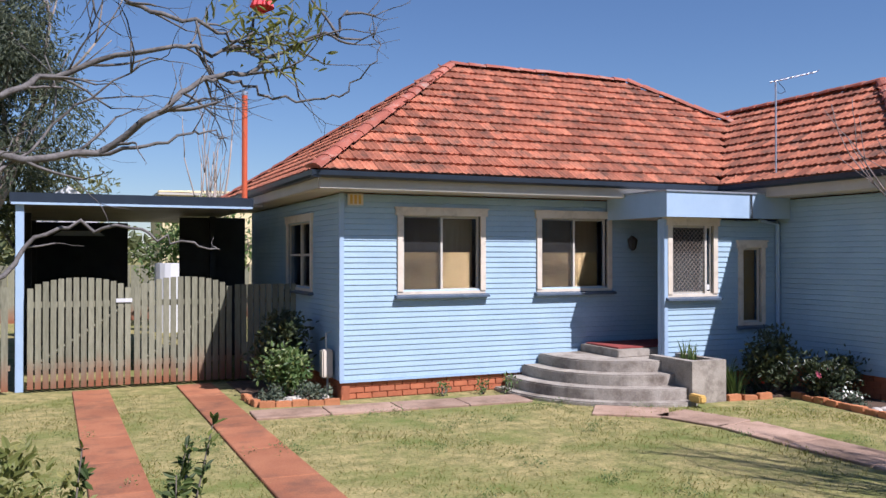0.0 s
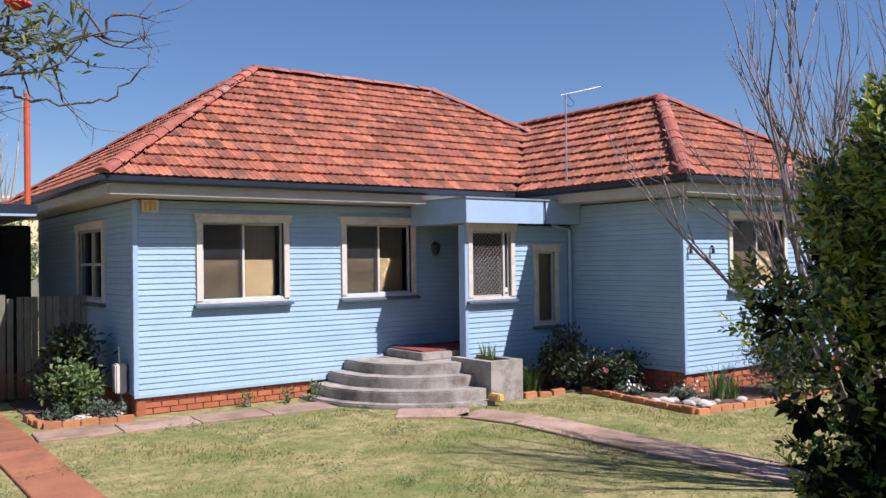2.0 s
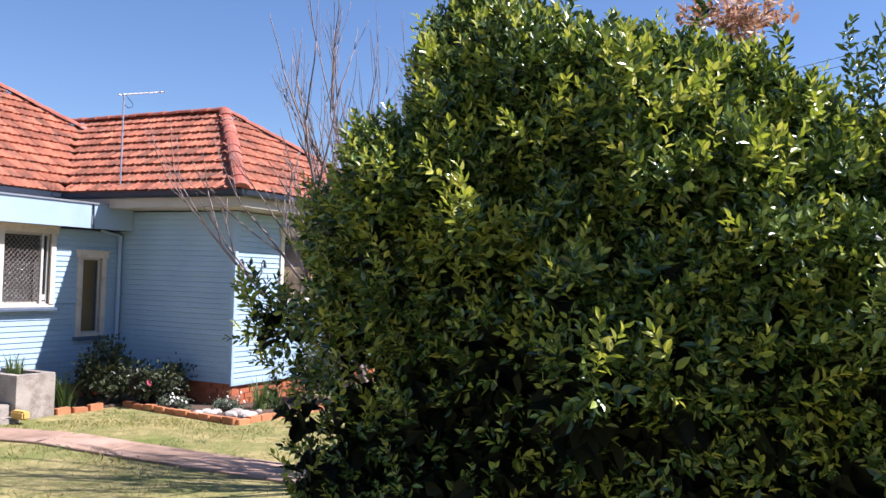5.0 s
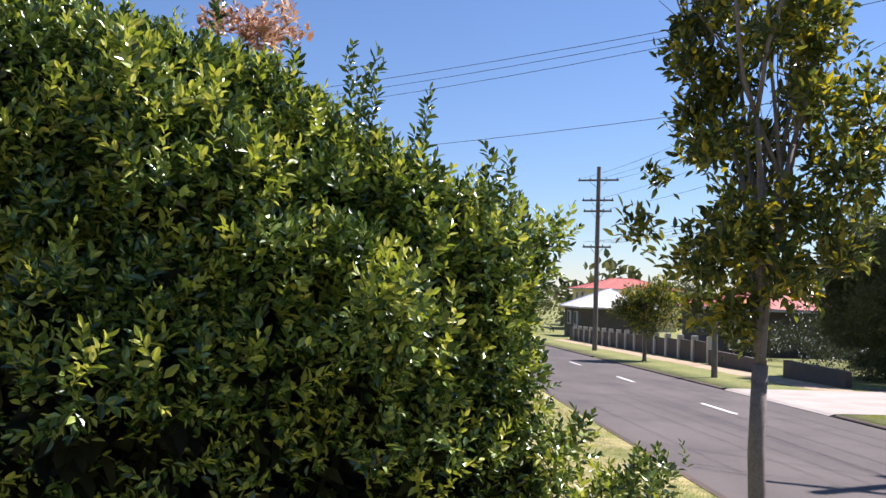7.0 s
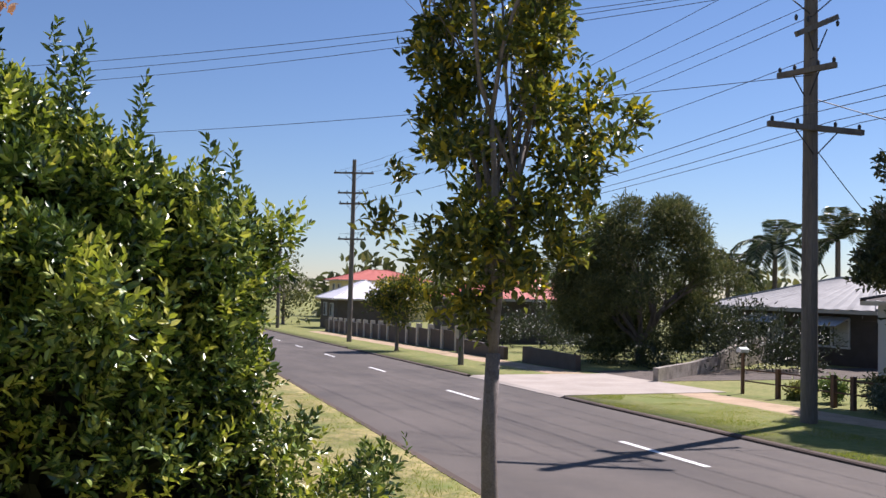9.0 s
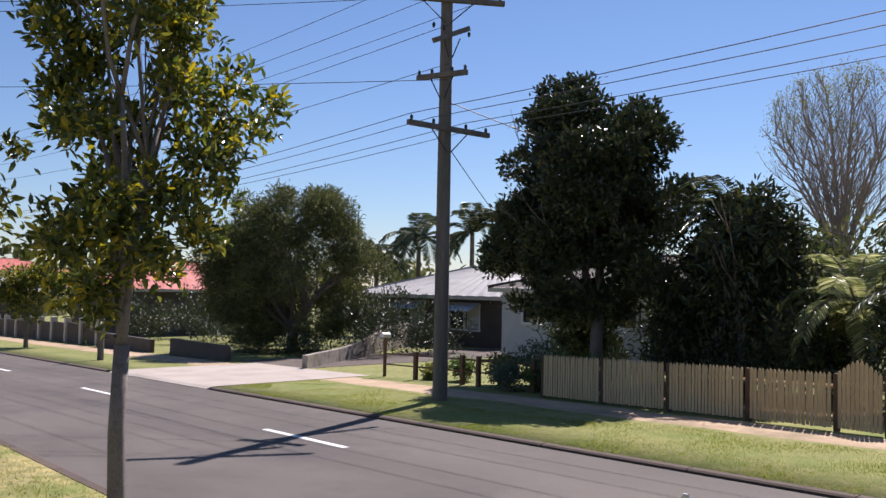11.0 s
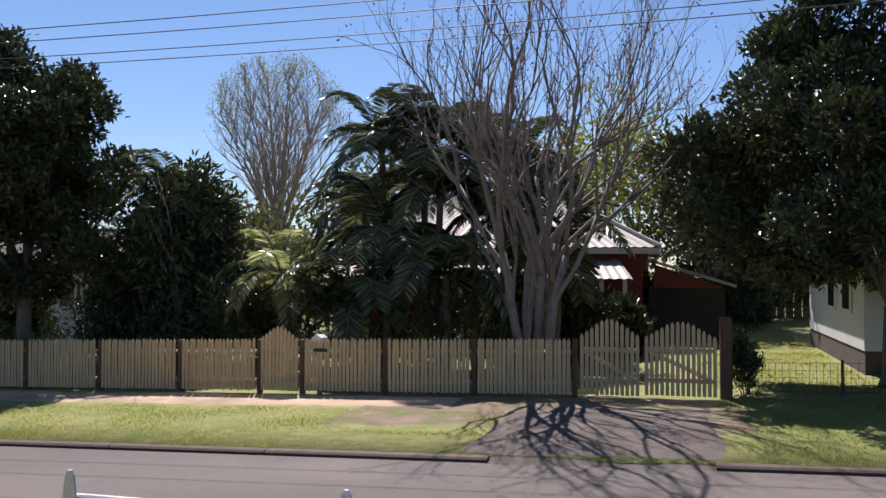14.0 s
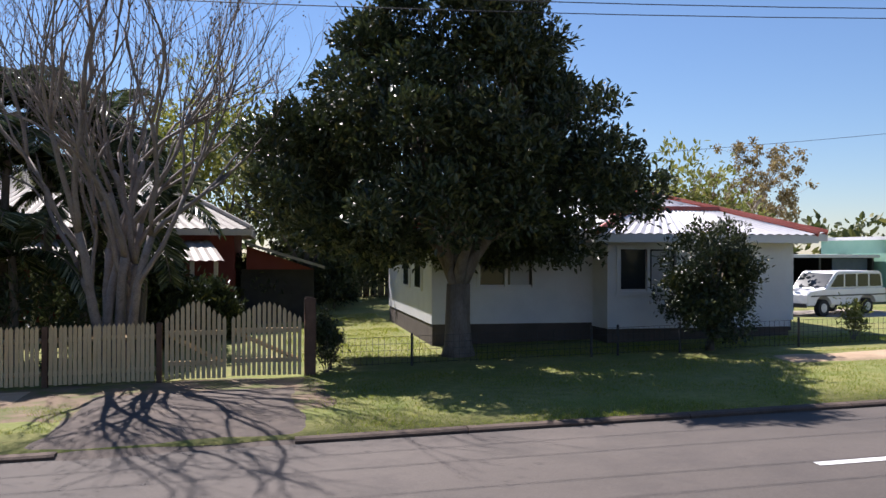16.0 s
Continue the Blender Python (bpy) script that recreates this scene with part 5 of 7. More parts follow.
for k, (x, y, h) in enumerate(((6.9, -20.4, 3.0), (6.0, -19, 4.3), (5.2, -19.6, 4.6), (4.6, -18.8, 3.4), (4.0, -19.4, 4.2), (5.6, -18.3, 2.4), (3.3, -19, 2.6), (4.3, -18.0, 1.5), (6.2, -18.0, 1.0), (10.9, -18.9, 3.4), (2.9, -20.5, 3.2), (3.3, -20.9, 4.1), (2.3, -19.6, 2.0))):
    palm((x, y), h + 0.5, 15, 2.0, 90 + k, 0.08)
for x, y, h in ((42.4, -34.7, 6.0), (40.2, -37.2, 6.4), (44.5, -33.0, 5.0)):
    palm((x, y), h, 16, 3.0, int(x), 0.15, "tall palm behind the grey roofed house")
rs = np.random.RandomState(8)
und = thing("undergrowth", "dark dense undergrowth behind the picket fence", "undergrowth", kind="stuff")
bl = [(rs.uniform(2.8, 10.5), rs.uniform(-19.2, -17.2), rs.uniform(0.2, 1.9), 0.5, 0.5, 0.45) for _ in range(60)] + [(rs.uniform(9.5, 13.0), rs.uniform(-19.5, -17.5), rs.uniform(0.2, 2.6), 0.5, 0.5, 0.5) for _ in range(34)] + [(rs.uniform(15.5, 18.5), rs.uniform(-21.5, -19.5), rs.uniform(0.0, 1.6), 0.5, 0.5, 0.5) for _ in range(12)] + [(rs.uniform(27, 50), rs.uniform(-26, -18), rs.uniform(-0.6, 1.4), 0.9, 0.9, 0.8) for _ in range(70)] + [(rs.uniform(-1.0, 0.6), rs.uniform(-28, -25), rs.uniform(0.3, 1.6), 0.7, 0.7, 0.6) for _ in range(20)]
p, d, s = clump_leaves(rs, bl, 42000, 0.17, 10, 0.3, 0.12)
leaves("undergrowth_leaves", p, d, s, 0.3, M["figleaf"], und)


# dense dark shrubs before the pale house
def dark_shrub(x, y, r, seed, where="behind the picket fence"):
    t = thing("garden_shrub", "dense dark evergreen shrub " + where, "shrub", "dark garden shrubs")
    rs = np.random.RandomState(seed)
    z = land(x, y)
    bl = crown_blobs(rs, (x, y, z + r), (r * 0.75, r * 0.75, r * 0.9), 22, r * 0.4)
    p, d, s = clump_leaves(rs, bl, 7000, 0.15, 10, 0.3, 0.08)
    leaves("foliage", p, d, s, 0.42, M["figleaf"], t)
    part("stem", tubed([(x, y, z - 0.05), (x + 0.05, y, z + r * 0.6), (x, y, z + r)], [0.06, 0.05, 0.03], 6), M["bark"], t)


for k, (x, y, r) in enumerate(((12.2, -18.6, 1.25), (11.3, -19.6, 1.5), (16.9, -20.5, 1.0), (9.2, -20.0, 1.4), (13.3, -20.8, 1.5), (0.9, -25.4, 1.0), (2.0, -20.6, 0.95), (0.9, -21.4, 0.6), (3.2, -20.8, 1.1))):
    dark_shrub(x, y, r, 400 + k)
for k, (x, y, r) in enumerate(((-1.5, -32.0, 1.8), (-3.4, -33.5, 2.0), (-5.2, -34.5, 1.8), (-2.4, -29.5, 0.9))):
    dark_shrub(x, y, r, 420 + k, "at the back of the far lawn")

# strappy and flowering plants
def strappy(at, n, h, label, mat="strap", seed=0, spread=0.12, lean=0.45, name="clump_plant"):
    t = thing(name, label, "plant")
    rng = random.Random(seed)
    bm = bmesh.new()
    for _ in range(n):
        a, r = rng.uniform(0, 6.28), rng.uniform(0, spread)
        x, y = at[0] + math.cos(a) * r, at[1] + math.sin(a) * r
        z = at[2]
        dx, dy = math.cos(a) * lean * rng.uniform(0.3, 1.2), math.sin(a) * lean * rng.uniform(0.3, 1.2)
        hh = h * rng.uniform(0.6, 1.1)
        w = rng.uniform(0.008, 0.016)
        px, py = -math.sin(a) * w, math.cos(a) * w
        pr = None
        for k in range(5):
            f = k / 4
            c = (x + dx * f * f * hh, y + dy * f * f * hh, z + hh * (f - 0.35 * f * f * lean))
            ww = 1 - f * 0.95
            e = (bm.verts.new((c[0] - px * ww, c[1] - py * ww, c[2])), bm.verts.new((c[0] + px * ww, c[1] + py * ww, c[2])))
            if pr:
                bm.faces.new((pr[0], pr[1], e[1], e[0]))
            pr = e
    part("leaf_tuft", bm, M[mat], t)
    return t


def low_shrub(at, r, n, size, mat, label, seed, flowers=None, ratio=0.45, name="garden_shrub"):
    t = thing(name, label, "shrub")
    rs = np.random.RandomState(seed)
    bl = crown_blobs(rs, (at[0], at[1], at[2] + r[2]), (r[0] * 0.8, r[1] * 0.8, r[2] * 0.8), 16, min(r) * 0.42)
    p, d, s = clump_leaves(rs, bl, n, size, 9, 0.35, size * 0.9)
    leaves("foliage", p, d, s, ratio, M[mat], t)
    bm = bmesh.new()
    rng = random.Random(seed)
    for k in range(5):
        grow(bm, rng, (at[0], at[1], at[2] - 0.03), (rng.uniform(-0.6, 0.6), rng.uniform(-0.6, 0.6), 1), r[2] * 0.7, 0.012, 2, (2, 2), 0.5, 0.1)
    part("stem_base", bm, M["bark"], t)
    if flowers:
        m, k, fs = flowers
        b = rs.randint(0, len(p), k)
        for q in b:
            bm = bmesh.new()
            c = Vector(p[q]) + Vector((rs.uniform(-0.05, 0.05), -abs(rs.uniform(0.02, 0.1)), rs.uniform(0, 0.1)))
            for j in range(7):
                a = j * 0.9
                u = Vector((math.cos(a), math.sin(a) * 0.6, math.sin(a)))
                tube(bm, [c, c + u * fs * 0.6, c + u * fs], [fs * 0.1, fs * 0.35, fs * 0.1], 5)
            part("flower", bm, M[m], t, "bright flower head")
    return t


low_shrub((2.95, 12.55, 0), (0.32, 0.32, 0.42), 1500, 0.09, "strap", "leafy green hydrangea by the house corner", 101)
low_shrub((3.1, 13.3, 0), (0.4, 0.5, 0.75), 1600, 0.1, "figleaf", "dark shrub in the shade of the side wall", 102)
low_shrub((3.25, 11.95, 0), (0.3, 0.25, 0.12), 500, 0.05, "greybush", "low weedy ground cover by the path", 103)
low_shrub((2.7, 12.15, 0), (0.35, 0.25, 0.12), 500, 0.05, "greybush", "low weedy ground cover by the path", 104)
low_shrub((9.75, 9.9, 0), (0.55, 0.45, 0.5), 2600, 0.075, "figleaf", "dark rose bush with red blooms", 105, ("red", 5, 0.045))
low_shrub((10.25, 9.3, 0), (0.35, 0.5, 0.42), 1800, 0.075, "figleaf", "dark shrub beside the wing wall", 106, ("pink", 2, 0.05))
low_shrub((11.9, 7.35, 0), (0.75, 0.6, 0.62), 6500, 0.06, "greybush", "grey green rounded shrub in the bed", 107, None, 0.3)
low_shrub((9.95, 8.7, 0), (0.35, 0.3, 0.1), 700, 0.045, "greybush", "low pale ground cover in the bed", 108, ("petal", 14, 0.02))
low_shrub((10.35, 8.0, 0), (0.35, 0.3, 0.1), 700, 0.045, "greybush", "low pale ground cover in the bed", 109, ("petal", 10, 0.02))
for k, (x, y, n, h) in enumerate(((8.95, 10.2, 60, 0.62), (9.15, 9.95, 55, 0.55), (9.3, 10.3, 50, 0.6), (10.75, 7.75, 60, 0.62), (10.95, 7.65, 40, 0.5))):
    strappy((x, y, 0), n, h, "strappy green clump in the garden bed", "strap", 110 + k)
for k in range(4):
    strappy((8.35 + 0.09 * k, 9.95 + 0.18 * k, 0.54), 14, 0.32, "spiky grass growing in the planter", "strap", 120 + k, 0.08, 0.3)
for k, (x, y) in enumerate(((5.85, 11.75), (5.2, 11.8), (6.2, 11.6))):
    low_shrub((x, y, 0), (0.08, 0.08, 0.13), 90, 0.05, "strap", "small weed at the brick base", 130 + k, name="weed")
low_shrub((-0.42, 4.1, 0), (0.42, 0.42, 0.78), 5200, 0.055, "paleleaf", "pale flowering shrub beside the lawn", 140, ("yellow", 10, 0.02))
low_shrub((-0.45, 3.3, 0), (0.35, 0.3, 0.6), 3000, 0.05, "bushleaf", "leafy shrub beside the driveway", 141)
for k, (x, y, h) in enumerate(((0.40, 4.0, 1.36), (0.33, 4.0, 1.26), (0.2, 3.9, 1.1), (0.5, 3.9, 1.14), (0.0, 4.0, 1.27), (0.42, 4.1, 1.2), (0.1, 3.8, 1.0))):
    t = thing("sapling", "thin leafy green shoot beside the driveway", "shrub", "leafy shoots")
    rs2 = np.random.RandomState(150 + k)
    tipx, tipy = x + rs2.uniform(-0.1, 0.25), y + rs2.uniform(-0.1, 0.1)
    part("stem", tubed([(x, y, -0.03), ((x + tipx) / 2 - 0.03, y, h * 0.5), (tipx, tipy, h)], [0.009, 0.007, 0.003], 5), M["bark"], t)
    f = rs2.uniform(0.35, 1.0, 90)
    p = np.stack([x + (tipx - x) * f, y + (tipy - y) * f, h * f], 1)
    d = rs2.normal(size=(90, 3)) * 0.8 + np.array([0, 0, 0.5])
    leaves("foliage", p, d, 0.06 * rs2.uniform(0.6, 1.3, 90), 0.4, M["shoot"], t)

# bare flowering tree over the driveway
def overhead_tree():
    t = thing("bare_tree", "leafless grey tree with arching branches over the lawn", "tree")
    rng = random.Random(3)
    bm = bmesh.new()
    base = Vector((-2.6, 4.6, 0))
    tube(bm, [base - Vector((0, 0, 0.1)), (-2.62, 4.6, 0.8), (-2.5, 4.6, 1.7), (-2.35, 4.6, 2.4)], [0.16, 0.14, 0.12, 0.1], 9)
    def limb(pts, r, twigs, tl):
        pts = [Vector(q) for q in pts]
        fine = []
        for a, b in zip(pts, pts[1:]):
            for k in range(4):
                fine.append(a.lerp(b, k / 4) + Vector((rng.gauss(0, 0.012), rng.gauss(0, 0.012), rng.gauss(0, 0.012))))
        fine.append(pts[-1])
        m = len(fine)
        r *= 0.7
        tube(bm, fine, [r * (1 - 0.78 * i / m) for i in range(m)], 6)
        for _ in range(twigs):
            i = rng.randint(2, m - 2)
            d = (fine[i + 1] - fine[i]).normalized()
            a = rng.uniform(0, 6.28)
            u = d.orthogonal().normalized()
            nd = d + (u * math.cos(a) + d.cross(u) * math.sin(a)) * 0.8
            grow(bm, rng, fine[i], nd, tl * rng.uniform(0.5, 1.1), r * 0.35, 2, (1, 3), 0.55, 0.02, 0.13, 0.6, None, 4)
    def q(u, v):
        return (-0.27 + 0.282 * u, 4.6 + 0.1 * math.sin(u * 1.7), 2.58 + (2.7 - v) * 0.315)
    limb([(-2.4, 4.6, 1.9), (-1.2, 4.6, 2.5), q(0, 2.75), q(1.5, 2.65), q(2.5, 2.0), q(3.3, 1.4), q(4.2, 1.15), q(4.9, 0.7), q(5.8, 0.4), q(6.0, 0.0)], 0.036, 16, 0.3)
    limb([(-2.4, 4.6, 2.0), (-1.3, 4.6, 2.6), q(0, 1.85), q(0.6, 1.5), q(1.5, 1.15), q(2.5, 0.9), q(3.4, 0.9), q(4.3, 0.6), q(5.2, 0.6)], 0.032, 18, 0.3)
    limb([(-2.3, 4.6, 2.3), (-1.2, 4.6, 3.2), q(0.6, -0.9), q(1.6, 0.0), q(2.4, 0.4), q(3.4, 0.5), q(4.0, 0.65), q(4.6, 0.9)], 0.03, 14, 0.3)
    limb([q(1.5, 2.65), q(2.3, 2.5), q(3.0, 2.3), q(3.4, 2.25), q(3.7, 2.26)], 0.016, 5, 0.16)
    limb([q(3.3, 1.4), q(4.0, 1.3), q(4.6, 1.5), q(5.2, 1.57), q(5.9, 1.45), q(6.3, 1.1), q(6.55, 0.75), q(6.45, 0.2)], 0.014, 3, 0.12)
    limb([(-2.6, 4.6, 0.9), (-1.2, 4.6, 1.4), q(-0.6, 5.2), q(0, 4.5), q(0.5, 3.95), q(1.3, 3.75), q(2.0, 3.82), q(2.6, 3.98), q(3.2, 4.1), q(3.6, 4.15)], 0.024, 5, 0.14)
    limb([(-2.4, 4.6, 2.2), (-1.6, 4.6, 3.0), (-0.9, 4.6, 3.3), q(0, 0.4), q(0.8, -0.4)], 0.03, 22, 0.4)
    limb([(-2.4, 4.6, 1.6), (-1.4, 4.6, 2.0), q(-0.5, 3.6), q(0, 3.0), q(0.8, 2.2), q(1.6, 1.6), q(2.2, 1.2)], 0.02, 16, 0.35)
    part("branchwork", bm, M["darktwig"], t, smooth=True)
    rs3 = np.random.RandomState(31)
    bl = [(1.02 + rs3.uniform(-0.14, 0.14), 4.6 + rs3.uniform(-0.1, 0.1), 3.30 + rs3.uniform(-0.08, 0.08), 0.08, 0.08, 0.05) for _ in range(10)]
    p, d, s = clump_leaves(rs3, bl, 200, 0.13, 6, 0.2, 0.09)
    leaves("new_leaves", p, d, s * 0.7, 0.2, M["paleleaf"], t, "tuft of yellow green young leaves")
    bm = bmesh.new()
    for j in range(12):
        a = j * 0.6
        tube(bm, [(0.97, 4.6, 3.38), (0.97 + 0.05 * math.cos(a), 4.6 + 0.05 * math.sin(a), 3.42), (0.97 + 0.04 * math.cos(a), 4.6 + 0.04 * math.sin(a), 3.47)], [0.006, 0.018, 0.004], 5)
    part("blossom", bm, M["red"], t, "single red blossom")


overhead_tree()
leafy_tree("gum_tree", "tall wispy grey green tree behind the carport", (-2.0, 30), 0.25, 3.4, (-1.9, 30, 7.2), (3.3, 3.0, 4.0), 60, 0.8, 24000, 0.24, 0.2, "gumleaf", "greytwig", 161, 12, 0.22, 8, 0.2, droop=0.7)
leafy_tree("gum_tree", "tall wispy grey green tree behind the carport", (-6.5, 27), 0.25, 3.2, (-6.3, 27, 6.6), (3.0, 3.0, 4.0), 36, 0.75, 9000, 0.2, 0.16, "gumleaf", "greytwig", 162, 12, 0.22, 8, 0.2, droop=0.7)
leafy_tree("garden_tree", "rounded green tree beyond the back fence", (-1.0, 33), 0.15, 1.6, (-0.8, 33, 3.6), (2.6, 2.0, 1.8), 24, 0.7, 5000, 0.2, 0.4, "oliveleaf", "bark", 163, 10, 0.2, 5)
leafy_tree("garden_tree", "rounded green tree beyond the back fence", (5.0, 27), 0.12, 1.4, (4.4, 27, 2.4), (1.8, 1.6, 1.4), 20, 0.6, 3000, 0.2, 0.4, "strap", "bark", 164, 10, 0.2, 5)
bare_tree("dead_tree", "dead leafless tree with straight grey stems", (4.6, 31), 7, 3.6, 0.07, 2, 0.35, 0.3, "greytwig", 165, (1, 3), 0.04, 0.6, 0.18, 1.6)


# ---- street: poles and wires ----
def power_pole(x, y, h, arms, r=0.15, label="tall grey timber power pole with crossarms", lean=0.0):
    t = thing("power_pole", label, "power pole", "power poles")
    z = land(x, y)
    part("pole", tubed([(x, y, z - 0.1), (x + lean * 0.5, y, z + h * 0.5), (x + lean, y, z + h)], [r, r * 0.9, r * 0.75], 12), M["pole"], t)
    for za, half, turn, dip in arms:
        m = pose(x + lean * za / h, y, z + za, 0, 0, turn)
        bm = boxed(-half, half, -0.05, 0.05, -0.05, 0.06, 0.006)
        bmesh.ops.transform(bm, matrix=m @ pose(0, 0.17, 0, 0, dip, 0), verts=bm.verts[:])
        a = part("crossarm", bm, M["pole"], t, "weathered timber crossarm")
        for u in (-0.92, -0.4, 0.4, 0.92):
            bm = bmesh.new()
            tube(bm, [(u * half, 0.17, 0.05), (u * half, 0.17, 0.09), (u * half, 0.17, 0.14), (u * half, 0.17, 0.17)], [0.018, 0.035, 0.035, 0.015], 7)
            bmesh.ops.transform(bm, matrix=m, verts=bm.verts[:])
            part("insulator", bm, M["dark"], a)
        for sg in (1, -1):
            bm = bmesh.new()
            tube(bm, [(sg * half * 0.45, 0.17, -0.04), (sg * 0.05, 0.14, -0.5)], 0.014, 5)
            bmesh.ops.transform(bm, matrix=m, verts=bm.verts[:])
            part("brace", bm, M["dark"], a)
    return t


power_pole(14.5, -13.0, 9.6, [(5.83, 1.15, 90, 0), (7.0, 0.62, 20, 0), (8.65, 1.25, 60, 0), (7.9, 0.55, 90, 25)], 0.165)
power_pole(55.4, -12.3, 11.8, [(10.9, 1.3, 70, 0), (9.6, 1.0, 70, 0), (8.9, 0.9, 70, 0), (6.6, 0.9, 70, 0)], 0.17)
power_pole(92, -12.3, 12.0, [(11.2, 1.4, 70, 0), (7.6, 1.3, 70, 0)], 0.19, "distant timber power pole with crossarms")
power_pole(32.3, -11.9, 2.4, [], 0.12, "short dark timber post on the verge")


def wire(a, b, sag, r=0.008):
    pts = [(a[0] + (b[0] - a[0]) * f, a[1] + (b[1] - a[1]) * f, a[2] + (b[2] - a[2]) * f - sag * 4 * f * (1 - f)) for f in (k / 16 for k in range(17))]
    solid("power_line", tubed(pts, r, 4), M["wire"], "thin dark overhead power line", "power line", "power lines")


for k, dy in enumerate((-1.06, -0.46, 0.46, 1.06)):
    wire((14.35, -13.0 + dy, 5.74), (55.3, -12.3 + dy * 0.8, 5.6), 0.5)
    wire((14.35, -13.0 + dy, 5.74), (-26, -13.0 + dy, 7.25), 0.6)
for dx, dy in ((-0.9, -1.0), (0.0, 0.0), (0.9, 1.0)):
    wire((14.5 + dx * 0.5, -13 + dy, 8.6), (55.3, -12.3 + dy, 9.7), 0.5)
    wire((14.5 + dx, -13 + dy, 8.6), (40, 14 + dy * 3, 9.5), 0.6)
wire((14.3, -12.9, 7.8), (55.3, -12.3, 8.4), 0.4)
wire((14.3, -12.9, 6.95), (55.3, -12.0, 7.6), 0.5)
wire((14.3, -12.9, 6.6), (42, 10, 8.0), 0.4)
wire((14.6, -13.2, 6.2), (10.5, -24, 3.6), 0.2, 0.012)
wire((14.6, -13.2, 5.2), (21.5, -24, 2.3), 0.1, 0.012)
wire((-10, -32, 5.5), (-40, -24, 8.5), 0.3)

# ---- picket fence ----
FY2 = -15.0


def picket_mesh(h, w=0.055):
    bm = bmesh.new()
    prism(bm, [(-w / 2, 0.0), (w / 2, 0.0), (w / 2, h - 0.05), (0.0, h), (-w / 2, h - 0.05)], -0.011, 0.011, "y")
    bmesh.ops.recalc_face_normals(bm, faces=bm.faces[:])
    return mesh_of(bm, "picket")


PK = picket_mesh(0.90)
fence = thing("picket_fence", "cream painted timber picket fence with brown posts", "fence")
posts = [13.39, 11.73, 10.14, 8.47, 6.90, 6.09, 4.57, 3.03, 1.38]
for x in posts:
    z = land(x, FY2)
    part("post", boxed(x - 0.04, x + 0.04, FY2 - 0.10, FY2 - 0.002, z - 0.1, z + 0.93, 0.006), M["post"], fence, "dark brown square post")
for a, b in zip(posts, posts[1:]):
    if (a, b) == (6.90, 6.09):
        continue
    n = round((a - b - 0.08) / 0.073)
    for i in range(n):
        x = b + 0.06 + (a - b - 0.12) * (i + 0.5) / n
        o = part("picket", PK, M["picket"], fence)
        o.matrix_basis = pose(x, FY2 + 0.02, land(x, FY2) + 0.05 + 0.008 * math.sin(x * 37), 0, 0.5 * math.sin(x * 51), 0)
    for h in (0.22, 0.72):
        za, zb = land(a, FY2) + h, land(b, FY2) + h
        bm = bmesh.new()
        tube(bm, [(a - 0.05, FY2 - 0.03, za), (b + 0.05, FY2 - 0.03, zb)], 0.038, 4)
        part("rail", bm, M["picket"], fence)
part("plate_bar", boxed(5.6, 5.85, FY2 + 0.034, FY2 + 0.04, land(5.7, FY2) + 0.72, land(5.7, FY2) + 0.78), M["dark"], fence, "dark bar shaped plate")


def picket_gate(x0, x1, n, low, rise, label, half=0):
    g = thing("picket_gate", label, "gate", "picket gates")
    z = land((x0 + x1) / 2, FY2)
    for i in range(n):
        f = (i + 0.5) / n
        s = f if half == 1 else 1 - f if half == -1 else 1 - abs(2 * f - 1)
        me = picket_mesh(low + rise * math.sin(s * math.pi / 2) ** 1.5 if half == 0 else low + rise * math.sin(math.pi * f))
        o = part("picket", me, M["picket"], g)
        o.matrix_basis = pose(x0 + (x1 - x0) * f, FY2 + 0.03, z + 0.05)
    for h in (0.25, 0.72):
        part("rail", boxed(x0 + 0.01, x1 - 0.01, FY2 - 0.03, FY2 + 0.015, z + h, z + h + 0.07), M["picket"], g)
    part("brace", tubed([(x0 + 0.05, FY2 - 0.01, z + 0.28), (x1 - 0.05, FY2 - 0.01, z + 0.74)], 0.035, 4), M["picket"], g)
    return g


picket_gate(6.14, 6.85, 10, 0.92, 0.20, "cream picket garden gate with a peaked top, closed")
picket_gate(0.36, 1.30, 12, 0.95, 0.26, "cream picket driveway gate with an arched top, closed")
picket_gate(-0.80, 0.30, 14, 0.92, 0.24, "cream picket driveway gate with an arched top, closed")
gp = thing("gate_post", "rough dark timber gate post with hedge", "post", at=(0, 0, 0))
part("post", boxed(-1.02, -0.84, -15.2, -15.0, -0.05, 1.35, 0.02), M["post"], gp)
low_shrub((-1.2, -15.35, 0.05), (0.25, 0.3, 0.62), 2200, 0.07, "figleaf", "dark clipped hedge beside the gate", 170)
# mailboxes
for x, y, h in ((5.9, -15.35, 0.95), (20.0, -15.6, 1.2)):
    mb = thing("mailbox", "small white metal mailbox on a post", "mailbox")
    z = land(x, y)
    part("post", boxed(x - 0.035, x + 0.035, y - 0.035, y + 0.035, z - 0.05, z + h - 0.1), M["post"], mb)
    bm = bmesh.new()
    prism(bm, [(-0.1, 0), (0.1, 0), (0.1, 0.09), (0.0, 0.14), (-0.1, 0.09)], y - 0.13, y + 0.13, "y")
    bmesh.ops.translate(bm, vec=(x, 0, z + h - 0.1), verts=bm.verts[:])
    part("box", bm, M["white"], mb)
# low rail fence and garden by the pole
rf = thing("rail_fence", "low dark timber rail fence before the garden", "fence")
for x in (18.6, 16.7, 16.1, 14.2):
    z = land(x, -15.6)
    part("post", boxed(x - 0.05, x + 0.05, -15.65, -15.55, z - 0.05, z + 0.75), M["post"], rf)
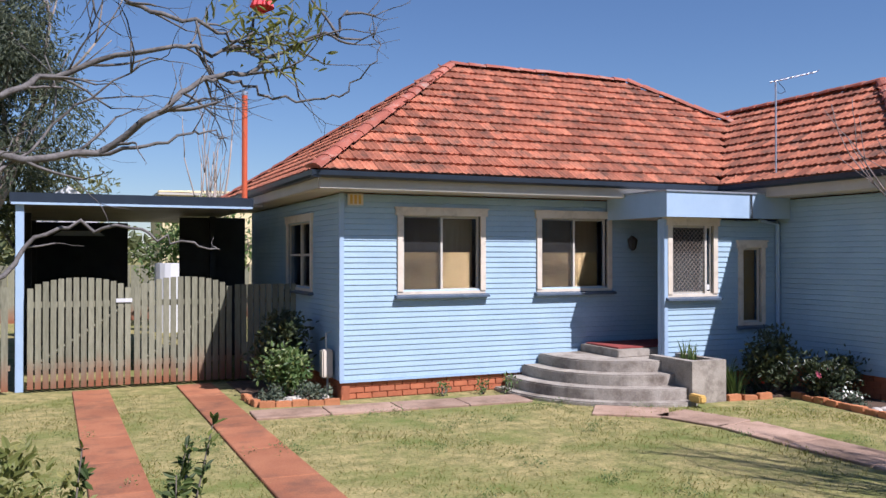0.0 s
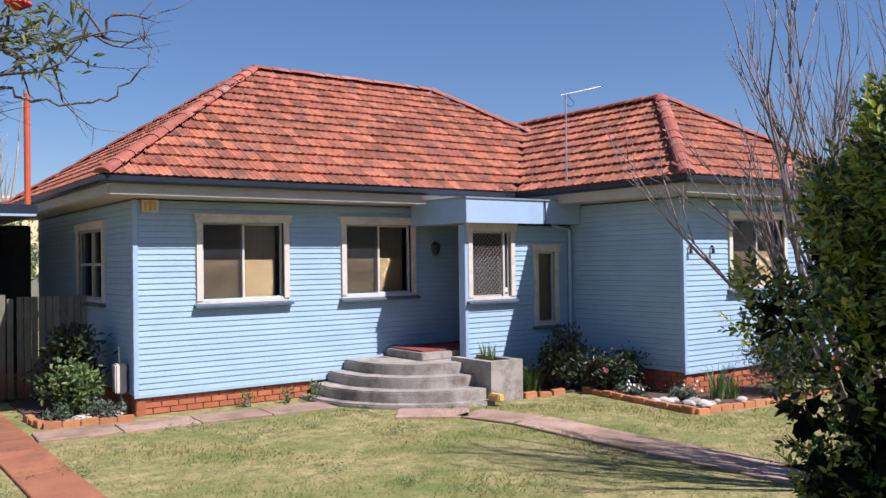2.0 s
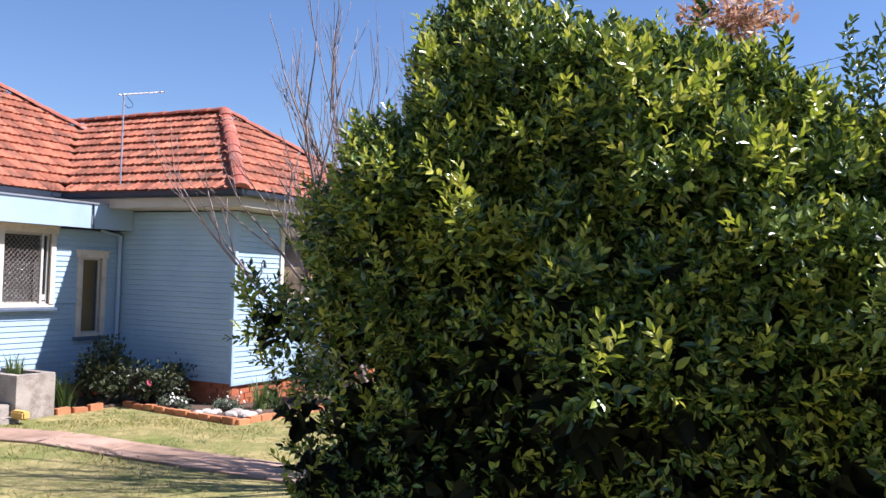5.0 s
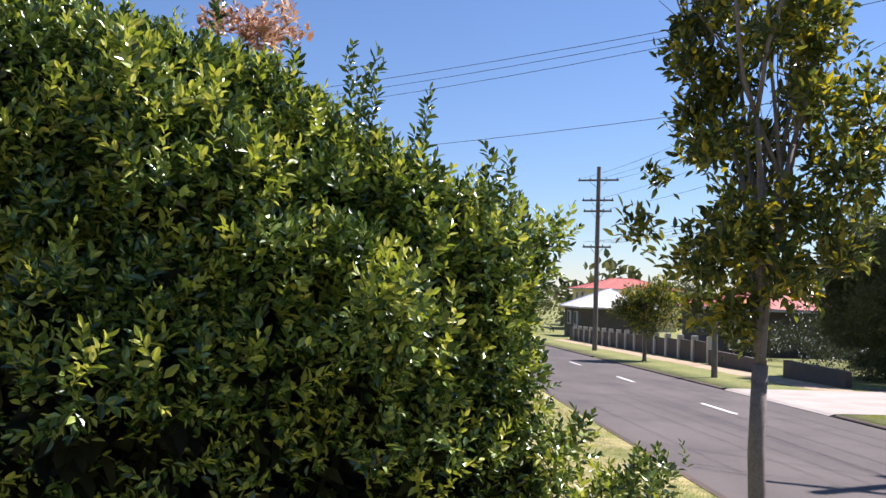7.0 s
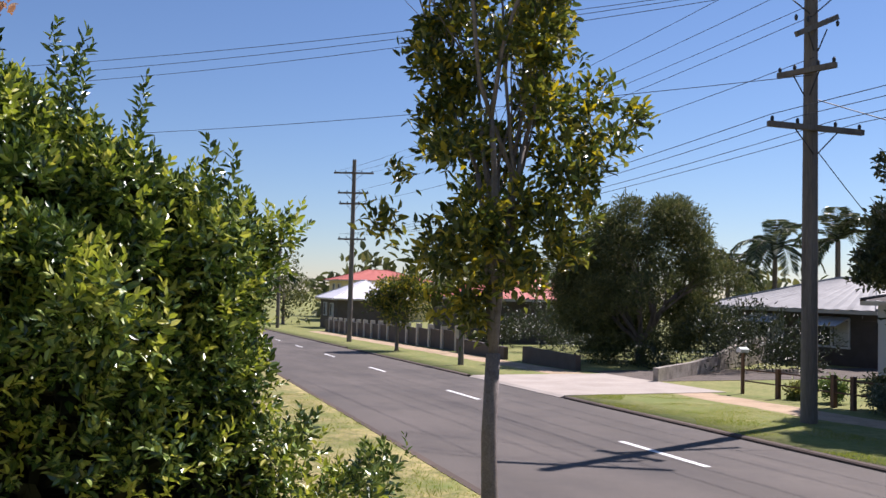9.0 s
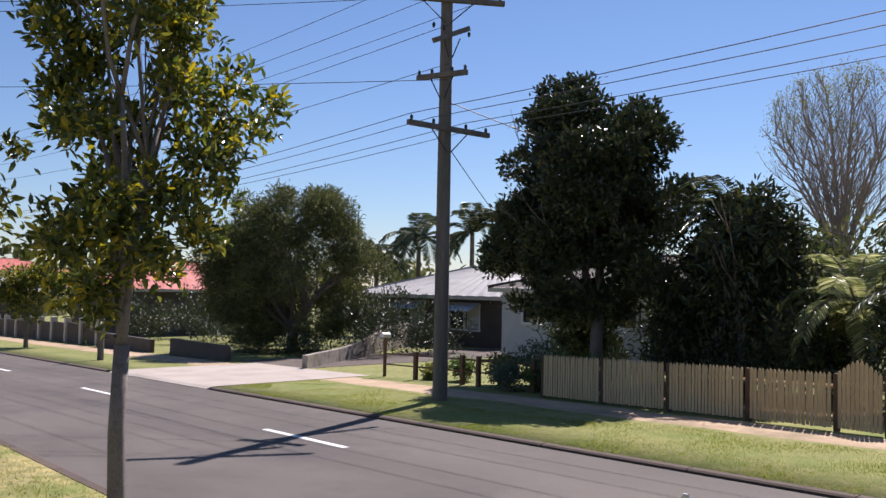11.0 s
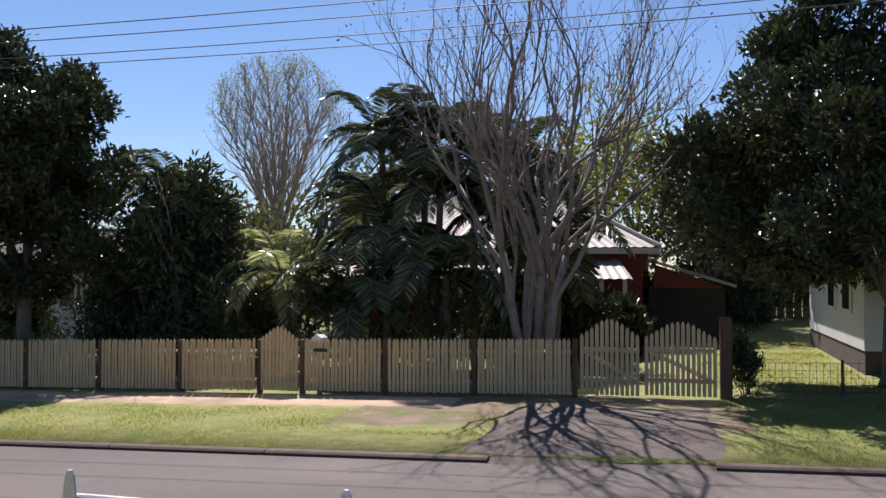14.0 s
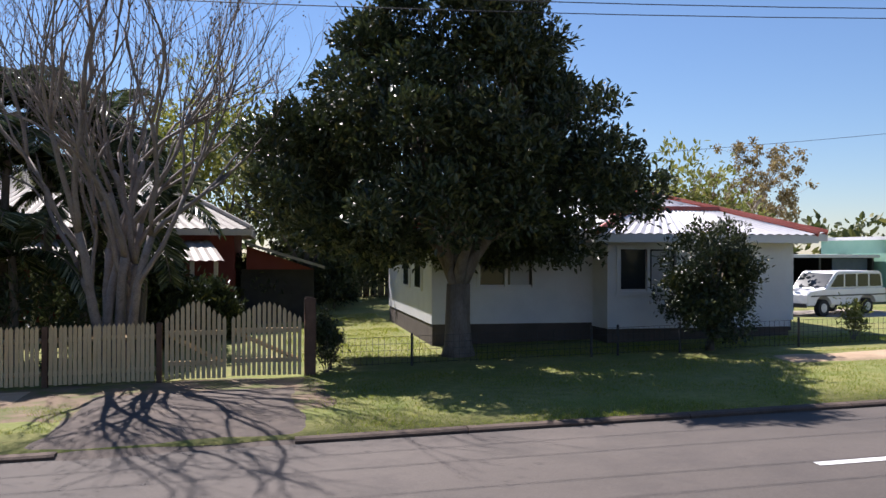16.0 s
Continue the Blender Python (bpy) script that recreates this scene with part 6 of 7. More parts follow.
for h in (0.35, 0.65):
    part("rail", tubed([(19.9, -15.6, land(19.9, -15.6) + h), (14.2, -15.6, land(14.2, -15.6) + h)], 0.02, 5), M["post"], rf)
for k, (x, y, r, m, fl) in enumerate(((14.9, -15.4, 0.5, "greybush", ("petal", 10, 0.03)), (15.9, -16.2, 0.5, "oliveleaf", None), (17.5, -16.3, 0.4, "strap", None), (15.3, -17.0, 0.7, "greybush", None), (18.3, -16.0, 0.25, "paleleaf", None), (14.3, -15.8, 0.4, "strap", None))):
    low_shrub((x, y, land(x, y)), (r, r, r * 0.8), 1400, 0.09, m, "mixed garden shrub before the grey house", 180 + k, fl)
for k, (x, y) in enumerate(((13.3, -16.6), (12.6, -16.4), (14.6, -16.9))):
    strappy((x, y, land(x, y) + 0.3), 50, 1.1, "spiky yucca behind the picket fence", "strap", 190 + k, 0.08, 0.7, "yucca")


# ---- neighbouring houses ----
def ribbed(bm, quad, n, depth=0.03):
    """A corrugated sheet over a four or three cornered slope: bottom edge a-b, top edge d-c."""
    a, b, c, d = [Vector(q) for q in quad]
    nrm = (b - a).cross(d - a).normalized()
    if nrm.z < 0:
        nrm = -nrm
    lo, hi = [], []
    for i in range(2 * n + 1):
        f = i / (2 * n)
        off = nrm * (depth if i % 2 else 0)
        lo.append(bm.verts.new(a.lerp(b, f) + off))
        hi.append(bm.verts.new(d.lerp(c, f) + off))
    for i in range(2 * n):
        bm.faces.new((lo[i], lo[i + 1], hi[i + 1], hi[i]))


def far_house(name, label, x0, x1, y0, y1, zb, ze, rz, wall, roof, over=0.45, base=None, windows=(), ribs=3.0, cap=None, hip=True):
    """A hipped house; y1 is the side towards the street."""
    h = thing(name, label, "house")
    bm = bmesh.new()
    t = 0.15
    edges = sorted({x0, x0 + t, x1 - t, x1, *[u for w in windows for u in w[:2]]})
    rows = sorted({zb, ze, *[h for w in windows for h in w[2:4]]})
    for a, b in zip(edges, edges[1:]):
        for p, q in zip(rows, rows[1:]):
            if not any(w[0] <= a + 1e-4 and w[1] >= b - 1e-4 and w[2] <= p + 1e-4 and w[3] >= q - 1e-4 for w in windows):
                box(bm, a, b, y1 - t, y1, p, q)
    box(bm, x0, x0 + t, y0, y1 - t, zb, ze)
    box(bm, x1 - t, x1, y0, y1 - t, zb, ze)
    box(bm, x0 + t, x1 - t, y0, y0 + t, zb, ze)
    bmesh.ops.remove_doubles(bm, verts=bm.verts[:], dist=1e-4)
    w = part("wall", bm, M[wall], h)
    n = int((ze - zb) / 0.16)
    for k in range(n):
        z = zb + 0.16 * k
        sp = [(x0, x1)]
        for u0, u1, p, q in windows:
            if p < z + 0.1 and q > z + 0.06:
                sp = [s for a, b in sp for s in ((a, min(b, u0)), (max(a, u1), b)) if s[1] - s[0] > 0.02]
        for a, b in sp:
            bm = bmesh.new()
            prism(bm, [(y1, z), (y1 + 0.022, z), (y1 + 0.006, z + 0.155), (y1, z + 0.155)], a, b, "x")
            part("board", bm, M[wall], w)
    for u0, u1, p, q in windows:
        bm = bmesh.new()
        for a, b, c, d in ((u0 - 0.08, u0, p, q), (u1, u1 + 0.08, p, q), (u0 - 0.1, u1 + 0.1, q, q + 0.08), (u0 - 0.1, u1 + 0.1, p - 0.08, p), ((u0 + u1) / 2 - 0.03, (u0 + u1) / 2 + 0.03, p, q)):
            box(bm, a, b, y1 - 0.06, y1 + 0.05, c, d)
        o = part("window", bm, M["white"], h, "white framed window")
        part("pane", boxed(u0, u1, y1 - 0.05, y1 - 0.04, p, q), M["carglass"], o)
        part("curtain", boxed(u0 + 0.05, (u0 + u1) / 2 - 0.1, y1 - 0.035, y1 - 0.03, p + 0.03, q - 0.03), M["greywall"], o, "pale half drawn curtain")
    k = min((x1 - x0), (y1 - y0)) / 2 + over
    X0, X1, Y0, Y1 = x0 - over, x1 + over, y0 - over, y1 + over
    if (x1 - x0) >= (y1 - y0):
        A, B = (X0 + k, (Y0 + Y1) / 2, rz), (X1 - k, (Y0 + Y1) / 2, rz)
        quads = [((X0, Y1, ze), (X1, Y1, ze), B, A), ((X1, Y0, ze), (X0, Y0, ze), A, B), ((X0, Y0, ze), (X0, Y1, ze), A, A), ((X1, Y1, ze), (X1, Y0, ze), B, B)]
    else:
        A, B = ((X0 + X1) / 2, Y0 + k, rz), ((X0 + X1) / 2, Y1 - k, rz)
        quads = [((X0, Y1, ze), (X1, Y1, ze), B, B), ((X1, Y0, ze), (X0, Y0, ze), A, A), ((X0, Y0, ze), (X0, Y1, ze), B, A), ((X1, Y1, ze), (X1, Y0, ze), A, B)]
    bm = bmesh.new()
    for q in quads:
        ribbed(bm, q, int((Vector(q[1]) - Vector(q[0])).length * ribs))
    part("roof", bm, M[roof], h)
    for p, q in ((quads[0][0], quads[0][3]), (quads[0][1], quads[0][2]), (A, B), (quads[1][0], quads[1][3]), (quads[1][1], quads[1][2])):
        if (Vector(p) - Vector(q)).length > 0.1:
            part("ridge_cap", tubed([Vector(p) + Vector((0, 0, 0.03)), Vector(q) + Vector((0, 0, 0.03))], 0.07, 6), M[cap or roof], h)
    bm = bmesh.new()
    for a, b, c, d in ((X0, X1, Y1 - 0.04, Y1), (X0, X1, Y0, Y0 + 0.04), (X0, X0 + 0.04, Y0 + 0.04, Y1 - 0.04), (X1 - 0.04, X1, Y0 + 0.04, Y1 - 0.04)):
        box(bm, a, b, c, d, ze - 0.16, ze - 0.005)
    part("fascia", bm, M["fascia"] if not cap else M["white"], h)
    part("soffit", boxed(X0 + 0.05, X1 - 0.05, Y0 + 0.05, Y1 - 0.05, ze - 0.05, ze - 0.03), M["fascia"], h)
    if base:
        part("base", boxed(x0 + 0.02, x1 - 0.02, y0 + 0.02, y1 - 0.03, zb - 1.0, zb), M[base], h, "dark base below the boards")
    return h


# white house across the road
wh = far_house("house", "white weatherboard house with a pale red edged steel roof", -11.6, -3.5, -24.5, -18.2, 0.62, 2.5, 3.75, "white", "whiteroof", 0.5, "brownwall",
               [(-5.6, -4.5, 1.36, 2.15)], 5.0, "redroof")
wp = far_house("house", "white weatherboard front room with a pale steel roof", -11.0, -6.93, -19.5, -17.4, 0.55, 2.45, 3.0, "white", "whiteroof", 0.4, "brownwall", [(-8.4, -7.2, 1.3, 2.15)], 5.0, "redroof")
sw = thing("side_windows", "pair of narrow windows in the white side wall", "window")
for y in (-19.6, -21.2):
    part("frame", boxed(-3.49, -3.45, y - 0.4, y + 0.4, 1.25, 2.3), M["white"], sw)
    part("pane", boxed(-3.449, -3.44, y - 0.33, y + 0.33, 1.32, 2.23), M["carglass"], sw)
# red house behind the palms
rh = far_house("house", "dark red timber cottage with a corrugated steel roof", 0.6, 9.0, -31, -24.2, 0.0, 2.65, 4.75, "redwall", "tin", 0.45, None, [(3.6, 4.6, 0.9, 2.1)], 4.0)
ver = thing("verandah", "cottage verandah with a corrugated awning and cream posts", "verandah")
bm = bmesh.new()
ribbed(bm, ((0.75, -22.2, 1.85), (8.8, -22.2, 1.85), (8.8, -24.1, 2.35), (1.2, -24.1, 2.35)), 36, 0.025)
part("awning", bm, M["tin"], ver)
for x in (0.95, 1.5, 3.2, 5.0, 6.8, 8.6):
    part("post", boxed(x - 0.05, x + 0.05, -22.35, -22.25, 0.0, 1.84), M["cream"], ver)
part("deck", boxed(0.8, 8.8, -24.1, -22.2, 0.0, 0.3), M["brownwall"], ver)
shed2 = thing("lean_to", "dark red lean-to shed with a skillion roof", "shed")
# closed box; its black colour stands for shade in the open shed
part("wall", boxed(-1.5, 0.45, -25.4, -24.9, 0.0, 1.6), M["blackish"], shed2, "closed black front for the shaded shed opening")
bm = bmesh.new()
prism(bm, [(-1.75, 1.62), (0.3, 2.25), (0.3, 2.33), (-1.75, 1.70)], -26, -24.4, "y")
part("roof", bm, M["tin"], shed2)
bm = bmesh.new()
prism(bm, [(-1.5, 1.6), (0.3, 1.6), (0.3, 2.22)], -25.0, -24.65, "y")
part("gable", bm, M["redwall"], shed2)
# grey roofed house and pale house
gh = far_house("house", "dark walled house with a wide grey tin roof", 28.0, 38.5, -36, -28.0, -0.75, 1.75, 3.2, "brownwall", "greyroof", 0.6, None, [(29.5, 31.5, 0.2, 1.3), (33.5, 35.5, 0.2, 1.3)], 1.2)
for x in (29.4, 33.4):
    bm = bmesh.new()
    prism(bm, [(-27.95, 1.4), (-27.2, 1.05), (-27.2, 1.09), (-27.95, 1.45)], x, x + 2.2, "x")
    part("awning", bm, M["greywall"], gh, "pale window awning")
far_house("house", "low wing with a grey tin roof", 24.6, 28.4, -33, -28.4, -0.7, 1.45, 1.85, "brownwall", "greyroof", 0.4, None, [], 1.2)
ph = far_house("house", "pale grey rendered house behind the dark tree", 14.6, 23.9, -32, -24.0, -0.4, 2.15, 3.4, "greywall", "brownwall", 0.4, None, [(21.9, 22.75, 0.9, 1.8), (17.0, 18.2, 0.9, 1.8)], 2.0)
part("awning", boxed(16.6, 18.4, -24.0, -22.9, 2.0, 2.08), M["tin"], ph)
# low walls
wl = thing("low_wall", "long low grey garden wall with a sweeping top", "wall")
bm = bmesh.new()
top = [(23.8, 0.42), (26, 0.45), (27.6, 0.55), (29.2, 0.85), (31, 1.05), (33.5, 1.1)]
for (xa, ha), (xb, hb) in zip(top, top[1:]):
    ya, yb = -15.4 - (xa - 23.8) * 1.25, -15.4 - (xb - 23.8) * 1.25
    za, zb = land(xa, ya), land(xb, yb)
    v = [bm.verts.new(q) for q in ((xa, ya, za - 0.1), (xb, yb, zb - 0.1), (xb, yb, zb + hb), (xa, ya, za + ha), (xa + 0.15, ya + 0.1, za - 0.1), (xb + 0.15, yb + 0.1, zb - 0.1), (xb + 0.15, yb + 0.1, zb + hb), (xa + 0.15, ya + 0.1, za + ha))]
    for f in ((0, 1, 2, 3), (7, 6, 5, 4), (3, 2, 6, 7), (0, 3, 7, 4), (1, 5, 6, 2)):
        bm.faces.new([v[i] for i in f])
bmesh.ops.recalc_face_normals(bm, faces=bm.faces[:])
part("wall_panel", bm, M["concrete"], wl)
for x0, x1 in ((28.6, 33.5), (35.5, 42)):
    z = land(x0, -15)
    solid("brick_wall", boxed(x0, x1, -15.2, -15.0, z - 0.4, z + 0.55, 0.02), M["brownwall"], "low dark brick front wall", "wall")
pf = thing("far_fence", "grey timber fence with pale posts down the street", "fence")
for i in range(16):
    x = 43 + 2.4 * i
    z = land(x, -15.5)
    part("post", boxed(x - 0.15, x + 0.15, -15.6, -15.3, z - 0.1, z + 1.3), M["fascia"], pf)
    part("panel", boxed(x + 0.15, x + 2.25, -15.5, -15.4, z - 0.15, z + 1.0), M["brownwall"], pf)
far_house("house", "white roofed house far down the street", 90, 100, -26, -18.2, -2.6, 1.0, 3.0, "brownwall", "whiteroof", 0.6, None, [(92, 94, -0.9, 0.4), (96, 98, -0.9, 0.4)], 0.6)
far_house("house", "cream house with a red tiled roof far away", 122, 132, -38, -25, -3.0, 3.3, 4.9, "ltyellow", "redroof", 0.8, None, [(123, 125, 1.2, 2.7), (127, 129, 1.2, 2.7)], 0.4)
far_house("house", "house with a red tiled roof behind the dome tree", 52, 62, -31, -20, -1.5, 1.7, 3.6, "brownwall", "redroof", 0.6, None, [], 0.6)
far_house("house", "yellow walled house beyond the back fence", 6, 14, 58, 66, 0, 6.2, 6.6, "ltyellow", "ltyellow", 0.3, None, [], 0.4)
sg = thing("glass_roof", "small pale gabled skylight roof beyond the carport", "roof")
bm = bmesh.new()
prism(bm, [(-0.75, 3.75), (1.15, 3.75), (0.2, 4.35)], 30, 33, "y")
part("gable", bm, M["white"], sg)
part("wall", boxed(-0.7, 1.1, 30.1, 32.9, 0, 3.74), M["greywall"], sg)
solid("white_drum", tubed([(2.75, 25, 0), (2.75, 25, 1.9)], 0.38, 16), M["white"], "white water drum beyond the carport", "drum")
# distant tree line
rs = np.random.RandomState(77)
tl = thing("tree_line", "hazy low line of distant trees", "trees", kind="stuff")
bl = []
for _ in range(150):
    a = rs.uniform(0, 2 * math.pi)
    r = rs.uniform(130, 230)
    x, y = r * math.cos(a), r * math.sin(a)
    if abs(y + 8) < 14 and x > 0:
        continue
    s = rs.uniform(3, 6)
    bl.append((x, y, land(x, y) + s * 0.6, s * 1.4, s * 1.4, s))
p, d, s = clump_leaves(rs, bl, 26000, 1.7, 8, 0.1, 0.8)
leaves("far_foliage", p, d, s, 0.6, M["oliveleaf"], tl)

# ---- wire fence, ute, sheds by the white house ----
wf = thing("wire_fence", "low dark wire mesh fence on thin posts", "fence")
for x in (-1.3, -2.67, -5.9, -6.4, -7.6, -10.0, -12.3):
    z = land(x, -15.6)
    part("post", tubed([(x, -15.6, z - 0.05), (x, -15.6, z + 0.55)], 0.022, 6), M["dark"], wf)
bm = bmesh.new()
x = -1.3
while x > -12.3:
    z = land(x, -15.6)
    tube(bm, [(x, -15.6, z + 0.03), (x, -15.6, z + 0.5)], 0.0035, 3)
    x -= 0.1
for h in (0.05, 0.16, 0.27, 0.38, 0.5):
    tube(bm, [(-1.3, -15.6, land(-1.3, -15.6) + h), (-12.3, -15.6, land(-12.3, -15.6) + h)], 0.004, 3)
part("mesh", bm, M["dark"], wf)
low_shrub((-11.6, -16.2, land(-11.6, -16.2)), (0.25, 0.25, 0.42), 500, 0.09, "paleleaf", "thin yellowing shrub by the wire fence", 201)


def ute():
    t = thing("pickup_truck", "white single cab pickup truck parked in a driveway", "car")
    m = pose(-19.2, -30.0, land(-21.5, -31), 0, 0, 199)
    def p(name, bm, mat, par=t, label="", smooth=False):
        bmesh.ops.recalc_face_normals(bm, faces=bm.faces[:])
        bmesh.ops.transform(bm, matrix=m, verts=bm.verts[:])
        return part(name, bm, M[mat], par, label, smooth)
    bm = bmesh.new()
    prism(bm, [(0.0, 0.42), (0.02, 0.80), (0.2, 0.92), (1.15, 1.02), (4.72, 1.02), (4.76, 0.45), (4.1, 0.45), (4.0, 0.68), (3.7, 0.82), (3.4, 0.82), (3.1, 0.68), (3.0, 0.42), (1.38, 0.42), (1.28, 0.68), (1.05, 0.80), (0.78, 0.80), (0.55, 0.68), (0.45, 0.42)], -0.84, 0.84, "y")
    bmesh.ops.bevel(bm, geom=[e for e in bm.edges if abs(e.verts[0].co.y - e.verts[1].co.y) < 1e-4], offset=0.03, segments=2, affect="EDGES")
    p("body", bm, "carwhite", t, "white painted body and bonnet")
    bm = bmesh.new()
    prism(bm, [(1.15, 1.0), (1.75, 1.60), (1.95, 1.66), (4.45, 1.66), (4.6, 1.58), (4.72, 1.0)], -0.76, 0.76, "y")
    bmesh.ops.bevel(bm, geom=[e for e in bm.edges if abs(e.verts[0].co.y - e.verts[1].co.y) < 1e-4], offset=0.05, segments=2, affect="EDGES")
    p("cabin", bm, "carwhite", t, "white cabin and canopy")
    for y in (-0.772, 0.762):
        for q in ([(1.42, 1.08), (1.85, 1.54), (2.2, 1.56), (2.2, 1.08)], [(2.3, 1.08), (2.3, 1.56), (2.95, 1.56), (2.95, 1.08)], [(3.05, 1.08), (3.05, 1.56), (3.7, 1.56), (3.7, 1.08)], [(3.8, 1.08), (3.8, 1.56), (4.45, 1.55), (4.55, 1.08)]):
            bm = bmesh.new()
            prism(bm, q, y, y + 0.01, "y")
            p("side_window", bm, "carglass")
    bm = bmesh.new()
    prism(bm, [(1.2, 1.07), (1.72, 1.575), (1.715, 1.59), (1.185, 1.075)], -0.68, 0.68, "y")
    p("windscreen", bm, "carglass")
    p("side_strip", boxed(0.2, 4.7, -0.852, -0.842, 0.74, 0.79), "dark")
    for y in (-0.80, 0.66):
        p("tail_lamp", boxed(4.75, 4.78, y, y + 0.14, 0.72, 0.98), "red")
    for x in (0.92, 3.55):
        for y in (-0.76, 0.76):
            w = p("wheel", tubed([(x, y - 0.1, 0.32), (x, y + 0.1, 0.32)], 0.32, 18), "tyre", t, "black tyre")
            p("rim", tubed([(x, y - 0.105, 0.32), (x, y + 0.105, 0.32)], 0.17, 12), "metal", w)
    p("headlight", boxed(-0.02, 0.03, 0.5, 0.78, 0.58, 0.72), "metal")
    p("bumper", boxed(-0.08, 0.05, -0.8, 0.8, 0.35, 0.5, 0.02), "dark")
    p("mirror", boxed(1.45, 1.55, 0.83, 0.97, 0.98, 1.12, 0.02), "dark")


ute()
strip_on("side_driveway", M["palegravel"], "pale concrete driveway beside the white house", "driveway", -24, -13, -32.5, -26.5, 0.012)
cp = thing("carport", "open carport with a pale roof beside the white house", "carport")
part("roof", boxed(-27.5, -21.5, -42, -35.6, 1.88, 2.02), M["white"], cp)
for x in (-21.7, -24.6, -27.3):
    part("post", boxed(x - 0.05, x + 0.05, -35.9, -35.8, -1.0, 1.88), M["dark"], cp)
# black back and sides paint the dark inside of the opening
part("back", boxed(-27.5, -21.5, -42, -41.9, -1.0, 1.88), M["blackish"], cp)
part("side", boxed(-27.4, -27.35, -41.9, -36, -1.0, 1.88), M["blackish"], cp)
part("side", boxed(-21.65, -21.6, -41.9, -36, -1.0, 1.88), M["blackish"], cp)
part("blue_panel", boxed(-27.2, -25.4, -36.1, -36.05, -1.0, 1.85), M["sill"], cp, "slate blue side panel")
gs = thing("green_shed", "pale green shed with a flat white roof", "shed")
M["mint"] = surf("mint green cladding", (0.22, 0.42, 0.32), (0.28, 0.48, 0.38), 2, 0.7, 0.1)
part("wall", boxed(-33, -27.6, -40, -35.2, -1.0, 2.7), M["mint"], gs)
part("roof", boxed(-33.2, -27.4, -40.2, -35.0, 2.7, 2.85), M["white"], gs)
bk = thing("rear_fence", "grey timber fence at the back of the far lawn", "fence")
for i in range(40):
    x = -4 + 0.3 * i - 6
    part("paling", boxed(x, x + 0.28, -36.0, -35.97, 0.1, 1.5), M["timber"], bk)

# ---- parked trailer near the kerb ----
tr = thing("box_trailer", "galvanised box trailer parked at the kerb", "trailer")
zr = plane_z(2.4, -5.6)
bm = bmesh.new()
for y0, y1 in ((-5.44, -5.40), (-4.66, -4.62)):
    box(bm, 1.0, 3.3, y0, y1, zr + 0.45, zr + 0.80)
box(bm, 3.26, 3.3, -5.40, -4.66, zr + 0.45, zr + 0.80)
box(bm, 1.0, 1.04, -5.40, -4.66, zr + 0.45, zr + 0.80)
box(bm, 1.0, 3.3, -5.44, -4.62, zr + 0.42, zr + 0.45)
part("tub", bm, M["metal"], tr)
part("top_rail", tubed([(3.3, -5.42, zr + 0.83), (1.0, -5.42, zr + 0.83)], 0.032, 10), M["metal"], tr, "shiny tube top rail")
for x in (3.26, 1.56):
    bm = bmesh.new()
    prism(bm, [(x - 0.05, zr + 0.8), (x + 0.05, zr + 0.8), (x + 0.028, zr + 0.97), (x + 0.012, zr + 1.0), (x - 0.012, zr + 1.0), (x - 0.028, zr + 0.97)], -5.40, -5.385, "y")
    part("tie_bracket", bm, M["metal"], tr, "worn steel tie-down bracket")
for y in (-5.56, -4.73):
    w = part("wheel", tubed([(2.1, y - 0.07, zr + 0.3), (2.1, y + 0.07, zr + 0.3)], 0.3, 18), M["tyre"], tr, "black tyre")
    part("rim", tubed([(2.1, y - 0.075, zr + 0.3), (2.1, y + 0.075, zr + 0.3)], 0.15, 12), M["metal"], w)
part("drawbar", tubed([(3.3, -5.0, zr + 0.42), (5.0, -5.1, zr + 0.38)], 0.035, 6), M["dark"], tr)
part("jockey_stand", tubed([(4.9, -5.1, zr + 0.0), (4.9, -5.1, zr + 0.45), (4.96, -5.25, zr + 0.62)], 0.018, 6), M["dark"], tr)

# ---- small things about the blue house ----
gm = thing("gas_meter", "pale utility meter box on the side wall", "meter box")
part("box", boxed(3.5, 3.66, 12.28, 12.46, 0.3, 0.72, 0.02), M["cream"], gm)
part("pipe", tubed([(3.6, 12.37, 0.0), (3.6, 12.37, 0.3)], 0.015), M["metal"], gm)
part("pipe", tubed([(3.58, 12.37, 0.7), (3.58, 12.37, 0.95), (3.66, 12.37, 0.98)], 0.015), M["metal"], gm)


def edging(pts, name, label):
    e = thing(name, label, "edging", kind="structure")
    me = mesh_of(boxed(0.004, 0.222, -0.05, 0.05, -0.04, 0.085, 0.008), "edging_brick")
    rng = random.Random(9)
    for a, b in zip(pts, pts[1:]):
        a, b = Vector((*a, 0)), Vector((*b, 0))
        n = max(1, round((b - a).length / 0.23))
        ang = math.degrees(math.atan2(b.y - a.y, b.x - a.x))
        for i in range(n):
            q = a.lerp(b, i / n)
            o = part("edging_brick", me, M["edging"], e)
            o.matrix_basis = pose(q.x, q.y, rng.uniform(-0.012, 0.01), rng.uniform(-3, 3), rng.uniform(-3, 3), ang + rng.uniform(-3, 3))


edging([(9.9, 9.6), (9.62, 7.25), (11.6, 7.05), (12.6, 7.1)], "bed_edging", "orange brick edging round the garden bed")
edging([(8.78, 9.75), (9.55, 9.65)], "bed_edging", "orange brick edging round the garden bed")
edging([(2.45, 12.75), (2.5, 11.95), (3.6, 11.75)], "bed_edging", "low orange brick edging by the house corner")
bm = bmesh.new()
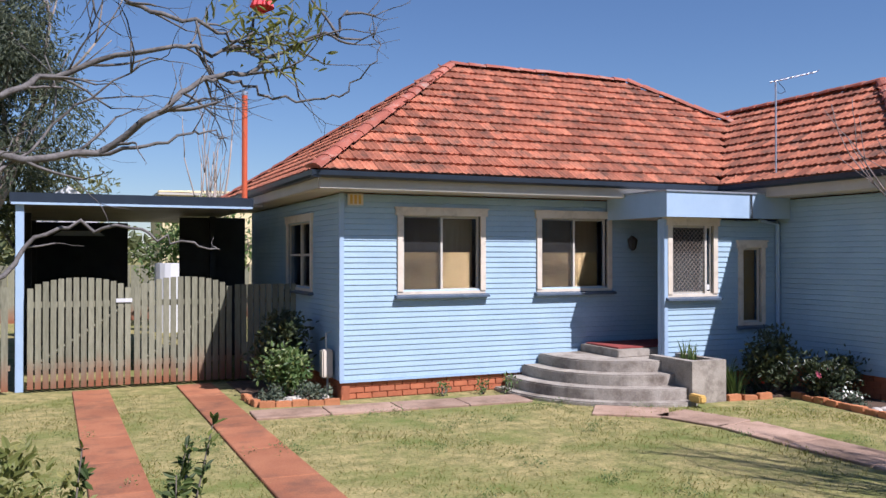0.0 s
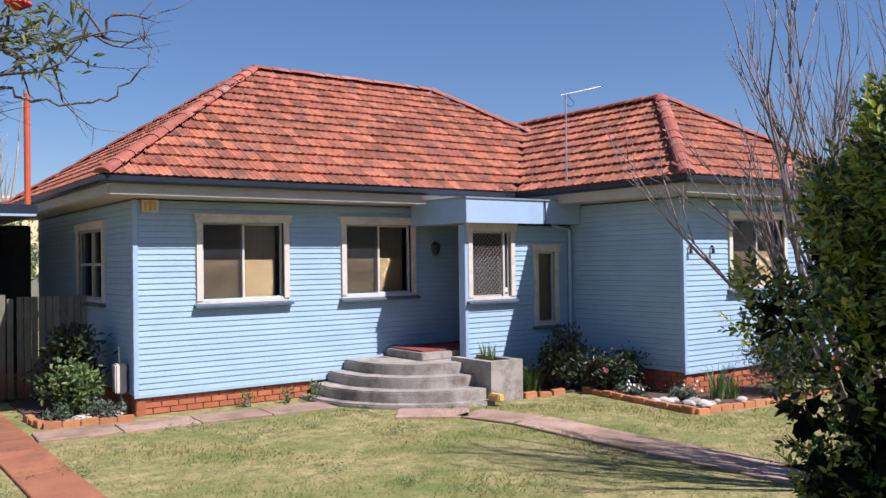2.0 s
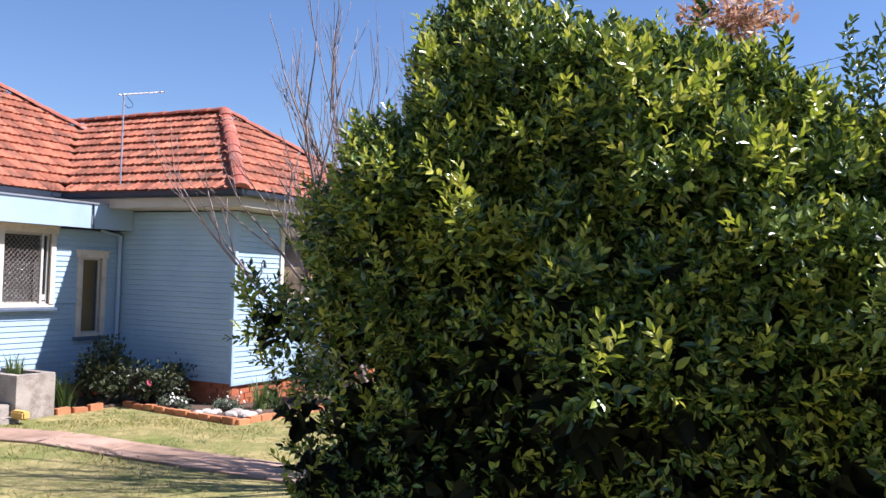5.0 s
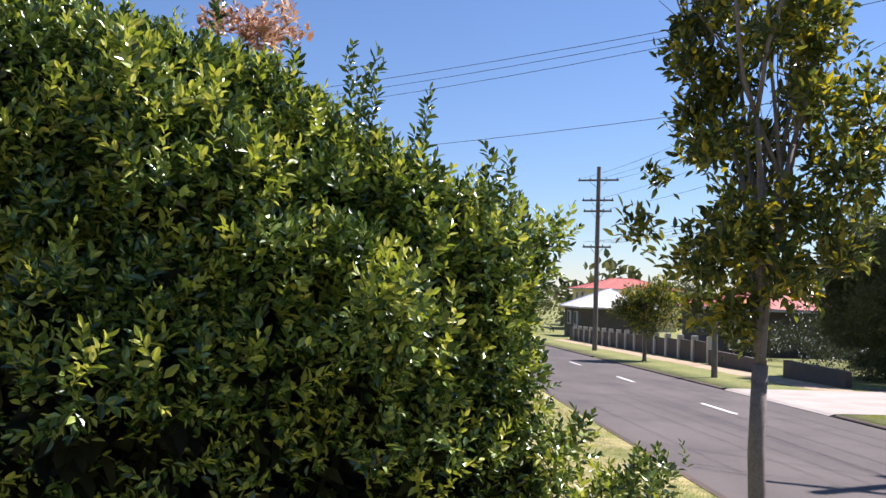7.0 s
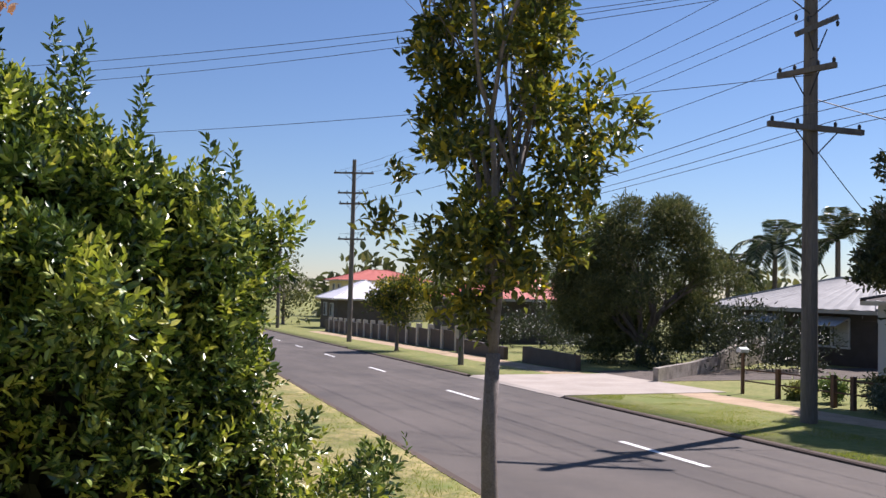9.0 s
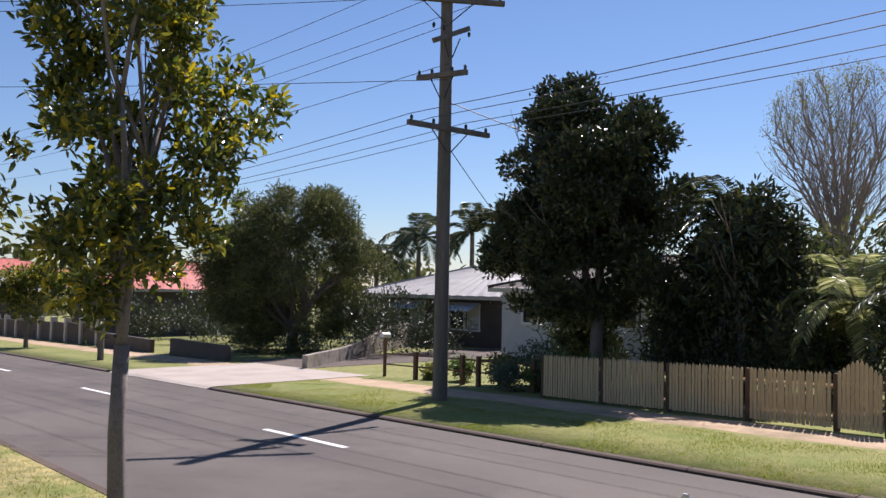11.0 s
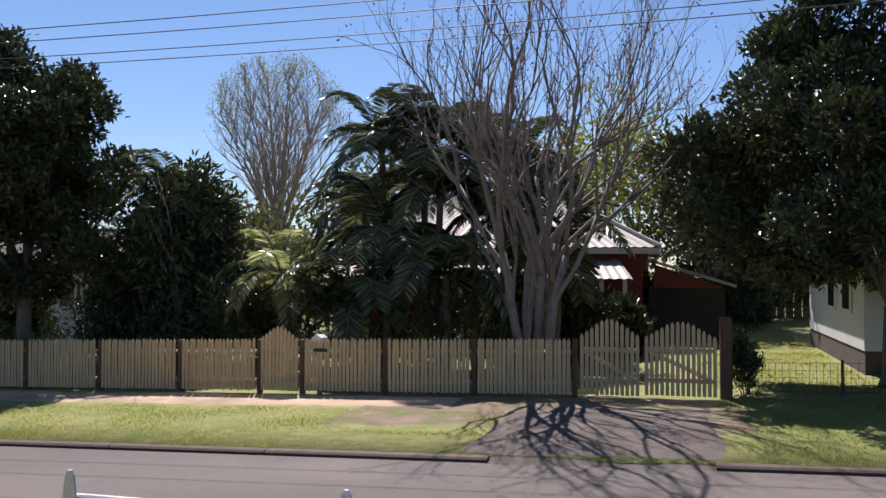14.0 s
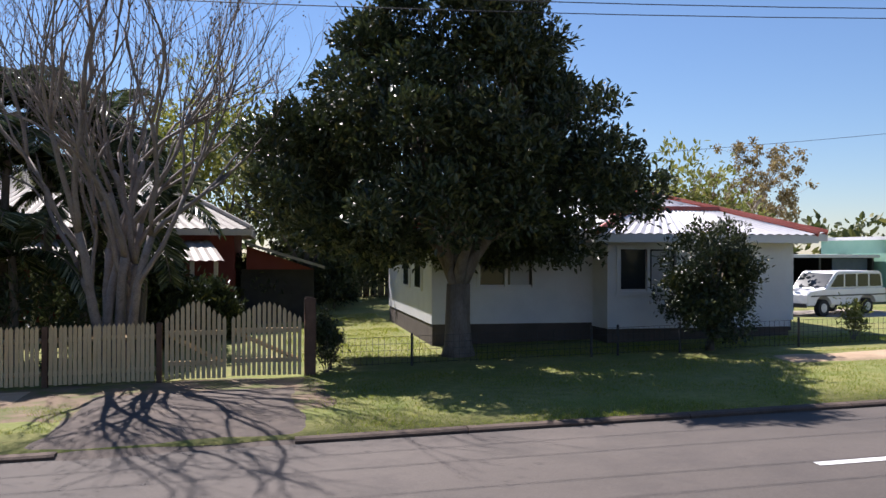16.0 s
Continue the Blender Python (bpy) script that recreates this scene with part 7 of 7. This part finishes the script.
prism(bm, [(8.8, 9.8), (9.9, 9.65), (9.68, 7.32), (12.5, 7.15), (12.5, 8.3), (10.74, 8.3), (10.74, 10.7), (8.8, 10.7)], -0.03, 0.025)
solid("garden_bed", bm, M["soil"], "bare dark garden bed along the wing", "garden bed", kind="structure")
bm = bmesh.new()
prism(bm, [(2.5, 12.0), (3.62, 11.8), (3.62, 14.5), (2.5, 14.5)], -0.03, 0.02)
solid("garden_bed", bm, M["soil"], "bare red garden bed at the house corner", "garden bed", kind="structure")
rng = random.Random(12)
me = bpy.data.meshes.new("stone")
bm = bmesh.new()
bmesh.ops.create_icosphere(bm, subdivisions=2, radius=0.1)
for v in bm.verts:
    v.co *= 1 + 0.25 * noise.noise(v.co * 9)
    v.co.z *= 0.6
bm.to_mesh(me)
bm.free()
me.materials.append(M["stone"])
for k in range(26):
    x, y = rng.choice(((9.75 + rng.random() * 0.6, 7.6 + rng.random() * 2.0), (10.0 + rng.random() * 1.3, 7.35 + rng.random() * 0.5), (2.65 + rng.random() * 0.9, 11.9 + rng.random() * 0.5)))
    o = tagged(new("garden_stone", me), "pale rounded stone in the garden bed", "stone", "garden stones")
    s = rng.uniform(0.4, 1.1)
    o.matrix_basis = pose(x, y, 0.02 + 0.03 * s, 0, 0, rng.uniform(0, 360)) @ Matrix.Diagonal((s, s, s, 1))


# ---- grass ----
def grass(name, n, area, h, mat, seed, label, keep=lambda x, y: True):
    rs = np.random.RandomState(seed)
    x = rs.uniform(area[0], area[1], n)
    y = rs.uniform(area[2], area[3], n)
    k = [i for i in range(n) if keep(x[i], y[i])]
    x, y = x[k], y[k]
    z = np.array([land(a, b) for a, b in zip(x, y)])
    m = len(x)
    pts = np.stack([x, y, z - 0.005], 1)
    d = rs.normal(size=(m, 3)) * np.array([0.55, 0.55, 0.1]) + np.array([0, 0, 0.8])
    patch = np.array([noise.noise(Vector((a * 0.9, b * 0.9, 3.0))) for a, b in zip(x, y)])
    ob = leaves(name, pts, d, h * rs.uniform(0.5, 1.3, m) * (1 + 0.9 * np.clip(patch, -0.4, 0.8)), 0.16, M[mat], None)
    tagged(ob, label, "grass", kind="stuff")


def on_lawn(x, y):
    if x < 2.3 and (0.24 < x < 0.70 or 1.76 < x < 2.18):
        return False
    if y > 10.95 and x < 6.2 and x > 2.2:
        return False
    if 7.38 < x < 7.90 and y < 8.6:
        return False
    if x > 6.0 and y > 9.3 + (8.4 - x) * 0.6 and x < 8.8:
        return False
    if x > 8.7 and y > 9.6 or x > 9.5 and y > 7.0:
        return False
    return True


grass("lawn_grass", 70000, (-3.5, 13.0, 3.2, 13.8), 0.036, "blade", 301, "short dry patchy lawn grass", on_lawn)
grass("verge_grass", 46000, (2.2, 20.3, -13.45, KERB_F - 0.12), 0.034, "vergeblade", 302, "green verge grass along the kerb", lambda x, y: math.hypot(x - 14.5, y + 13) > 0.2 and noise.noise(Vector((x * 0.45, y * 0.8, 5.0))) > -0.22 and (x > 4.6 or y < -11.6))
grass("verge_grass", 44000, (-14, -0.8, -15.0, KERB_F - 0.12), 0.036, "vergeblade", 303, "green verge grass along the kerb", lambda x, y: not (x < -8.6 and -14.75 < y < -13.6))
grass("verge_grass", 16000, (5.5, 22, KERB_N + 0.14, -2.0), 0.035, "vergeblade", 304, "dry verge grass beside the road")
grass("back_grass", 16000, (-3.4, -0.6, -27, -15.8), 0.045, "vergeblade", 305, "bright green back lawn beyond the wire fence")
grass("front_grass", 9000, (-12.5, -3.9, -17.2, -15.7), 0.045, "vergeblade", 306, "green lawn before the white house")
grass("lawn_grass", 9000, (8.1, 13.0, 4.5, 9.4), 0.032, "vergeblade", 307, "greener lawn grass beside the garden path", on_lawn)
# tufts and clover patches
rs = np.random.RandomState(55)
tb = []
for _ in range(40):
    x, y = rs.uniform(-1, 9.5), rs.uniform(5.5, 11)
    if on_lawn(x, y):
        tb += [(x + rs.normal() * 0.18, y + rs.normal() * 0.12, 0.02, 0.05, 0.05, 0.02) for _ in range(7)]
p, d, s = clump_leaves(rs, tb, 5000, 0.02, 8, 0.2, 0.04)
p[:, 2] = np.abs(p[:, 2])
tagged(leaves("clover", p, d, s, 0.5, M["strap"], None), "dark green clover and weed tufts in the lawn", "weeds", kind="stuff")


# ---- roof tiles ----
def slope_frame(a, b, c):
    """Origin at eave corner a, x along the eave towards b, y up the slope towards the ridge, z out."""
    a, b, c = Vector(a), Vector(b), Vector(c)
    u = (b - a).normalized()
    n = u.cross(c - a).normalized()
    v = n.cross(u)
    return Matrix(((u.x, v.x, n.x, a.x), (u.y, v.y, n.y, a.y), (u.z, v.z, n.z, a.z), (0, 0, 0, 1)))


TW, TG = 0.215, 0.315


def tile_verts():
    """A clay tile with a roll at each side and a thick lower edge."""
    xs = [-0.108, -0.085, -0.06, -0.02, 0.02, 0.06, 0.085, 0.108]
    hs = [0.012, 0.030, 0.014, 0.006, 0.020, 0.006, 0.016, 0.022]
    v, f = [], []
    for y, up in ((-0.05, 0.044), (TG, 0.004)):
        v += [(x, y, h + up) for x, h in zip(xs, hs)]
    v += [(x, -0.045, h + 0.008) for x, h in zip(xs, hs)]
    k = len(xs)
    for i in range(k - 1):
        f.append((i, i + 1, k + i + 1, k + i))
        f.append((2 * k + i, 2 * k + i + 1, i + 1, i))
    return v, f


TV, TF = tile_verts()
tile_me = bpy.data.meshes.new("tile")
tile_me.from_pydata(TV, [], TF)
tile_me.materials.append(M["tile"])


def tile_slope(a, b, c, inside, near):
    """Tiles in courses over a slope; near ones are pieces of their own, the rest one mesh."""
    m = slope_frame(a, b, c)
    ln = (Vector(b) - Vector(a)).length
    rng = random.Random(int(a[0] * 100 + a[1]))
    V, F = [], []
    row = 0
    while row < 30:
        y = row * TG + 0.02
        x = TW * (0.5 if row % 2 else 1.0) * 0.5
        while x < ln:
            if inside(x, y + TG * 0.4):
                q = m @ pose(x, y, 0, rng.gauss(0, 0.5), rng.gauss(0, 0.8), rng.gauss(0, 0.6))
                w = q.translation
                if near(w):
                    o = part("tile", tile_me, M["tile"], roof)
                    o.matrix_basis = q
                else:
                    k = len(V)
                    V += [tuple(q @ Vector(t)) for t in TV]
                    F += [tuple(k + i for i in t) for t in TF]
            x += TW
        row += 1
    if V:
        me = bpy.data.meshes.new("tile_field")
        me.from_pydata(V, [], F)
        me.materials.append(M["tiles"])
        tagged(part("tile_field", me, M["tiles"], roof), "rows of terracotta tiles", kind="stuff")


CS = math.cos(radians(34))
tile_slope((3.2, 11.5, EZ), (14.68, 11.5, EZ), mA, lambda x, y: y * CS < min(RK + 0.02, x + 0.05, 11.48 - x) and not (x > 7.0 + y * CS), lambda w: w.x < 7.2 and w.y < 12.9)
tile_slope((3.2, 18.86, EZ), (3.2, 11.5, EZ), mA, lambda x, y: y * CS < min(x, 7.36 - x) + 0.03, lambda w: False)
tile_slope((10.2, 13.9, EZ), (10.2, 7.8, EZ), wa, lambda x, y: y * CS < min(WK + 0.02, 6.1 - x + 0.03) and x > 2.4 - y * CS, lambda w: w.z < 4.0 and w.y < 10)
tile_slope((10.2, 7.8, EZ), (e, 7.8, EZ), wa, lambda x, y: y * CS < min(x, 2 * WK - x) + 0.03, lambda w: False)


def caps(a, b, n_sides=7):
    a, b = Vector(a), Vector(b)
    d = (b - a).normalized()
    n = max(1, round((b - a).length / 0.36))
    s = d.cross(Vector((0, 0, 1))).normalized()
    up = s.cross(d)
    me = bpy.data.meshes.new("ridge_cap")
    v, f = [], []
    for y, r in ((-0.03, 0.125), (0.0, 0.13), (0.40, 0.105)):
        for k in range(n_sides):
            t = math.pi * (0.06 + 0.88 * k / (n_sides - 1))
            v.append((r * math.cos(t), y, r * math.sin(t) * 0.75 - 0.02))
    for j in range(2):
        for k in range(n_sides - 1):
            i = j * n_sides + k
            f.append((i, i + 1, i + n_sides + 1, i + n_sides))
    f.append(tuple(range(n_sides)))
    me.from_pydata(v, [], f)
    me.materials.append(M["cap"])
    rng = random.Random(4)
    for i in range(n):
        p = a.lerp(b, i / n)
        o = part("ridge_cap", me, M["cap"], roof)
        o.matrix_basis = Matrix(((s.x, d.x, up.x, p.x), (s.y, d.y, up.y, p.y), (s.z, d.z, up.z, p.z), (0, 0, 0, 1))) @ pose(0, 0, 0.035, rng.gauss(0, 1.2), rng.gauss(0, 1.5), rng.gauss(0, 1.2))


caps((3.15, 11.45, EZ), mA)
caps(mA, mB)
caps(mB, (12.9, 13.25, EZ + 1.78 * TP))
caps((3.2, 18.86, EZ), mA)
caps((10.15, 7.75, EZ), wa)
caps(wa, wb)
caps((e + 0.05, 7.75, EZ), wa)
